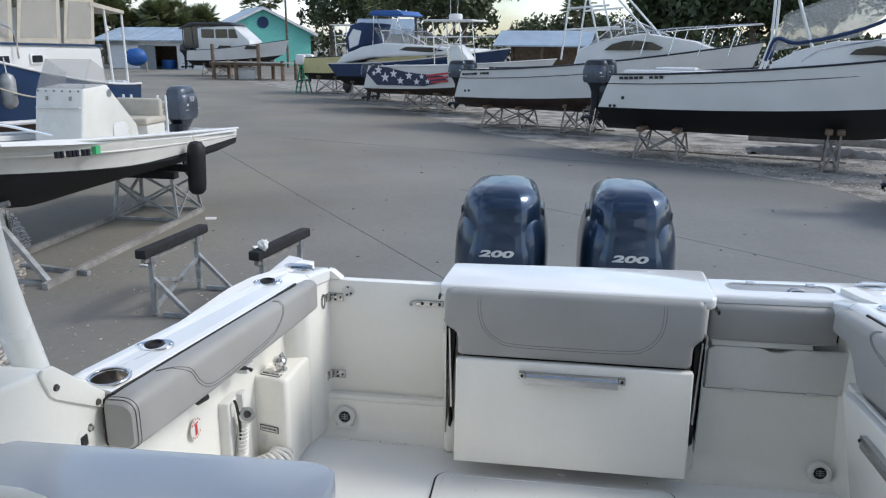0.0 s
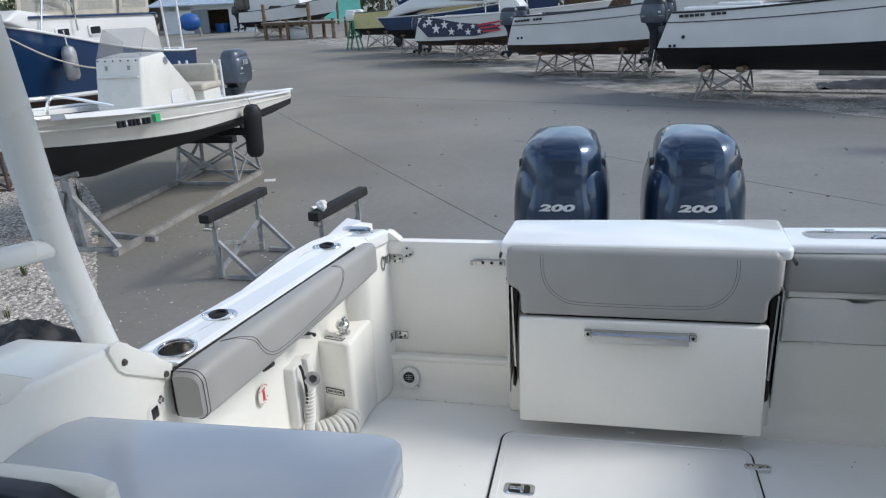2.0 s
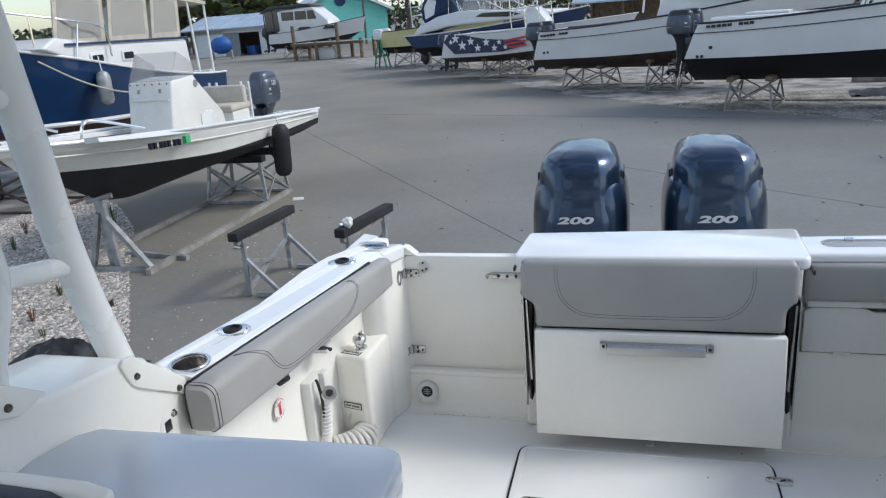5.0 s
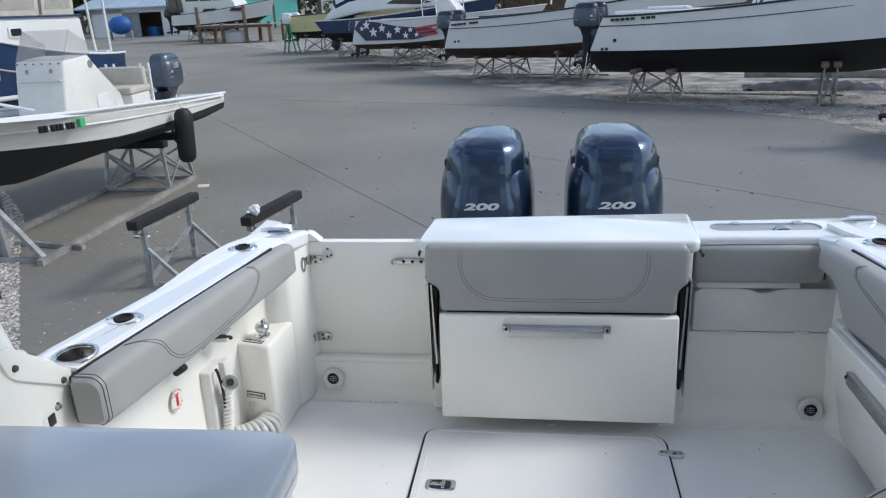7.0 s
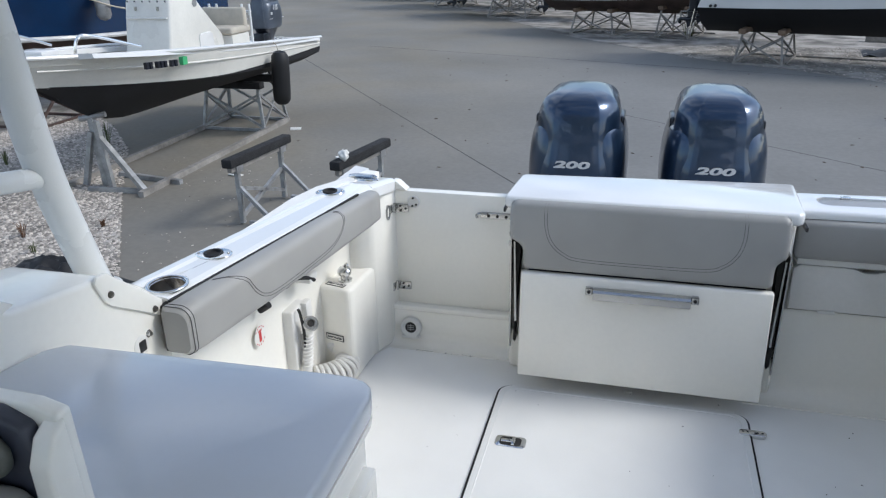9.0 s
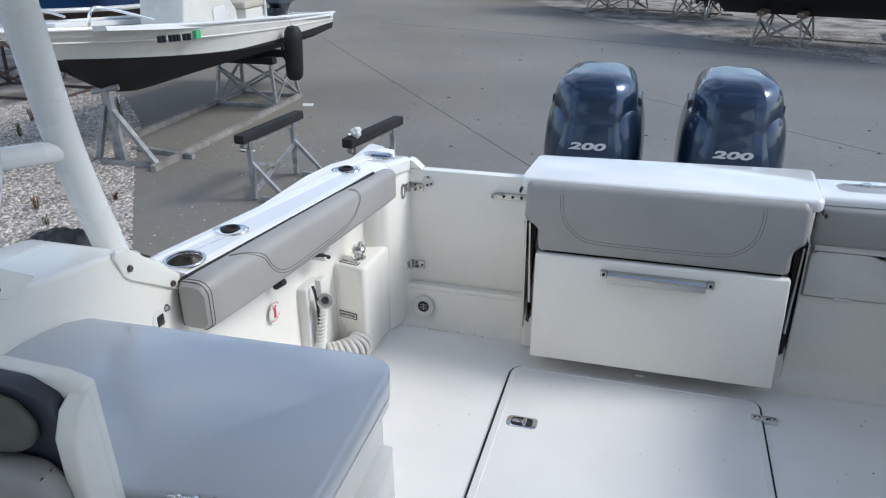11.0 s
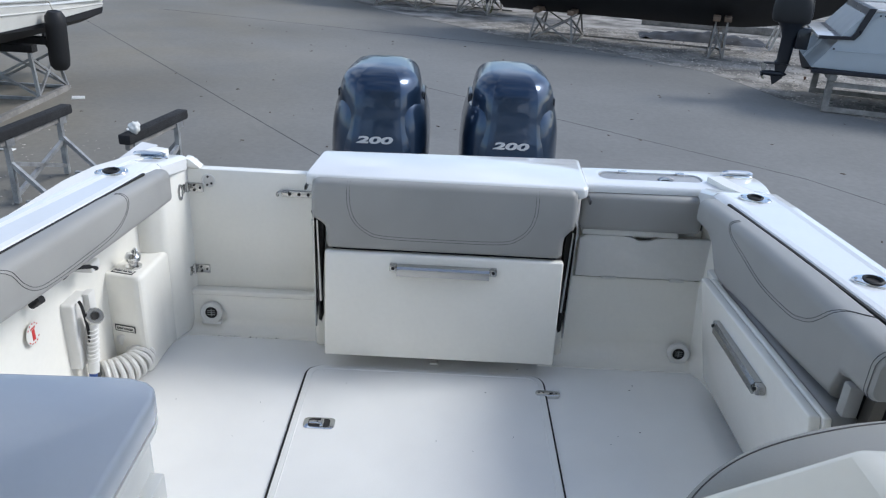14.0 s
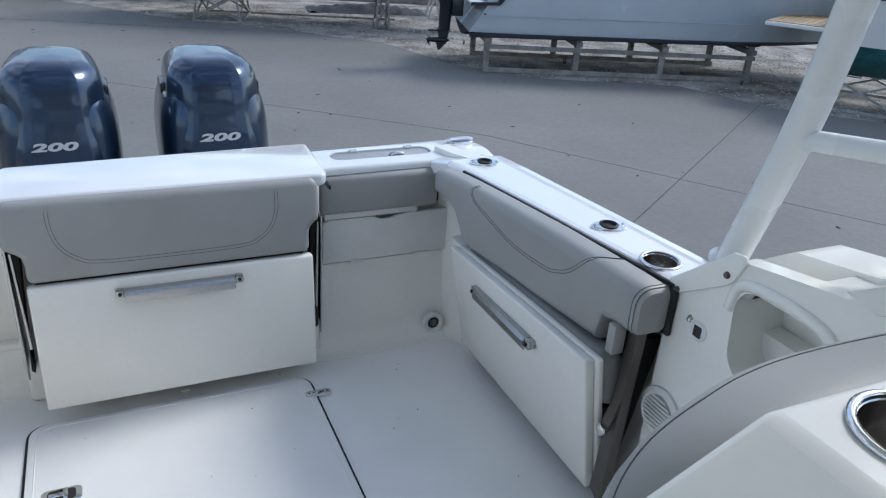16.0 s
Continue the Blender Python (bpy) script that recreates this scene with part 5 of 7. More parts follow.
def inside(p, poly):
    c = False
    for i in range(len(poly)):
        a, b = poly[i], poly[i - 1]
        if (a[1] > p[1]) != (b[1] > p[1]) and p[0] < (b[0] - a[0]) * (p[1] - a[1]) / (b[1] - a[1]) + a[0]:
            c = not c
    return c


def stones(name, poly, x0, x1, y0, y1, n, size, seed, label):
    rnd = random.Random(seed)
    vs, fs = [], []
    ico = [(0, 0, 1), (0.9, 0, 0.3), (0.28, 0.85, 0.3), (-0.73, 0.53, 0.3), (-0.73, -0.53, 0.3), (0.28, -0.85, 0.3)]
    tri = [(0, 1, 2), (0, 2, 3), (0, 3, 4), (0, 4, 5), (0, 5, 1)]
    while n:
        p = (rnd.uniform(x0, x1), rnd.uniform(y0, y1))
        if not inside(p, poly):
            n -= 1 if rnd.random() < 0.2 else 0
            continue
        n -= 1
        s = size * rnd.uniform(0.5, 1.3)
        a, k = rnd.uniform(0, 6.3), len(vs)
        ex = rnd.uniform(0.7, 1.5)
        for vx, vy, vz in ico:
            vs.append((p[0] + s * (vx * ex * math.cos(a) - vy * math.sin(a)), p[1] + s * (vx * ex * math.sin(a) + vy * math.cos(a)), G + 0.003 + s * 0.7 * vz * rnd.uniform(0.7, 1.2)))
        fs += [tuple(i + k for i in f) for f in tri]
    me = bpy.data.meshes.new(name)
    me.from_pydata(vs, [], fs)
    me.materials.append(stone_m)
    tagged(new(name, me), label, "gravel", kind="stuff")


stones("gravel_stones", GL, -11.5, -4.0, 4.4, 12.5, 42000, 0.027, 3, "loose pale stones and shell fragments on the gravel")
stones("gravel_stones", GR, 1.0, 18.0, 9.0, 25.0, 16000, 0.028, 5, "loose grey stones under the boats")

stones("gravel_crumbs", [(-4.0, 4.4), (-5.05, 5.86), (-6.8, 8.25), (-7.6, 9.6), (-6.2, 11.5), (-3.6, 9.0), (-2.6, 5.0)], -7.6, -2.6, 4.4, 11.5, 330, 0.016, 9, "pale stone crumbs scattered on the concrete")

bm = B()
for pts in (((-25.0, 41.0), (-8.7, 19.35), (-1.55, 9.7), (2.2, 4.8)), ((3.6, 5.3), (5.17, 6.35), (10.64, 10.1), (16, 13.8)), ((-2.0, 16.0), (5.1, 9.95), (6.25, 8.25), (9.5, 3.5)), ((-9.0, 24.0), (6.0, 19.0))):
    for (xa, ya), (xb, yb2) in zip(pts, pts[1:]):
        bar(bm, (xa, ya, G), (xb, yb2, G), 0.012 if pts[0][0] < -20 or pts[0][0] > 3 else 0.005, 0.006)
solo("trim_concrete_joint", bm, joint_m, "dark narrow joints between concrete slabs", "joint", "structure")
bm = B()
rnd = random.Random(8)
for k in range(130):
    x, y = rnd.uniform(-6, 8), rnd.uniform(5.5, 22)
    if inside((x, y), GR) or inside((x, y), GL):
        continue
    s = rnd.uniform(0.012, 0.05)
    lathe(bm, [(s, 0.0), (s * 0.6, s * 0.25), (0, s * 0.3)], pose(x, y, G, 0, 0, rnd.uniform(0, 360)) @ Matrix.Diagonal((1, rnd.uniform(0.25, 0.6), 1, 1)), 6)
solo("fallen_leaves", bm, mat("dry_leaf", (0.09, 0.07, 0.05), 0.9, var=0.3), "small dry leaves and crumbs on the concrete", "litter", "stuff")
for x, y, a in ((-6.1, 12.3, 20), (-4.5, 10.6, 50), (-5.7, 9.4, 0)):
    t = thing("paper_scrap", (x, y, G), "crumpled white paper scrap on the concrete", "litter", "scraps of paper")
    bm = bx(B(), -0.10, 0.10, -0.05, 0.05, 0.004, 0.02, 0.004, m=pose(x, y, G, 4, 3, a))
    for v in bm.verts:
        v.co.z += 0.012 * math.sin(v.co.x * 60 + v.co.y * 40)
    part("sheet", bm, label_w, t)


# ---- stands ----
def stand(m, w, d, h, label, group, material=None, pad=True, skid=0.0, nm="boat_stand"):
    """Trestle: four splayed legs, crossed braces, base rails and a padded bunk along local y (d)."""
    material = material or galv
    t = new(nm)
    t.matrix_world = m
    tagged(t, label, "boat stand", group)
    leg = {}
    for sx in (-1, 1):
        for sy in (-1, 1):
            bm = B()
            bar(bm, (sx * w / 2, sy * d / 2, 0.03), (sx * w * 0.40, sy * d * 0.42, h), 0.05)
            part("leg", bm, material, t, world=False)
    for sx in (-1, 1):
        bm = B()
        bar(bm, (sx * w / 2, -d / 2 - 0.04, 0.03), (sx * w / 2, d / 2 + 0.04, 0.03), 0.05)
        part("base_rail", bm, material, t, world=False)
        for sy in (-1, 1):
            bm = B()
            bar(bm, (sx * w * 0.49, -sy * d * 0.48, 0.08), (sx * w * 0.42, sy * d * 0.44, h * 0.85), 0.04)
            part("brace", bm, material, t, world=False)
    for sy in (-1, 1):
        bm = B()
        bar(bm, (-w / 2, sy * d / 2, 0.03), (w / 2 + skid, sy * d / 2, 0.03), 0.05)
        part("base_rail", bm, material, t, world=False)
        for sx in (-1, 1):
            bm = B()
            bar(bm, (-sx * w * 0.48, sy * d * 0.49, 0.08), (sx * w * 0.42, sy * d * 0.44, h * 0.85), 0.04)
            part("brace", bm, material, t, world=False)
    if pad:
        for sx in (-1, 1):
            bm = bx(B(), sx * w * 0.40 - 0.09, sx * w * 0.40 + 0.09, -d * 0.5, d * 0.5, h - 0.02, h + 0.10, 0.015)
            part("pad", bm, brown_wood if pad == "wood" else carpet, t, world=False)
    return t


def bunk(m, L, h, lean, label, foot):
    """Empty bunk trestle: a carpeted beam on two posts with back braces."""
    t = new("bunk_stand")
    t.matrix_world = m
    tagged(t, label, "boat stand", "empty bunk stands")
    bm = bx(B(), -L / 2, L / 2, -0.07, 0.07, h - 0.04, h + 0.07, 0.02, 2)
    for v in bm.verts:
        v.co.z += v.co.x * lean + 0.01 * math.sin(v.co.x * 9)
    beam = part("beam", bm, carpet, t, "black carpeted beam", world=False)
    bm = bx(B(), -L / 2 + 0.05, L / 2 - 0.05, -0.03, 0.03, h - 0.10, h - 0.04, 0.004)
    for v in bm.verts:
        v.co.z += v.co.x * lean
    part("batten", bm, grey_wood, t, world=False)
    for x in (-L * 0.36, L * 0.36):
        bm = B()
        bar(bm, (x, 0, 0.02), (x, 0, h - 0.05 + x * lean), 0.055)
        part("post", bm, galv, t, world=False)
        bm = B()
        bar(bm, (x, foot, 0.03), (x, 0, h * 0.62), 0.045)
        part("brace", bm, galv, t, world=False)
        bm = B()
        bar(bm, (x, -0.1, 0.03), (x, foot, 0.03), 0.05)
        part("base_rail", bm, galv, t, world=False)
        bm = bx(B(), x - 0.07, x + 0.07, -0.05, 0.05, h - 0.13 + x * lean, h - 0.02 + x * lean, 0.005)
        part("saddle", bm, galv, t, world=False)
    for a, b in (((-L * 0.36, 0, 0.10), (L * 0.36, 0, h * 0.55)), ((-L * 0.36, 0, h * 0.6), (L * 0.36, 0, 0.12)), ((-L * 0.36, foot, 0.03), (L * 0.36, foot, 0.03))):
        bm = B()
        bar(bm, a, b, 0.045)
        part("cross_bar", bm, galv, t, world=False)
    return t


bunk(pose(-4.53, 8.06, G, 0, 0, 87), 1.42, 0.77, -0.02, "galvanised trestle with a black carpeted beam, standing empty", -0.45)
b2 = bunk(pose(-3.21, 8.16, G, 0, 0, 82.0), 1.30, 0.77, -0.01, "galvanised trestle with a worn black beam and a wad of plastic", 0.45)
bm = B()
bmesh.ops.create_icosphere(bm, subdivisions=3, radius=0.075)
for v in bm.verts:
    v.co *= 0.8 + 0.45 * noise.noise(v.co * 22)
    v.co = Matrix.Translation((-3.23, 7.66, G + 0.90)) @ v.co
t = thing("plastic_wad", (-3.23, 7.66, G + 0.85), "crumpled clear plastic bag on the trestle", "plastic bag")
part("bag", bm, label_w, t, angle=180)


# ---- boats ----
def station(u, L, Bm, p):
    """Half section at u: sheer, knuckle, chine and keel as (x, y, z)."""
    taper = 1 - max(0.0, (u - p.get("full", 0.45)) / (1 - p.get("full", 0.45))) ** p.get("bow", 2.3)
    hb = Bm / 2 * (0.94 + 0.06 * min(1, u / 0.3)) * taper
    zs = p["s0"] + (p["s1"] - p["s0"]) * u ** p.get("se", 1.7)
    zc = p["c0"] + (p["c1"] - p["c0"]) * u ** 2.2
    zk = p["k0"] + (zc - p["k0"]) * max(0, (u - p.get("ks", 0.55)) / (1 - p.get("ks", 0.55))) ** 2.4
    zk = min(zk, zc - 0.002)
    cw = hb * p.get("cw", 0.93) * (1 - 0.45 * u ** 3)
    rake = p.get("rake", 0.9)
    xs_, xc = u * L, u * (L - rake * 0.55)
    xk = u * (L - rake)
    tr = p.get("transom", 0.25) * (1 - u) ** 6
    return (xs_ + tr, hb, zs), (u * (L - rake * 0.2) + tr * 0.6, hb * 0.985, zs + (zc - zs) * 0.35), (u * (L - rake * 0.4) + tr * 0.25, cw * 1.02, zc + (zs - zc) * 0.25), (xc, cw, zc), (xk, 0.0, zk)


def hull(t, m, L, Bm, p, top_m, bot_m, deck_m, rail_m, boot=None):
    N = 18
    st = [station(i / N, L, Bm, p) for i in range(N + 1)]
    bm = B()
    for sg in (-1, 1):
        loft(bm, [[(a[0], sg * a[1], a[2]) for a in s_[:4]] for s_ in st], closed=False, caps=False)
    a = st[0]
    vs = [bm.verts.new((q[0], q[1], q[2])) for q in a[:4]] + [bm.verts.new((q[0], -q[1], q[2])) for q in a[3::-1]]
    bm.faces.new(vs)
    bm.transform(m)
    hull_ob = part("hull_side", bm, top_m, t, world=False, angle=50)
    bm = B()
    for sg in (-1, 1):
        loft(bm, [[(s_[3][0], sg * s_[3][1], s_[3][2]), (lerp(s_[3][0], s_[4][0], 0.5), sg * s_[3][1] * 0.55, lerp(s_[3][2], s_[4][2], 0.62)), s_[4]] for s_ in st], closed=False, caps=False)
    bm.faces.new([bm.verts.new(v) for v in (a[3], a[4], (a[3][0], -a[3][1], a[3][2]))])
    bm.transform(m)
    part("bottom", bm, bot_m, t, world=False, angle=50)
    bm = B()
    vs = [[bm.verts.new((s_[0][0], sg * max(s_[0][1] - 0.03, 0.0), s_[0][2] - p.get("deck", 0.03))) for sg in (-1, 1)] for s_ in st]
    for q, r_ in zip(vs, vs[1:]):
        bm.faces.new((q[0], q[1], r_[1], r_[0]))
    bm.transform(m)
    part("deck", bm, deck_m, t, world=False)
    for sg in (-1, 1):
        bm = B()
        tube(bm, [(s_[0][0], sg * (s_[0][1] + 0.01), s_[0][2]) for s_ in st], 0.028, 8)
        bm.transform(m)
        part("rub_rail", bm, rail_m, t, world=False)
        if boot:
            for f, th in boot:
                bm = B()
                tube(bm, [(lerp(s_[0][0], s_[3][0], f), sg * (lerp(s_[0][1], s_[2][1], f) + 0.012), lerp(s_[0][2], s_[3][2], f)) for s_ in st[:-1]], th, 6)
                bm.transform(m)
                part("stripe", bm, stripe, t, world=False)
    return st


def tilt_m(y, pitch=0.0):
    return Matrix.Translation((0, y, 0)) @ pose(0, 0, 0, 0, -pitch, 0)


def placed(name, x, y, hd, label, category="boat", group=""):
    t = new(name)
    t.matrix_world = pose(x, y, G, 0, 0, hd)
    return tagged(t, label, category, group)


def add(t, name, bm, material, label="", parent=None, angle=38):
    return part(name, bm, material, parent or t, label, world=False, angle=angle)


def pipes(t, name, lines, r, material=chrome):
    for ln in lines:
        add(t, name, tube(B(), ln, r, 8), material)


def narrow(bm, beam):
    """Draw a cabin's sides in towards the bow."""
    for v in bm.verts:
        if v.co.x > 5.6:
            v.co.y = beam / 2 + (v.co.y - beam / 2) * (1 - 0.24 * (v.co.x - 5.6))


HD = -18.0
# nearest of the row: white centre-console with black bottom paint
Bm1 = 2.7
g1 = placed("motorboat", 2.2, 21.2, HD, "white sport fishing boat with dark stripe and black bottom on trestles", "boat", "boats on stands")
m1 = Matrix.Translation((-1.05, Bm1 / 2, 0))
st1 = hull(g1, m1, 10.8, Bm1, dict(s0=2.33, s1=3.35, c0=1.42, c1=1.95, k0=0.72, transom=0.36, deck=0.02, cw=0.97), hull_w, bottom_k, hull_w, stripe, [(0.28, 0.012)])
for x0, x1, y0, y1, z0, z1, nm in ((-0.5, 2.0, 0.5, 2.2, 2.33, 2.44, "cockpit_coaming"), (0.3, 1.4, 0.9, 1.8, 2.42, 2.52, "bait_station")):
    add(g1, nm, bx(B(), x0, x1, y0, y1, z0, z1, 0.05, 3), hull_w)
bm = prism(B(), [(3.1, 2.3), (3.35, 2.72), (3.9, 3.02), (4.7, 3.25), (6.4, 3.3), (7.6, 2.95), (7.6, 2.3)], "y", 0.45, Bm1 - 0.45, 0.06, 3)
narrow(bm, Bm1)
add(g1, "cabin", bm, hull_w)
for yy in (0.44, Bm1 - 0.47):
    bm = prism(B(), [(5.05, 2.93), (5.2, 3.06), (5.6, 3.14), (6.2, 3.12), (6.45, 3.0), (6.3, 2.92)], "y", yy, yy + 0.03)
    add(g1, "cabin_window", bm, tinted)
    bm = prism(B(), [(3.15, 2.95), (3.5, 3.9), (4.6, 4.35), (6.2, 4.3), (5.2, 3.35), (4.5, 3.25)], "y", yy, yy + 0.012)
    add(g1, "side_curtain", bm, clear, "clear vinyl side curtain")
    pipes(g1, "canvas_edge", [smooth_line([(3.15, yy, 2.75), (3.35, yy, 3.3), (3.9, yy, 3.2), (5.3, yy, 3.55), (6.6, yy, 4.2)], 5)], 0.045, canvas_n)
    pipes(g1, "top_leg", [[(3.05, yy, 2.5), (3.25, yy, 3.3), (3.22, yy, 4.7)], [(4.2, yy, 3.1), (3.6, yy, 4.7)]], 0.035, powder)
for yy in (0.12, Bm1 - 0.12):
    pipes(g1, "bow_rail", [[(x, yy + (0.0 if x < 5.5 else (x - 5.5) * 0.15) * (1 if yy < 1 else -1), z) for x, z in ((4.0, 2.75), (4.4, 3.05), (6.0, 3.35), (7.8, 3.65))]], 0.018)
for x, z, r in ((-0.36, 1.70, 0.05), (-0.70, 1.47, 0.04), (-0.58, 1.475, 0.04), (3.38, 1.98, 0.045)):
    bm = lathe(B(), [(r, 0.0), (r, 0.03), (0.0, 0.03)], pose(x, 0.09, z, 90, 0, 0), 14)
    add(g1, "through_hull", bm, stripe)
for k in range(9):
    if k != 5:
        add(g1, "name_bar", bx(B(), -0.48 + k * 0.135, -0.38 + k * 0.135, 0.015, 0.05, 2.20 + k * 0.006, 2.27 + k * 0.006), stripe)
pipes(g1, "boarding_ladder", [[(-1.2, 0.45, 1.35), (-1.3, 0.45, 0.7)], [(-1.2, 0.75, 1.35), (-1.3, 0.75, 0.7)], [(-1.27, 0.45, 0.9), (-1.27, 0.75, 0.9)]], 0.016)
for dy in (0.75, 1.75):
    outboard("outboard_engine", g1.matrix_world @ pose(-1.28, dy, 2.08, 0, 0, 90), "grey outboard engine with a silver brand bar on a parked boat", "engines of parked boats", "", cowl_gr, cowl_dk, 1.0)
stand(g1.matrix_world @ pose(0.62, 1.2, 0, 0, 0, 0), 1.2, 2.0, 0.80, "grey crossed-brace trestle under a white boat", "boat trestles", grey_wood, "wood", 4.2)
stand(g1.matrix_world @ pose(5.0, 1.2, 0, 0, 0, 0), 0.35, 2.0, 0.98, "grey braced post stand under a white boat", "boat trestles", grey_wood, "wood")

# second of the row
Bm2 = 2.8
g2 = placed("motorboat", -2.4, 27.6, HD, "white walkaround boat with a cabin, tower pipes and dark stripe", "boat", "boats on stands")
m2 = Matrix.Translation((-1.4, Bm2 / 2, 0))
hull(g2, m2, 10.5, Bm2, dict(s0=2.18, s1=3.25, c0=1.18, c1=1.85, k0=0.72, transom=0.3, deck=0.02, cw=0.97), hull_w, bottom_b, hull_w, stripe, [(0.30, 0.012)])
bm = prism(B(), [(3.0, 2.3), (3.2, 2.95), (4.0, 3.3), (5.4, 3.5), (7.0, 3.25), (7.8, 2.95), (7.8, 2.3)], "y", 0.4, Bm2 - 0.4, 0.06, 3)
narrow(bm, Bm2)
add(g2, "cabin", bm, hull_w)
for yy in (0.385, Bm2 - 0.415):
    for xa, win in ((4.1, [(0, 0), (0.25, 0.2), (0.7, 0.32), (0.98, 0.33), (0.9, 0.02)]), (5.0, [(0, 0.02), (0.14, 0.33), (0.7, 0.28), (1.1, 0.1), (0.95, 0.02)])):
        bm = prism(B(), [(xa + p, 2.93 + q) for p, q in win], "y", yy, yy + 0.03)
        add(g2, "cabin_window", bm, tinted)
    pipes(g2, "tower_leg", [[(2.6, yy, 2.6), (2.9, yy, 5.6)], [(3.9, yy, 3.2), (3.2, yy, 5.6)], [(5.6, yy, 3.45), (3.5, yy, 5.6)], [(2.7, yy, 3.6), (4.6, yy, 3.7)], [(2.75, yy, 4.3), (4.2, yy, 4.4)]], 0.035, powder)
    pipes(g2, "windshield_frame", [[(3.6, yy, 3.1), (4.7, yy, 3.95), (5.9, yy, 3.45)], [(4.7, yy, 3.95), (4.8, yy, 3.45)]], 0.022, chrome)
    bm = prism(B(), [(3.7, 3.15), (4.7, 3.92), (5.85, 3.46), (5.0, 3.5)], "y", yy + 0.004, yy + 0.012)
    add(g2, "windshield", bm, smoke)
    s_ = 1 if yy < 1 else -1
    pipes(g2, "bow_rail", [[(5.0, yy - s_ * 0.3, 3.5), (6.5, yy - s_ * 0.2, 3.65), (8.0, yy + s_ * 0.2, 3.75), (9.0, yy + s_ * 0.7, 3.8)]] + [[(x, yy - s_ * 0.25 + s_ * max(0, x - 6) * 0.25, 2.8), (x + 0.2, yy - s_ * 0.25 + s_ * max(0, x - 6) * 0.25, 3.62)] for x in (5.4, 6.3, 7.2, 8.1)], 0.018)
for x, z in ((-0.95, 1.42), (-0.8, 1.43), (3.0, 1.75)):
    add(g2, "through_hull", lathe(B(), [(0.045, 0.0), (0.045, 0.03), (0.0, 0.03)], pose(x, 0.10, z, 90, 0, 0), 12), stripe)
for k in range(9):
    if k != 5:
        add(g2, "name_bar", bx(B(), -1.05 + k * 0.12, -0.96 + k * 0.12, 0.02, 0.05, 1.98 + k * 0.008, 2.05 + k * 0.008), stripe)
for dy in (0.8, 1.8):
    outboard("outboard_engine", g2.matrix_world @ pose(-1.55, dy, 1.88, 0, 0, 90), "grey outboard engine with a silver brand bar on a parked boat", "engines of parked boats", "", cowl_gr, cowl_dk, 0.98)
stand(g2.matrix_world @ pose(0.45, 1.2, 0, 0, 0, 0), 1.6, 2.0, 0.80, "grey crossed-brace trestle under a white boat", "boat trestles", grey_wood, "wood", 3.0)
stand(g2.matrix_world @ pose(3.3, 1.2, 0, 0, 0, 0), 1.1, 2.0, 0.95, "grey crossed-brace trestle under a white boat", "boat trestles", grey_wood, "wood")

# third: centre console with a starred hull side
Bm3 = 2.6
g3 = placed("motorboat", -7.0, 34.0, HD, "white centre-console boat with stars and red stripes on its side", "boat", "boats on stands")
m3 = Matrix.Translation((-2.0, Bm3 / 2, 0))
hull(g3, m3, 9.0, Bm3, dict(s0=2.05, s1=2.5, c0=1.05, c1=1.7, k0=0.75, transom=0.3, deck=0.02, cw=0.97), hull_w, bottom_b, hull_w, hull_w)
wrap = [(-1.75, 1.75), (-1.45, 2.1), (-0.6, 2.02), (0.3, 1.85), (1.0, 1.78), (2.2, 1.72), (2.45, 1.5), (1.3, 1.25), (-1.2, 1.22)]
wrapo = add(g3, "hull_wrap", prism(B(), wrap, "y", 0.0, 0.04), flag_n, "navy vinyl wrap with white stars")
for k in range(3):
    bm = prism(B(), [(1.35 + k * 0.12, 1.74 - k * 0.14), (2.5, 1.88 - k * 0.17), (2.48, 1.80 - k * 0.17), (1.4 + k * 0.12, 1.66 - k * 0.14)], "y", -0.006, 0.0)
    add(g3, "wrap_stripe", bm, flag_r, parent=wrapo)
for x, z, r in ((-1.1, 1.90, 0.22), (-0.75, 1.58, 0.24), (-0.3, 1.75, 0.2), (0.05, 1.45, 0.19), (0.5, 1.68, 0.2), (0.9, 1.42, 0.17), (1.15, 1.66, 0.14), (-1.35, 1.75, 0.13), (1.45, 1.45, 0.13)):
    bm = prism(B(), [(x + r * (1 if i % 2 == 0 else 0.4) * math.sin(math.pi * i / 5), z + r * (1 if i % 2 == 0 else 0.4) * math.cos(math.pi * i / 5)) for i in range(10)], "y", -0.012, 0.0)
    add(g3, "star", bm, flag_w, parent=wrapo)
bm = prism(B(), [(2.0, 2.1), (2.1, 3.0), (2.5, 3.05), (3.0, 2.5), (3.1, 2.1)], "y", 0.9, 1.7, 0.05)
add(g3, "console", bm, hull_w)
add(g3, "t_top", bx(B(), 1.0, 3.4, 0.4, 2.2, 4.05, 4.13, 0.03), hull_w)
for yy in (0.6, 2.0):
    pipes(g3, "top_leg", [[(1.5, yy, 2.1), (1.4, yy, 4.05)], [(2.9, yy, 2.3), (2.7, yy, 4.05)], [(1.45, yy, 3.0), (2.8, yy, 3.1)], [(1.45, yy, 2.6), (2.6, yy, 4.0)]], 0.03)
add(g3, "radar_dome", lathe(B(), [(0.0, 0.0), (0.3, 0.0), (0.32, 0.1), (0.28, 0.24), (0.0, 0.26)], Matrix.Translation((2.2, 1.3, 4.15)), 18), hull_w)
pipes(g3, "antenna", [[(2.6, 0.6, 4.1), (2.7, 0.6, 6.3)], [(1.6, 2.0, 4.1), (1.6, 2.0, 5.6)]], 0.012, hull_w)
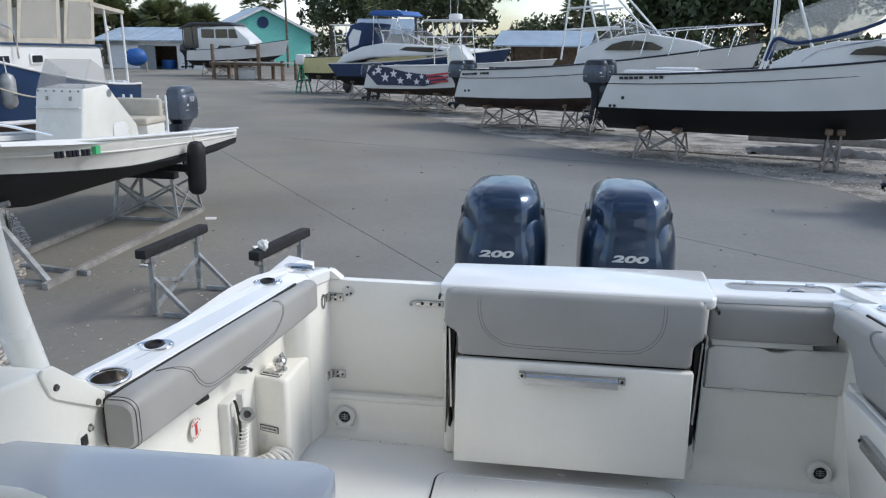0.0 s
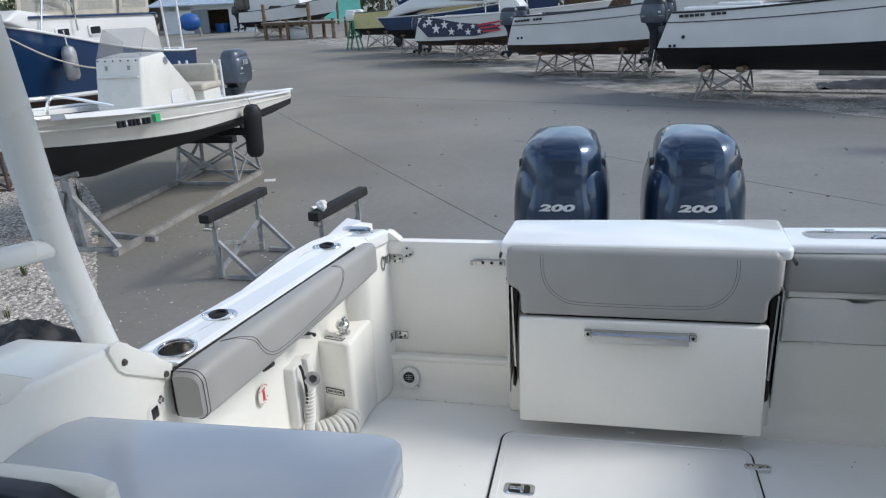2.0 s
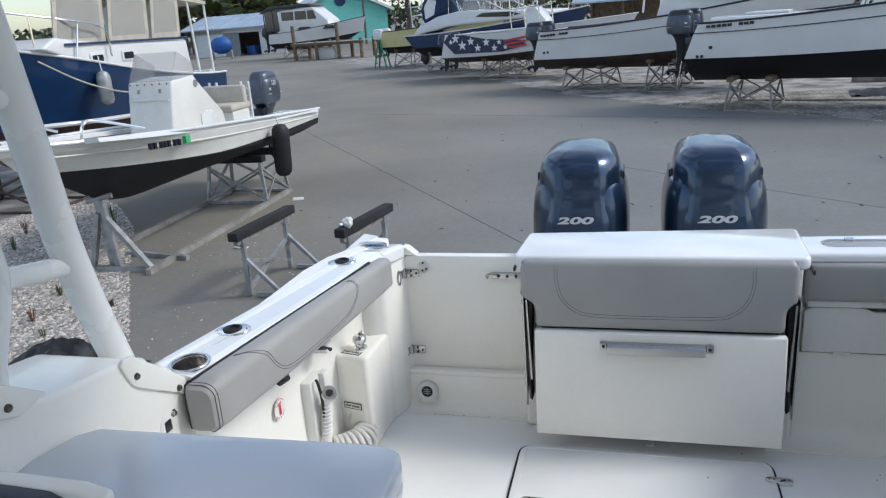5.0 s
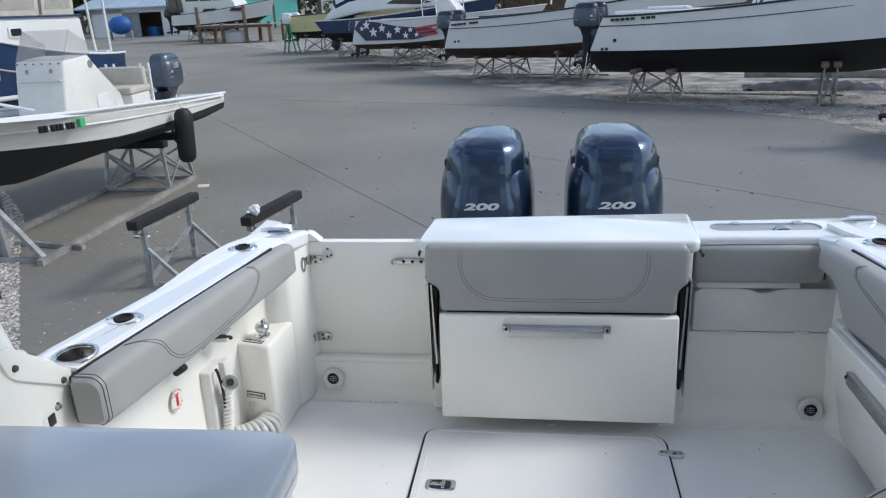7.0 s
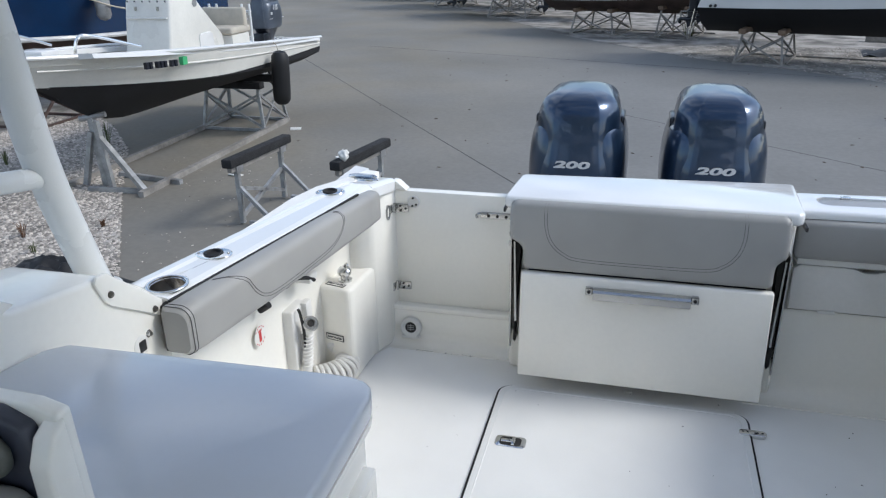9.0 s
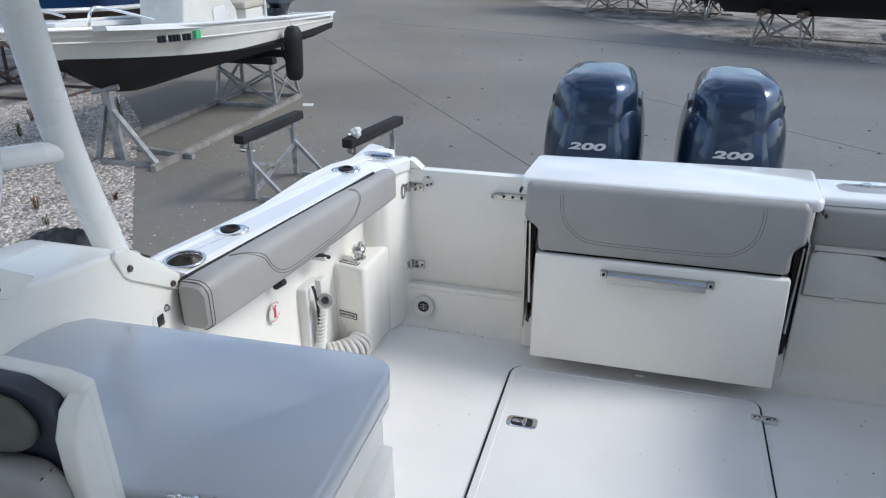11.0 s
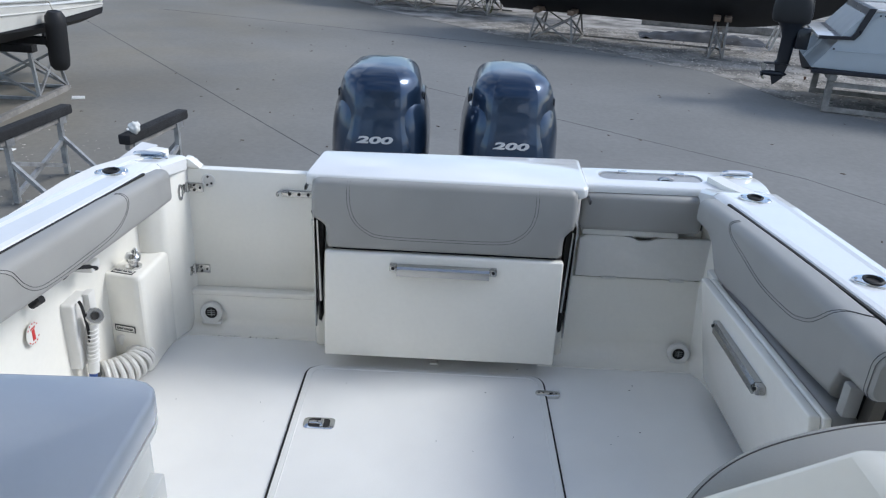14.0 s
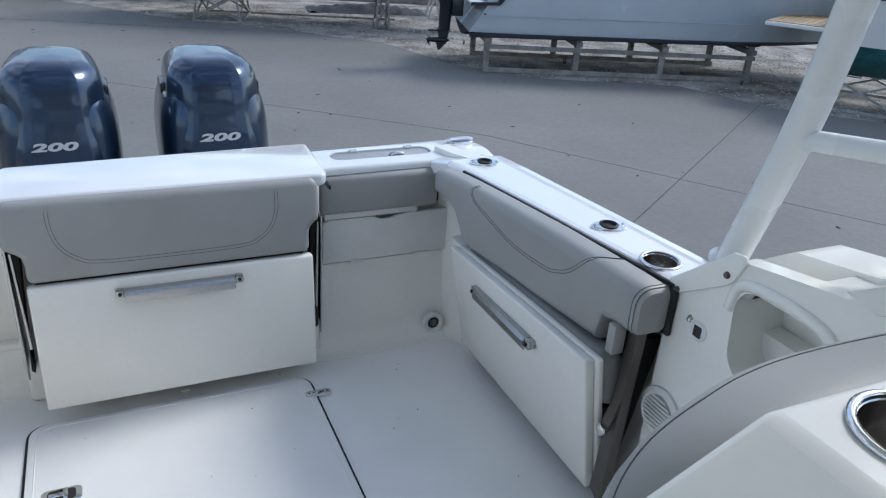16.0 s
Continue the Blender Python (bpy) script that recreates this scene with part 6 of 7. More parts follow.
for dy in (0.8, 1.7):
    outboard("outboard_engine", g3.matrix_world @ pose(-2.1, dy, 1.55, 0, 0, 90), "dark outboard engine behind a starred hull", "engines of parked boats", "", flag_n, cowl_dk, 0.95)
stand(g3.matrix_world @ pose(0.9, 1.2, 0, 0, 0, 0), 1.9, 1.9, 0.85, "grey crossed-brace trestle under a boat", "boat trestles", grey_wood, "wood")

# fourth: cruiser with navy band and blue canvas
Bm4 = 3.0
g4 = placed("cabin_cruiser", -12.0, 40.0, HD, "white cabin cruiser with a navy band and blue canvas tops", "boat", "boats on stands")
m4 = Matrix.Translation((0.2, Bm4 / 2, 0))
hull(g4, m4, 9.6, Bm4, dict(s0=2.0, s1=2.9, c0=1.35, c1=1.9, k0=0.8, transom=-0.5, deck=0.0), navy, bottom_k, hull_w, hull_w)
bm = prism(B(), [(0.2, 1.95), (0.7, 2.45), (1.9, 2.9), (3.2, 3.1), (5.2, 3.0), (8.2, 2.85), (8.2, 2.6), (2.5, 2.35)], "y", 0.1, Bm4 - 0.1, 0.08, 3)
add(g4, "superstructure", bm, hull_w)
for yy in (0.09, Bm4 - 0.12):
    bm = prism(B(), [(4.2, 2.75), (4.6, 2.92), (6.2, 2.9), (6.8, 2.75), (6.0, 2.66)], "y", yy - 0.01, yy + 0.03)
    add(g4, "cabin_window", bm, tinted)
    bm = prism(B(), [(3.2, 3.05), (2.5, 3.9), (4.2, 3.75), (5.6, 3.05)], "y", yy + 0.2, yy + 0.22)
    add(g4, "windshield", bm, smoke)
    pipes(g4, "windshield_frame", [[(3.2, yy + 0.2, 3.05), (3.0, yy + 0.2, 3.7), (4.2, yy + 0.2, 3.75), (5.7, yy + 0.2, 3.05)]], 0.03, chrome)
bm = prism(B(), [(0.9, 2.6), (0.75, 3.3), (1.1, 4.0), (1.7, 4.15), (2.3, 4.1), (1.9, 3.0)], "y", 0.3, Bm4 - 0.3, 0.08)
add(g4, "canvas_enclosure", bm, canvas_n)
add(g4, "enclosure_window", prism(B(), [(1.05, 2.8), (1.0, 3.4), (1.3, 3.8), (1.8, 3.7), (1.6, 3.0)], "y", 0.28, 0.30), flag_w)
bm = prism(B(), [(2.2, 4.55), (2.4, 4.75), (4.0, 4.72), (4.3, 4.5), (4.2, 4.45), (2.3, 4.48)], "y", 0.4, Bm4 - 0.4, 0.03)
add(g4, "bimini_top", bm, tarp_b)
for yy in (0.45, Bm4 - 0.45):
    pipes(g4, "bimini_leg", [[(2.4, yy, 3.0), (2.5, yy, 4.5)], [(3.2, yy, 3.1), (2.6, yy, 4.5)], [(3.2, yy, 3.1), (4.1, yy, 4.5)]], 0.022)
    pipes(g4, "bow_rail", [[(4.5, yy, 3.4), (7.0, yy + 0.2 * (1 if yy < 1 else -1), 3.45), (9.0, Bm4 / 2, 3.45)]] + [[(x, yy, 2.85), (x, yy, 3.4)] for x in (4.5, 5.5, 6.5)], 0.018)
add(g4, "engine_leg", prism(B(), [(-0.1, 1.2), (0.3, 1.2), (0.3, 0.6), (0.1, 0.35), (-0.2, 0.6)], "y", 1.35, 1.65, 0.03), stripe)
for xx in (1.6, 5.2):
    stand(g4.matrix_world @ pose(xx, 1.4, 0, 0, 0, 0), 1.5, 1.9, 1.0, "grey crossed-brace trestle under the cruiser", "boat trestles", grey_wood, "wood")

# fifth: pale yellow boat with white engine
g5 = placed("motorboat", -16.0, 46.0, HD, "pale yellow centre-console boat with white outboards and rod rack", "boat", "boats on stands")
m5 = Matrix.Translation((0.3, 1.25, 0))
hull(g5, m5, 8.5, 2.5, dict(s0=2.2, s1=2.9, c0=1.25, c1=1.8, k0=0.8, transom=0.3), yellow_h, bottom_k, hull_w, stripe)
add(g5, "t_top", bx(B(), 2.3, 4.6, 0.4, 2.1, 4.1, 4.18, 0.03), hull_w)
for yy in (0.6, 1.9):
    pipes(g5, "top_leg", [[(2.6, yy, 2.3), (2.5, yy, 4.1)], [(3.8, yy, 2.4), (4.0, yy, 4.1)], [(2.6, yy, 3.0), (3.9, yy, 3.1)], [(2.5, yy, 3.5), (4.0, yy, 3.6)]], 0.03, powder)
for dy, cm in ((0.7, hull_w), (1.55, hull_w)):
    outboard("outboard_engine", g5.matrix_world @ pose(-0.1, dy, 1.75, 0, 0, 90), "white outboard engine on a pale yellow boat", "engines of parked boats", "", cm, cm, 1.0, 0, False)
stand(g5.matrix_world @ pose(2.0, 1.2, 0, 0, 0, 0), 1.6, 1.9, 1.0, "grey crossed-brace trestle under a boat", "boat trestles", grey_wood, "wood")

# grey-blue sport boat to starboard, with a low timber cradle
Bm6 = 2.6
g6 = placed("motorboat", 7.3, 14.2, HD, "grey-blue sport boat with a black boot stripe on a timber cradle", "boat", "boats on stands")
m6 = Matrix.Translation((-0.42, Bm6 / 2 - 0.05, 0))
hull(g6, m6, 10.5, Bm6, dict(s0=1.92, s1=2.5, c0=0.83, c1=1.0, k0=0.62, transom=0.75, deck=0.02, cw=0.99, bow=3.0, full=0.6), hull_g, bottom_k, hull_w, hull_w)
for yy in (-0.065,):
    bm = B()
    tube(bm, [(x, yy, 0.79 + 0.012 * x) for x in (-0.42, 1.5, 3.0, 4.5, 5.9)], 0.045, 6)
    add(g6, "boot_stripe", bm, stripe)
    bm = B()
    tube(bm, [(x, yy + 0.008, 1.18 + 0.015 * x) for x in (-0.2, 1.5, 3.0, 4.5, 5.6)], 0.010, 6)
    add(g6, "hull_crease", bm, hull_g)
bm = prism(B(), [(-0.42, 1.36), (0.18, 1.38), (0.26, 1.48), (0.42, 1.95), (0.30, 1.95), (0.16, 1.50), (0.12, 1.44), (-0.42, 1.42)], "y", -0.02, 2.4)
add(g6, "platform_edge", bm, stripe)
add(g6, "swim_platform", bx(B(), -0.45, 0.2, 0.0, 2.4, 1.38, 1.43, 0.02), hull_w)
for k in range(7):
    add(g6, "name_bar", bx(B(), 0.95 + k * 0.1, 1.02 + k * 0.1, -0.04, 0.02, 1.74 + 0.006 * k, 1.80 + 0.006 * k), stripe)
for x in (0.5, 0.58, 0.66):
    add(g6, "vent", lathe(B(), [(0.015, 0), (0.015, 0.02), (0, 0.02)], pose(x, -0.02, 1.84, 90, 0, 0), 10), stripe)
add(g6, "vent", lathe(B(), [(0.02, 0), (0.02, 0.02), (0, 0.02)], pose(-0.12, -0.02, 1.20, 90, 0, 0), 10), stripe)
outboard("outboard_engine", g6.matrix_world @ pose(-0.82, 0.75, 1.55, 0, 0, 90), "black outboard engine with polished propeller, tilted down", "engines of parked boats", "", rubber, plastic_k, 1.0, 0, False)
t = placed("timber_cradle", 7.3, 14.2, HD, "long weathered grey timber cradle under a sport boat", "boat stand", "timber cradles")
for yy in (0.15, 2.1):
    for x in (0.0, 1.95, 3.85, 5.85):
        add(t, "post", bx(B(), x - 0.06, x + 0.06, yy - 0.05, yy + 0.05, 0.0, 0.76 + 0.012 * x), grey_wood)
    for z0, z1 in ((0.02, 0.12), (0.50, 0.59)):
        add(t, "rail", bx(B(), -0.05, 5.95, yy - 0.075, yy - 0.05, z0, z1), grey_wood)
for x in (0.0, 1.95, 3.85, 5.85):
    add(t, "cross_beam", bx(B(), x - 0.07, x + 0.07, 0.0, 2.3, 0.62, 0.72), grey_wood)
add(t, "loose_plank", bx(B(), 4.6, 5.6, 0.5, 0.75, 0.02, 0.07, m=pose(0, 0, 0, 0, 0, 0)), brown_wood)

# boat with teal bottom at the far starboard side
g7 = placed("motorboat", 13.4, 11.4, -60, "white boat with a teal bottom and a teak swim platform", "boat", "boats on stands")
m7 = Matrix.Translation((0, 0, 0))
hull(g7, pose(0.4, 0, 0, 0, 0, 0), 8.0, 2.8, dict(s0=2.1, s1=2.9, c0=1.25, c1=1.7, k0=0.55, transom=0.0), hull_w, bottom_t, hull_w, stripe)
plat = add(g7, "swim_platform", bx(B(), -0.75, 0.45, -1.3, 1.3, 1.42, 1.50, 0.02), hull_w)
for k in range(8):
    add(g7, "teak_slat", bx(B(), -0.72 + k * 0.14, -0.60 + k * 0.14, -1.25, 1.25, 1.50, 1.515), mat("teak", (0.36, 0.25, 0.13), 0.6, var=0.2) if k == 0 else bpy.data.materials["teak"], parent=plat)
add(g7, "rudder", bx(B(), 0.2, 0.5, -0.5, -0.46, 0.25, 0.9, 0.01), bottom_b)
bm = B()
lathe(bm, [(0.03, 0), (0.03, 0.5), (0.0, 0.5)], pose(0.6, -0.5, 0.6, 0, 90, 0), 10)
add(g7, "shaft", bm, brushed)
for k in range(3):
    add(g7, "propeller_blade", tube(B(), [(0.57, -0.5, 0.6), (0.57, -0.5 + 0.2 * math.sin(k * 2.09), 0.6 + 0.2 * math.cos(k * 2.09))], [0.03, 0.08], 8), brushed)
stand(g7.matrix_world @ pose(1.2, 0, 0), 1.6, 2.2, 0.75, "grey steel trestle under a teal-bottomed boat", "boat trestles")

# ---- skiff to port ----
Bs = 2.0
sk = placed("skiff", -6.3, 13.2, -90, "cream fibreglass skiff with dark bottom, console and outboard on trestles", "boat", "boats on stands")
ms = Matrix.Translation((-1.05, -Bs / 2, 0))
sts = hull(sk, ms, 7.3, Bs, dict(s0=1.42, s1=1.97, c0=1.13, c1=1.58, k0=0.84, ks=0.72, transom=-0.06, deck=0.10, rake=0.8, cw=0.96, se=1.0, full=0.5), hull_c, bottom_k, hull_c, hull_w)
def down(a, f):
    """A point on a hull section, f of the way from sheer to chine."""
    k = next(i for i, e in enumerate((0.35, 0.75, 1.0)) if f <= e + 1e-6)
    lo = (0.0, 0.35, 0.75)[k]
    return [lerp(p, q, (f - lo) / ((0.35, 0.75, 1.0)[k] - lo)) for p, q in zip(a[k], a[k + 1])]


for sg in (-1, 1):
    rows_b = []
    for i, a in enumerate(sts[:-1]):
        f0 = min(0.97, 0.60 + 0.7 * i / 18)
        rows_b.append([(q[0] - 1.05, sg * (q[1] + 0.008) - Bs / 2, q[2]) for q in (down(a, f0), down(a, (f0 + 1) / 2), down(a, 1.0))])
    add(sk, "bottom_paint", loft(B(), rows_b, closed=False, caps=False), bottom_k)
for f, th in ((0.42, 0.014),):
    for sg in (-1, 1):
        bm = tube(B(), [(lerp(a[0][0], a[3][0], f) - 1.05, sg * (lerp(a[1][1], a[3][1], max(0.0, f * 1.55 - 0.55)) + 0.002) - Bs / 2, lerp(a[0][2], a[3][2], f)) for a in sts[:-1]], th, 8)
        add(sk, "spray_rail", bm, hull_c)
for sg in (-0.12, -Bs + 0.12):
    bm = B()
    loft(bm, [[(x, sg + dy * (1 if sg > -1 else -1) - (0.0 if x < 3 else (x - 3) * 0.06 * (1 if sg > -1 else -1)), z + dz) for dy, dz in ((-0.1, -0.04), (-0.1, 0.03), (0.1, 0.035), (0.12, -0.02))] for x, z in ((-0.95, 1.40), (0.8, 1.50), (2.6, 1.64), (4.4, 1.81), (5.4, 1.92))])
    add(sk, "gunwale", bm, hull_w)
bm = B()
bx(bm, -1.0, 0.25, -Bs + 0.2, -0.2, 1.36, 1.42, 0.02)
add(sk, "rear_deck", bm, hull_w)
con = add(sk, "console", prism(B(), [(3.2, 1.45), (2.98, 2.42), (2.35, 2.46), (2.2, 2.3), (1.62, 1.78), (1.55, 1.45)], "y", -1.40, -0.62, 0.04, 3), hull_c)
for yy in (-1.2, -0.82):
    add(sk, "console_clip", bx(B(), 3.0, 3.04, yy - 0.015, yy + 0.015, 2.25, 2.31), brushed, parent=con)
add(sk, "console_ledge", bx(B(), 3.02, 3.08, -1.36, -0.66, 2.14, 2.16), hull_w, parent=con)
add(sk, "console_hatch", prism(B(), rrect(1.95, 2.35, 1.55, 1.85, 0.08), "y", -0.625, -0.60, 0.006), hull_w, parent=con)
add(sk, "emblem", lathe(B(), [(0.06, 0), (0.06, 0.012), (0.0, 0.012)], pose(2.35, -0.622, 2.32, -90, 0, 0), 16), galv, parent=con)
add(sk, "windscreen", prism(B(), [(2.98, 2.42), (2.70, 2.84), (2.68, 2.84), (2.96, 2.42)], "y", -1.38, -0.64), smoke, parent=con)
for yy in (-1.38, -0.645):
    add(sk, "windscreen", prism(B(), [(2.97, 2.42), (2.69, 2.84), (2.25, 2.62), (2.3, 2.44)], "y", yy, yy + 0.008), smoke, parent=con)
for k in range(6):
    add(sk, "snap", lathe(B(), [(0.014, 0), (0.01, 0.012), (0, 0.012)], pose(3.02, -1.33 + 0.13 * k, 2.385, 0, 78, 0), 8), dark, parent=con)
pipes(sk, "steering_wheel", [[(2.1 + 0.06 * math.cos(a), -1.0 + 0.19 * math.sin(a), 2.25 + 0.18 * math.cos(a)) for a in [2 * math.pi * k / 18 for k in range(19)]]], 0.014, hull_w)
seat = add(sk, "seat_base", bx(B(), 0.75, 1.35, -1.4, -0.6, 1.42, 1.72, 0.03), hull_c)
add(sk, "seat_cushion", bx(B(), 0.72, 1.40, -1.42, -0.58, 1.72, 1.84, 0.04, 3), canvas_b)
add(sk, "seat_back", bx(B(), 0.80, 0.92, -1.42, -0.58, 1.78, 2.14, 0.04, 3), canvas_b)
pipes(sk, "rod_rack", [[(0.66, y, 1.42), (0.66, y, 2.18)] for y in (-0.6, -0.75, -1.25, -1.4)] + [[(0.66, -0.58, 2.05), (0.66, -1.42, 2.05)]], 0.022, powder)
pipes(sk, "bow_rail", [smooth_line([(5.25, -0.55, 1.86), (5.2, -0.50, 2.10), (5.05, -0.42, 2.12), (4.3, -0.28, 1.90)], 5), smooth_line([(5.25, -1.45, 1.86), (5.2, -1.5, 2.10), (5.05, -1.58, 2.12), (4.3, -1.72, 1.90)], 5)], 0.02)
add(sk, "anchor_well", bx(B(), 5.2, 5.5, -1.2, -0.8, 1.86, 1.98, 0.03), hull_w)
for k in range(9):
    if k not in (2, 6):
        add(sk, "registration_bar", bx(B(), 3.96 + k * 0.075 - 0.0, 4.01 + k * 0.075, -0.03 - 0.003 * k, 0.02 - 0.003 * k, 1.60 + 0.006 * k, 1.685 + 0.006 * k), stripe)
add(sk, "sticker", bx(B(), 3.72, 3.83, -0.04, 0.022, 1.59, 1.70), reg_green)
eng = outboard("outboard_engine", sk.matrix_world @ pose(-0.62, -Bs / 2, 1.66, 0, 0, 90), "blue-grey 115 outboard engine on the skiff", "engines of parked boats", "", cowl_gr, cowl_gr, 0.98, 0, True)
lettering("lettering", "115", 0.13, silver, eng, pose(0.262, -0.02, 0.36, 90, 0, 90), 0.003, 0.2)
t = placed("fender", -6.22, 12.0, -90, "black cylindrical fender hanging from the skiff's gunwale", "fender", "fenders")
bm = B()
rows_f = [(0.02, 0.0), (0.10, 0.02), (0.145, 0.08), (0.155, 0.2), (0.155, 0.72), (0.145, 0.85), (0.10, 0.92), (0.03, 0.94)]
lathe(bm, rows_f, pose(0, 0.06, 0.52, -4, 3, 0), 18)
add(t, "fender_body", bm, rubber)
pipes(t, "rope", [[(0.0, 0.08, 1.44), (-0.05, 0.02, 1.55), (-0.1, -0.1, 1.6)]], 0.008, canvas_b)
stand(pose(-7.2, 12.5, G, 0, 0, 90), 0.95, 1.22, 0.78, "grey steel trestle under the skiff's stern", "boat trestles", None, True)
t = placed("prop_stand", -7.2, 8.5, 0, "grey steel prop with slanting struts under the skiff's bow", "boat stand", "boat trestles")
for a, b, w in (((-0.05, 0.05, 0.0), (-0.1, 0.05, 0.98), 0.08), ((0.08, 0.0, 0.0), (0.0, 0.0, 0.95), 0.07), ((0.72, -0.15, 0.03), (0.0, 0.0, 0.75), 0.07), ((-0.15, -0.2, 0.03), (0.75, -0.12, 0.03), 0.07), ((-0.2, 0.55, 0.03), (0.95, 0.35, 0.03), 0.07), ((-0.35, 0.0, 0.03), (-0.1, 0.0, 0.8), 0.07)):
    add(t, "strut", bar(B(), a, b, w), galv)
add(t, "screw_head", tube(B(), [(-0.25, 0.0, 0.97), (0.1, 0.1, 1.03)], 0.04, 8), galv)
t = thing("skid_rail", (-7.0, 10.3, G), "weathered timber skid on the ground between trestles", "timber skid")
bm = B()
bar(bm, (-6.55, 12.9, G + 0.04), (-6.45, 8.2, G + 0.04), 0.08)
part("timber", bm, grey_wood, t)
bm = B()
bar(bm, (-7.85, 12.9, G + 0.04), (-7.75, 8.2, G + 0.04), 0.08)
part("timber", bm, grey_wood, t)

# ---- blue-hulled cabin boat behind the skiff ----
Bb = 3.0
bl = placed("cabin_boat", -10.5, 17.0, -90, "navy-hulled boat with white cabin and beige canvas enclosure", "boat", "boats on stands")
stb = hull(bl, Matrix.Translation((-1.2, -Bb / 2, 0)), 7.1, Bb, dict(s0=2.05, s1=3.2, c0=1.38, c1=1.55, k0=0.75, transom=0.0, deck=0.02, bow=3.2, rake=0.7, cw=0.95, full=0.55, ks=0.7), navy, bottom_b, hull_w, hull_w)
add(bl, "deckhouse", prism(B(), [(0.1, 2.1), (0.2, 2.95), (3.4, 3.05), (4.6, 3.2), (5.0, 3.0), (3.8, 2.6), (2.0, 2.25)], "y", -Bb + 0.25, -0.22, 0.06, 3), hull_w)
for x in (2.35, 3.35):
    w = add(bl, "porthole", prism(B(), rrect(x, x + 0.42, 2.62, 2.84, 0.05), "y", -0.225, -0.18, 0.008), hull_w)
    add(bl, "porthole_glass", prism(B(), rrect(x + 0.05, x + 0.37, 2.66, 2.80, 0.03), "y", -0.19, -0.172), tinted, parent=w)
bm = tube(B(), [(x, -0.2, 2.98 + 0.015 * x) for x in (0.2, 2, 3.4, 4.4)], 0.03, 6)
pipes(bl, "boot_stripe", [[(a[3][0] - 1.2, sg * (a[3][1] + 0.012) - Bb / 2, a[3][2] + 0.03) for a in stb[:-1]] for sg in (-1, 1)], 0.05, hull_w)
add(bl, "trim_stripe", bm, navy)
for xa, xb in ((0.35, 1.5), (1.6, 3.0), (3.1, 4.6)):
    add(bl, "canvas_panel", prism(B(), [(xa, 3.02), (xb, 3.04), (xb - 0.25, 4.1), (xa - 0.15, 4.1)], "y", -0.30, -0.27), canvas_b, "beige canvas side panel")
    add(bl, "canvas_window", prism(B(), [(xa + 0.12, 3.15), (xb - 0.12, 3.15), (xb - 0.33, 3.95), (xa, 3.95)], "y", -0.268, -0.258), clear, "clear vinyl window")
add(bl, "canvas_top", bx(B(), -0.1, 4.4, -Bb + 0.3, -0.25, 4.08, 4.16, 0.03), canvas_b)
add(bl, "cockpit_awning", prism(B(), [(-1.0, 3.75), (-1.0, 3.83), (0.4, 3.98), (0.4, 3.88)], "y", -Bb + 0.3, -0.25), canvas_b)
pipes(bl, "awning_pole", [[(-0.95, -0.3, 2.0), (-0.95, -0.3, 3.78)], [(-0.95, -Bb + 0.35, 2.0), (-0.95, -Bb + 0.35, 3.78)], [(-0.3, -0.3, 2.1), (-0.2, -0.3, 3.85)]], 0.03, powder)
add(bl, "rear_bulkhead", bx(B(), 0.05, 0.12, -Bb + 0.5, -0.5, 2.1, 3.9), hull_w)
add(bl, "cabin_door", bx(B(), 0.0, 0.05, -1.7, -1.1, 2.2, 3.7), dark)
pipes(bl, "bow_rail", [smooth_line([(3.2, -0.12, 2.75), (3.3, -0.12, 3.3), (4.2, -0.2, 3.5), (5.5, -0.9, 3.75)], 5), [(4.2, -0.15, 2.8), (4.0, -0.15, 3.42)], [(4.9, -0.45, 2.95), (4.9, -0.45, 3.62)]], 0.02)
add(bl, "transom_cushion", bx(B(), -1.15, -0.9, -2.6, -0.4, 2.05, 2.12, 0.02), hull_w)
t = placed("fender", -10.4, 13.3, -90, "grey inflatable fender hung on a navy hull", "fender", "fenders")
add(t, "fender_body", lathe(B(), [(0.02, 0.0), (0.1, 0.03), (0.14, 0.10), (0.14, 0.55), (0.10, 0.64), (0.02, 0.68)], Matrix.Translation((0.15, -0.03, 1.82)), 18), galv)
pipes(t, "rope", [[(0.15, -0.03, 2.49), (0.15, -0.05, 2.78)]], 0.012, hull_w)
t = placed("mooring_rope", -10.5, 17.0, -90, "slack white rope along the navy hull", "rope")
pipes(t, "rope", [smooth_line([(5.4, 0.0, 2.8), (4.6, 0.2, 2.35), (3.6, 0.25, 2.05), (2.6, 0.25, 1.95)], 6)], 0.016, canvas_b)
for xx in (0.8, 5.0):
    stand(bl.matrix_world @ pose(xx, -1.5, 0), 1.2, 2.2, 1.0, "dark steel trestle under the navy boat", "boat trestles", bottom_b, "wood")
# pale hull end further to port
g8 = placed("motorboat", -21.6, 13.2, -6, "white hull of a boat on dark steel props", "boat", "boats on stands")
hull(g8, Matrix.Translation((0, 0, 0)), 8.3, 2.8, dict(s0=2.9, s1=3.6, c0=1.75, c1=2.3, k0=1.3, transom=0.0, rake=0.9), hull_w, hull_w, hull_w, stripe)
for xx in (2.0, 4.6, 6.6):
    stand(g8.matrix_world @ pose(xx, 0, 0), 0.9, 2.0, 1.45, "dark steel prop under a white hull", "boat trestles", bottom_k, "wood")


# ---- far side of the yard ----
def building(name, x, y, turn, label):
    t = new(name)
    t.matrix_world = pose(x, y, G, 0, 0, turn)
    return tagged(t, label, "building")


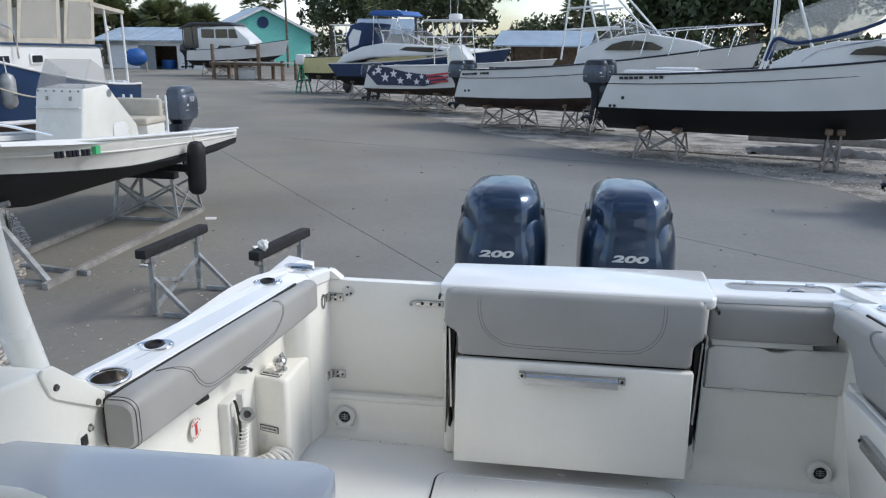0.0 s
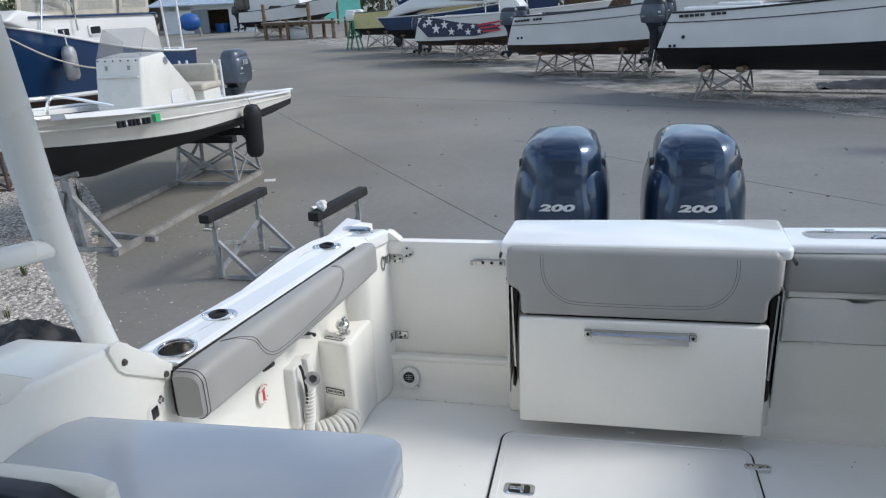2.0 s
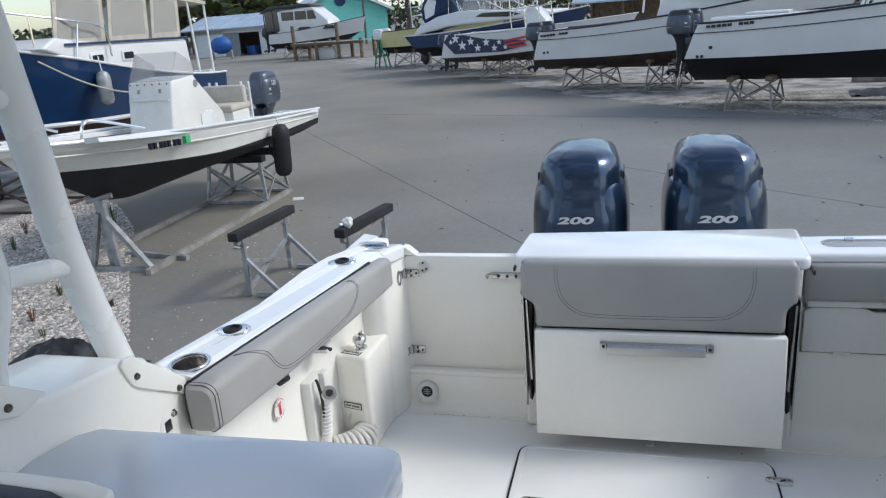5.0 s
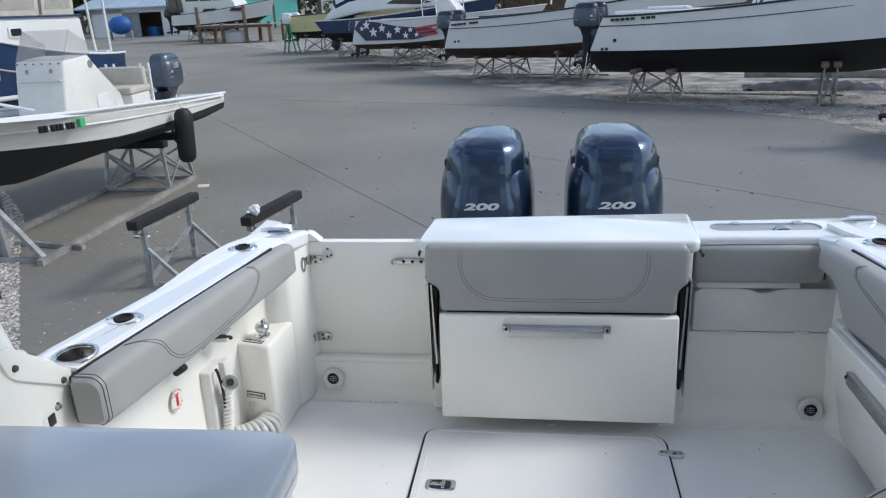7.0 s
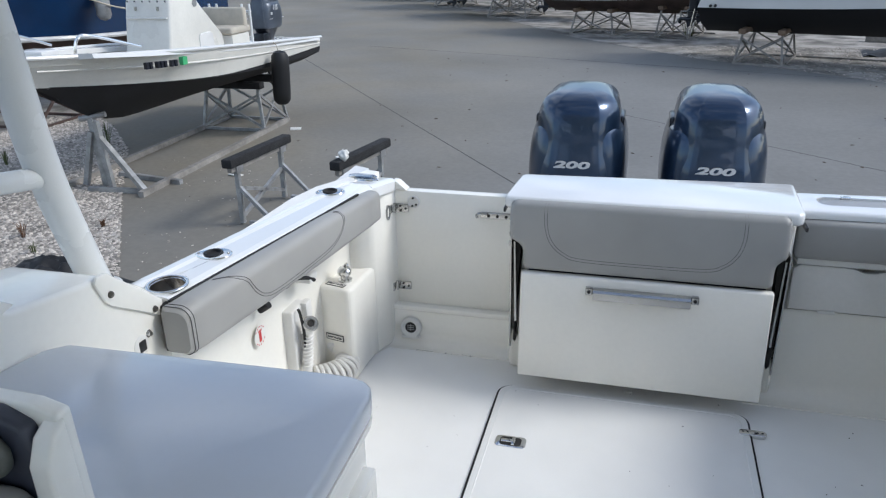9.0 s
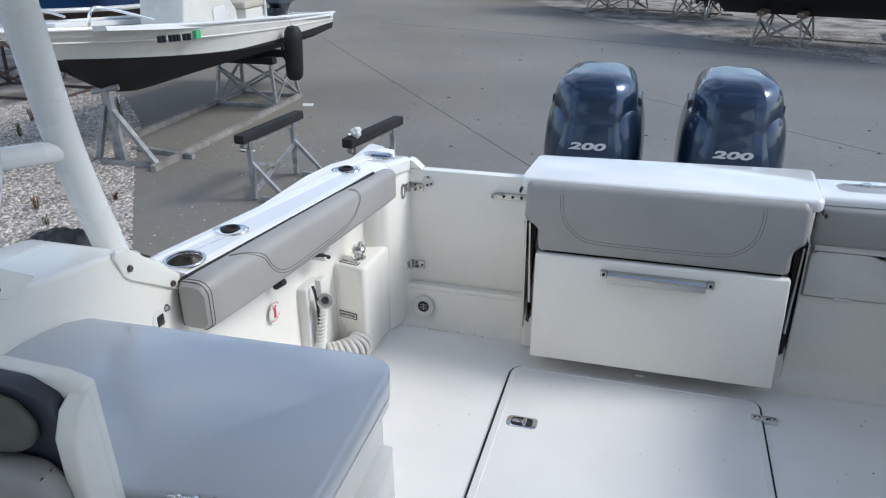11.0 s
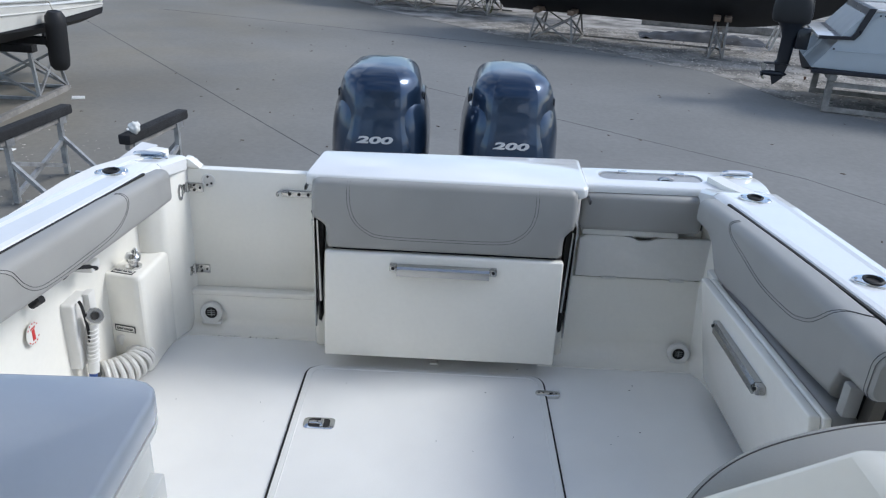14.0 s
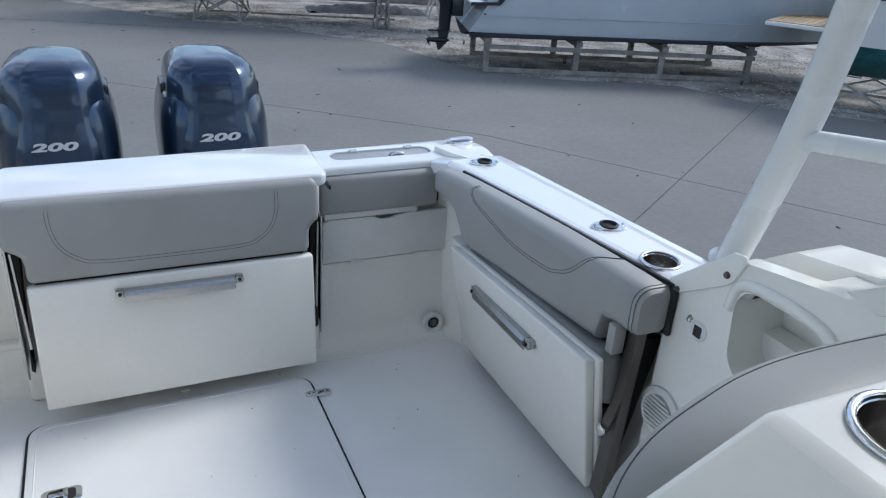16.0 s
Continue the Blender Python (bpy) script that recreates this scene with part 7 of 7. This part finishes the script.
barn = building("barn", -51.0, 82.0, -8, "long low white barn with a metal roof and open bays")
L_ = 12.6
for x0, x1 in ((0.0, 4.2), (9.2, L_)):
    add(barn, "wall", bx(B(), x0, x1, 0, 0.15, 0, 3.0), siding_w)
add(barn, "wall", bx(B(), 0, L_, 8, 8.15, 0, 3.2), brown_wood)
add(barn, "wall", bx(B(), 0, 0.15, 0, 8, 0, 3.2), siding_w)
add(barn, "lintel", bx(B(), 0, L_, 0.0, 0.14, 2.55, 3.05), siding_w)
add(barn, "sliding_door", bx(B(), 4.2, 5.3, -0.08, -0.02, 0, 2.6), door_grey)
add(barn, "sliding_door", bx(B(), 5.35, 6.4, -0.08, -0.02, 0, 2.6), door_grey)
add(barn, "roof", prism(B(), [(-0.9, 3.05), (4.2, 4.5), (9.0, 3.3), (9.0, 3.42), (4.2, 4.64), (-0.9, 3.18)], "x", -1.5, L_ + 0.6), roof_m)
for k in range(14):
    add(barn, "roof_seam", bar(B(), (k * 1.05 - 1, -0.9, 3.21), (k * 1.05 - 1, 4.2, 4.67), 0.05), roof_m)
for k, (x, y, z, c) in enumerate(((7.0, 1.5, 1.0, tarp_b), (8.6, 2.2, 1.3, galv), (10.2, 1.8, 0.9, brown_wood), (8.9, 3.0, 1.2, hull_w), (7.9, 3.6, 1.0, green_m))):
    t = building("stored_crate", 0, 0, 0, "stored crate in the shade of the barn")
    tagged(t, category="crate", group="stored goods")
    t.matrix_world = barn.matrix_world @ pose(x, y, 0)
    add(t, "crate", bx(B(), -0.6, 0.6, -0.5, 0.5, 0, z, 0.05), c)

house = building("house", -44.1, 95.3, 35, "teal clapboard house with a gable, round window and metal roof")
add(house, "wall", prism(B(), [(0, 0), (0, 4.3), (6.5, 7.3), (13.0, 4.3), (13.0, 0)], "y", 0, 9), siding_t)
for k in range(15):
    z = 0.4 + k * 0.42
    w = 0 if z < 4 else (z - 3.94) / 3.0 * 6.5
    add(house, "clapboard", bx(B(), w + 0.05, 13 - w - 0.05, -0.04, -0.005, z, z + 0.36), siding_t)
rf = add(house, "roof", prism(B(), [(-0.9, 3.95), (6.5, 7.38), (13.9, 3.95), (13.9, 4.15), (6.5, 7.63), (-0.9, 4.15)], "y", -0.6, 9.6), roof_m)
add(house, "bargeboard", prism(B(), [(-0.9, 3.8), (6.5, 7.25), (13.9, 3.8), (13.9, 4.1), (6.5, 7.55), (-0.9, 4.1)], "y", -0.68, -0.6), siding_w)
add(house, "round_window", lathe(B(), [(0.75, 0.0), (0.75, 0.08), (0.62, 0.1), (0.0, 0.1)], pose(6.5, -0.05, 5.6, 90, 0, 0), 24), canvas_n)
add(house, "side_roof", prism(B(), [(-6.0, 3.6), (-0.6, 3.6), (-0.6, 4.6), (-3.0, 4.9)], "y", 1, 9), roof_m)
add(house, "side_wall", bx(B(), -6.0, -0.4, 1.2, 8.8, 0, 3.6), siding_w)

shed = building("shed", -4.5, 64.0, -8, "open timber shed with a pale metal roof")
add(shed, "roof", prism(B(), [(-0.6, 2.9), (2.6, 4.1), (5.8, 2.9), (5.8, 3.02), (2.6, 4.22), (-0.6, 3.02)], "x", -0.5, 7.5), roof_m)
for x in (0.0, 3.5, 7.0):
    for y in (0.0, 5.2):
        add(shed, "post", bx(B(), x - 0.1, x + 0.1, y - 0.1, y + 0.1, 0, 2.95), brown_wood)
add(shed, "rear_wall", bx(B(), 0, 7, 5.3, 5.4, 0, 2.9), brown_wood)
house2 = building("roof_shed", -27.5, 105.0, 0, "low house with a blue-grey metal roof behind the boats")
add(house2, "wall", bx(B(), 0, 8, 0, 6, 0, 4.2), siding_w)
add(house2, "roof", prism(B(), [(-0.5, 4.1), (3.0, 6.2), (6.5, 4.1), (6.5, 4.25), (3.0, 6.4), (-0.5, 4.25)], "x", -0.5, 8.5), roof_m)

dock = building("timber_dock", -28.5, 61.0, -10, "weathered timber dock frame with tall posts")
tagged(dock, category="dock")
for x in (0.0, 2.2, 4.4, 6.6):
    for y in (0.0, 2.2):
        add(dock, "post", lathe(B(), [(0.16, 0), (0.15, 2.9 if y == 0 and x in (0.0, 4.4) else 1.6), (0.0, 2.9 if y == 0 and x in (0.0, 4.4) else 1.6)], Matrix.Translation((x, y, 0)), 10), brown_wood)
for k in range(22):
    add(dock, "plank", bx(B(), -0.2 + k * 0.32, 0.08 + k * 0.32, -0.3, 2.5, 1.38, 1.44), grey_wood)
add(dock, "beam", bx(B(), -0.3, 6.9, -0.12, 0.02, 1.18, 1.38), brown_wood)
wb = placed("wheelhouse_boat", -33.5, 66.0, HD + 8, "white wheelhouse boat with dark canopy and twin dark outboards", "boat", "boats on stands")
hull(wb, Matrix.Translation((0, 1.4, 0)), 10.0, 2.8, dict(s0=2.3, s1=3.3, c0=1.4, c1=2.0, k0=0.9, transom=0.2), hull_w, bottom_k, hull_w, stripe)
add(wb, "wheelhouse", prism(B(), [(1.2, 2.3), (1.4, 4.3), (5.0, 4.45), (6.6, 3.2), (6.8, 2.3)], "y", 0.35, 2.45, 0.08), hull_w)
for xa, xb in ((1.7, 3.0), (3.2, 4.4), (4.55, 5.5)):
    add(wb, "wheelhouse_window", prism(B(), [(xa, 3.4), (xa, 4.15), (xb - (0.3 if xb > 5 else 0), 4.15), (xb, 3.4)], "y", 0.30, 0.36), tinted)
for xa in (3.4, 6.2):
    add(wb, "hull_window", prism(B(), [(xa, 2.45), (xa + 0.3, 2.75), (xa + 1.5, 2.72), (xa + 1.3, 2.45)], "y", 0.06, 0.12), tinted)
add(wb, "canopy", prism(B(), [(-0.8, 4.15), (0.5, 4.75), (4.6, 4.75), (5.2, 4.5), (1.0, 4.45)], "y", 0.2, 2.6, 0.04), plastic_k)
pipes(wb, "canopy_pole", [[(-0.3, 0.3, 2.4), (-0.3, 0.3, 4.3)], [(0.8, 0.3, 2.4), (0.7, 0.3, 4.4)]], 0.05, plastic_k)
add(wb, "side_screen", bx(B(), -0.2, 1.3, 0.3, 0.34, 2.5, 4.3), tinted)
for dy in (0.8, 1.8):
    outboard("outboard_engine", wb.matrix_world @ pose(-0.5, dy, 2.1, 0, 0, 90), "dark outboard engine on a wheelhouse boat", "engines of parked boats", "", cowl_dk, cowl_dk, 1.25, 0, False)
stand(wb.matrix_world @ pose(2.5, 1.2, 0), 2.0, 2.0, 1.1, "grey trestle under the wheelhouse boat", "boat trestles", grey_wood, "wood")
t = placed("cool_box", -25.7, 61.5, 5, "large white cool box on the concrete", "cool box")
add(t, "box", bx(B(), -0.75, 0.75, -0.4, 0.4, 0, 0.85, 0.06, 3), hull_w)
add(t, "lid", bx(B(), -0.78, 0.78, -0.43, 0.43, 0.85, 0.98, 0.05, 3), hull_w)
t = placed("covered_dinghy", -43.0, 74.0, 20, "small boat wrapped in a bright blue tarpaulin", "boat")
bm = B()
bmesh.ops.create_icosphere(bm, subdivisions=3, radius=1.0)
for v in bm.verts:
    v.co = Vector((v.co.x * 1.15, v.co.y * 0.7, 1.45 + v.co.z * 0.9)) * (1 + 0.06 * noise.noise(v.co * 3))
add(t, "tarpaulin", bm, tarp_b, angle=180)
for x in (-1, 1):
    add(t, "prop", bx(B(), x - 0.05, x + 0.05, -0.4, 0.4, 0, 0.9), grey_wood)
t = placed("step_ladder", -15.6, 46.0, -10, "green folding step ladder on the concrete", "ladder")
for s in (-1, 1):
    for yy in (-0.28, 0.28):
        add(t, "rail", bar(B(), (s * 0.42, yy, 0), (s * 0.06, yy * 0.7, 1.75), 0.07), green_m)
for k in range(4):
    add(t, "tread", bx(B(), -0.40 + 0.08 * k, -0.28 + 0.08 * k, -0.26, 0.26, 0.3 + 0.36 * k, 0.34 + 0.36 * k), green_m)
for x, y, h in ((-11.5, 88.0, 13.0), (-33.0, 92.0, 12.0), (4.0, 100.0, 9.0)):
    t = placed("utility_pole", x, y, 0, "timber utility pole with a crossarm", "utility pole", "utility poles")
    add(t, "pole", lathe(B(), [(0.16, 0), (0.11, h), (0, h)], Matrix.Identity(4), 10), bark)
    add(t, "crossarm", bx(B(), -1.1, 1.1, -0.06, 0.06, h - 0.9, h - 0.75), bark)
    add(t, "transformer", lathe(B(), [(0.25, 0), (0.25, 0.8), (0, 0.85)], Matrix.Translation((0.3, -0.3, h - 2.2)), 12), galv)
t = placed("black_bag", -5.45, 5.55, -12, "crumpled black rubbish bags lying on the pale gravel", "bag")
bm = B()
bmesh.ops.create_grid(bm, x_segments=40, y_segments=16, size=1.0)
for v in bm.verts:
    e = max(0.0, 1 - v.co.x ** 2) * max(0.0, 1 - v.co.y ** 2)
    v.co = Vector((v.co.x * 0.68, v.co.y * 0.36, 0.012 + (0.20 - 0.12 * v.co.x) * e ** 0.6 + e * 0.14 * noise.noise(v.co * 4) + e * 0.05 * noise.noise(v.co * 11)))
add(t, "sheet", bm, rubber, angle=180)
# clutter on the starboard gravel
t = placed("black_tarpaulin", 7.8, 23.5, -10, "heap of black tarpaulin on the gravel", "tarpaulin")
bm = B()
bmesh.ops.create_grid(bm, x_segments=24, y_segments=10, size=1.0)
for v in bm.verts:
    v.co = Vector((v.co.x * 1.9, v.co.y * 0.7, max(0.01, 0.22 * (1 - v.co.x ** 2) * (1 - v.co.y ** 2) + 0.12 * noise.noise(v.co * 5))))
add(t, "sheet", bm, rubber)
for x, y in ((9.6, 22.3), (10.4, 22.0), (11.0, 21.7)):
    t = placed("plastic_trestle", x, y, -15, "white plastic saw-horse on the gravel", "saw-horse", "saw-horses")
    for s in (-1, 1):
        for yy in (-0.35, 0.35):
            add(t, "leg", bar(B(), (s * 0.22, yy, 0), (s * 0.05, yy, 0.7), 0.06), hull_w)
    add(t, "top", bx(B(), -0.07, 0.07, -0.5, 0.5, 0.68, 0.78), hull_w)
t = placed("kerb_log", 10.5, 25.5, -18, "long grey timber edging log on the gravel", "timber")
add(t, "log", bx(B(), -4, 9, -0.12, 0.12, 0, 0.25, 0.02), grey_wood)


# ---- plants ----
def weed(x, y, h, seed):
    rnd = random.Random(seed)
    t = placed("weed", x, y, rnd.uniform(0, 360), "small green and straw weed in the gravel", "weed", "weeds")
    bm = B()
    for k in range(26):
        a, r = rnd.uniform(0, 6.28), rnd.uniform(0.2, 1.0) * h
        d = Vector((math.cos(a), math.sin(a), 0))
        w = Vector((-d.y, d.x, 0)) * 0.003
        p0, p1, p2 = d * 0.02, d * r * 0.3 + Vector((0, 0, h * rnd.uniform(0.4, 0.7))), d * r * 0.7 + Vector((0, 0, h * rnd.uniform(0.5, 1.0)))
        vs = [bm.verts.new(q) for q in (p0 - w, p0 + w, p1 + w * 1.5, p1 - w * 1.5)]
        bm.faces.new(vs)
        bm.faces.new((vs[3], vs[2], bm.verts.new(p2)))
    add(t, "foliage", bm, weed_m if seed % 3 else dead_m)


for k, (x, y, h) in enumerate(((-6.9, 6.6, 0.22), (-6.4, 6.2, 0.16), (-7.2, 7.4, 0.2), (-6.2, 7.1, 0.12), (-8.4, 9.9, 0.4), (-8.8, 10.6, 0.5), (-5.9, 5.6, 0.14), (-7.6, 8.2, 0.15), (-9.6, 9.2, 0.3), (-10.2, 10.1, 0.35), (1.3, 27.3, 0.9), (1.5, 27.6, 0.7), (9.7, 14.9, 0.3), (10.2, 15.1, 0.25), (12.6, 12.3, 0.2), (8.4, 17.6, 0.12))):
    weed(x, y, h, k)


def tree(x, y, h, r, seed, dense=2600, material=None, bare=0.0):
    rnd = random.Random(seed)
    t = placed("tree", x, y, 0, "broad dark green tree behind the yard", "tree", "trees behind the yard")
    bm = B()
    tube(bm, smooth_line([(0, 0, -0.1), (0.1, 0, h * 0.2), (-0.1, 0.1, h * 0.45), (0.1, 0, h * 0.7)], 4), [0.4 - 0.02 * k for k in range(13)], 8)
    limbs = []
    for k in range(9):
        a, z0 = rnd.uniform(0, 6.28), h * rnd.uniform(0.3, 0.6)
        e = Vector((math.cos(a) * r * rnd.uniform(0.5, 0.9), math.sin(a) * r * rnd.uniform(0.5, 0.9), h * rnd.uniform(0.55, 0.95)))
        tube(bm, [(0, 0, z0), (e.x * 0.5, e.y * 0.5, lerp(z0, e.z, 0.6)), e], [0.16, 0.1, 0.03], 6)
        limbs.append(e)
    add(t, "trunk", bm, bark)
    clumps = [(e, r * rnd.uniform(0.28, 0.5)) for e in limbs] + [(Vector((rnd.gauss(0, r * 0.45), rnd.gauss(0, r * 0.45), h * rnd.uniform(0.5, 0.98))), r * rnd.uniform(0.2, 0.4)) for k in range(16)]
    vs, fs = [], []
    for k in range(dense):
        c, cr_ = clumps[k % len(clumps)]
        d = Vector((rnd.gauss(0, 1), rnd.gauss(0, 1), rnd.gauss(0, 0.8))).normalized() * cr_ * rnd.uniform(0.55, 1.05)
        p = c + d
        u = Vector((rnd.gauss(0, 1), rnd.gauss(0, 1), rnd.gauss(0, 1))).normalized()
        w = u.cross(Vector((rnd.gauss(0, 1), rnd.gauss(0, 1), rnd.gauss(0, 1)))).normalized()
        s = rnd.uniform(0.2, 0.48)
        n0 = len(vs)
        vs += [p - u * s, p + w * s * 0.5, p + u * s, p - w * s * 0.5]
        fs.append((n0, n0 + 1, n0 + 2, n0 + 3))
    me = bpy.data.meshes.new("crown")
    me.from_pydata(vs, [], fs)
    me.materials.append(material or leaf_m)
    ob = new("crown", me)
    ob.parent = t


def palm(x, y, h, seed, fronds=34, size=1.7, material=None):
    rnd = random.Random(seed)
    t = placed("palm_tree", x, y, 0, "cabbage palm with a dense round head of fronds", "palm tree", "palms behind the yard")
    bm = B()
    tube(bm, [(0, 0, -0.1), (0.1, 0, h * 0.5), (0.0, 0, h)], [0.24, 0.19, 0.17], 8)
    add(t, "trunk", bm, bark)
    vs, fs = [], []
    for k in range(fronds):
        a, el = rnd.uniform(0, 6.28), rnd.uniform(-0.9, 1.3)
        d = Vector((math.cos(a) * math.cos(el), math.sin(a) * math.cos(el), math.sin(el)))
        L2 = size * rnd.uniform(0.7, 1.1)
        c = Vector((0, 0, h)) + d * L2 * 0.55
        side = d.cross(Vector((0, 0, 1))).normalized()
        upv = side.cross(d)
        for j in range(11):
            b = (j - 5) / 5 * 1.45
            e = c + (d * math.cos(b) + side * math.sin(b)) * L2 * 0.6 + Vector((0, 0, -0.35 * abs(b) * L2 * 0.4))
            w = (side * math.cos(b) - d * math.sin(b)) * 0.07 + upv * 0.03
            n0 = len(vs)
            vs += [c - w * 0.3, c + w * 0.3, lerp(c, e, 0.6) + w, e, lerp(c, e, 0.6) - w]
            fs.append((n0, n0 + 1, n0 + 2, n0 + 3, n0 + 4))
    me = bpy.data.meshes.new("crown")
    me.from_pydata(vs, [], fs)
    me.materials.append(material or palm_m)
    ob = new("crown", me)
    ob.parent = t


rnd = random.Random(21)
for k in range(26):
    palm(-67 + k * 0.8 + rnd.uniform(-0.6, 0.6), 99 + rnd.uniform(-5, 6), rnd.uniform(3.6, 7.4), 100 + k, 95, 2.3)
for x, y, h in ((-45.5, 112, 8.2), (-43.0, 113, 9.0), (-24.5, 112, 10.0), (-25.8, 110, 8.2), (2.2, 92.0, 7.2), (3.0, 94, 6.6)):
    palm(x, y, h, int(x * 7 + 999), 40, 2.0)
palm(-17.5, 96, 9.0, 77, 26, 1.2, dead_m)
for k, (x, y, h, r) in enumerate(((-35, 118, 12, 5.5), (-29, 120, 13, 5), (-15.5, 92, 11.5, 5.0), (-10.5, 90, 11.5, 5.4), (-2, 118, 6.3, 5), (6, 122, 6.5, 6), (12, 76, 9.5, 5.0), (18, 74, 11, 5.8), (24, 72, 12, 6), (31, 66, 13, 6.5), (38, 60, 13, 7), (46, 52, 13, 7), (16, 90, 9, 6), (-70, 100, 11, 7), (52, 40, 12, 7))):
    tree(x, y, h, r, 300 + k, 3600 if y > 80 else 5600)
rnd = random.Random(5)
vs, fs = [], []
for k in range(9000):
    x = rnd.uniform(-110, 110)
    y = 135 + rnd.uniform(-4, 10) - abs(x) * 0.2
    top = 4.7 + 1.3 * noise.noise(Vector((x * 0.12, 0, 3))) + 0.9 * noise.noise(Vector((x * 0.5, 1, 3)))
    p = Vector((x, y, G + top * rnd.random() ** 0.6))
    u = Vector((rnd.gauss(0, 1), rnd.gauss(0, 1), rnd.gauss(0, 1))).normalized()
    w = u.cross(Vector((rnd.gauss(0, 1), rnd.gauss(0, 1), rnd.gauss(0, 1)))).normalized()
    s = rnd.uniform(0.35, 0.8)
    n0 = len(vs)
    vs += [p - u * s, p + w * s * 0.6, p + u * s, p - w * s * 0.6]
    fs.append((n0, n0 + 1, n0 + 2, n0 + 3))
me = bpy.data.meshes.new("far_woods")
me.from_pydata(vs, [], fs)
me.materials.append(leaf_m)
tagged(new("far_woods", me), "distant line of dark green woods", "woods", kind="stuff")
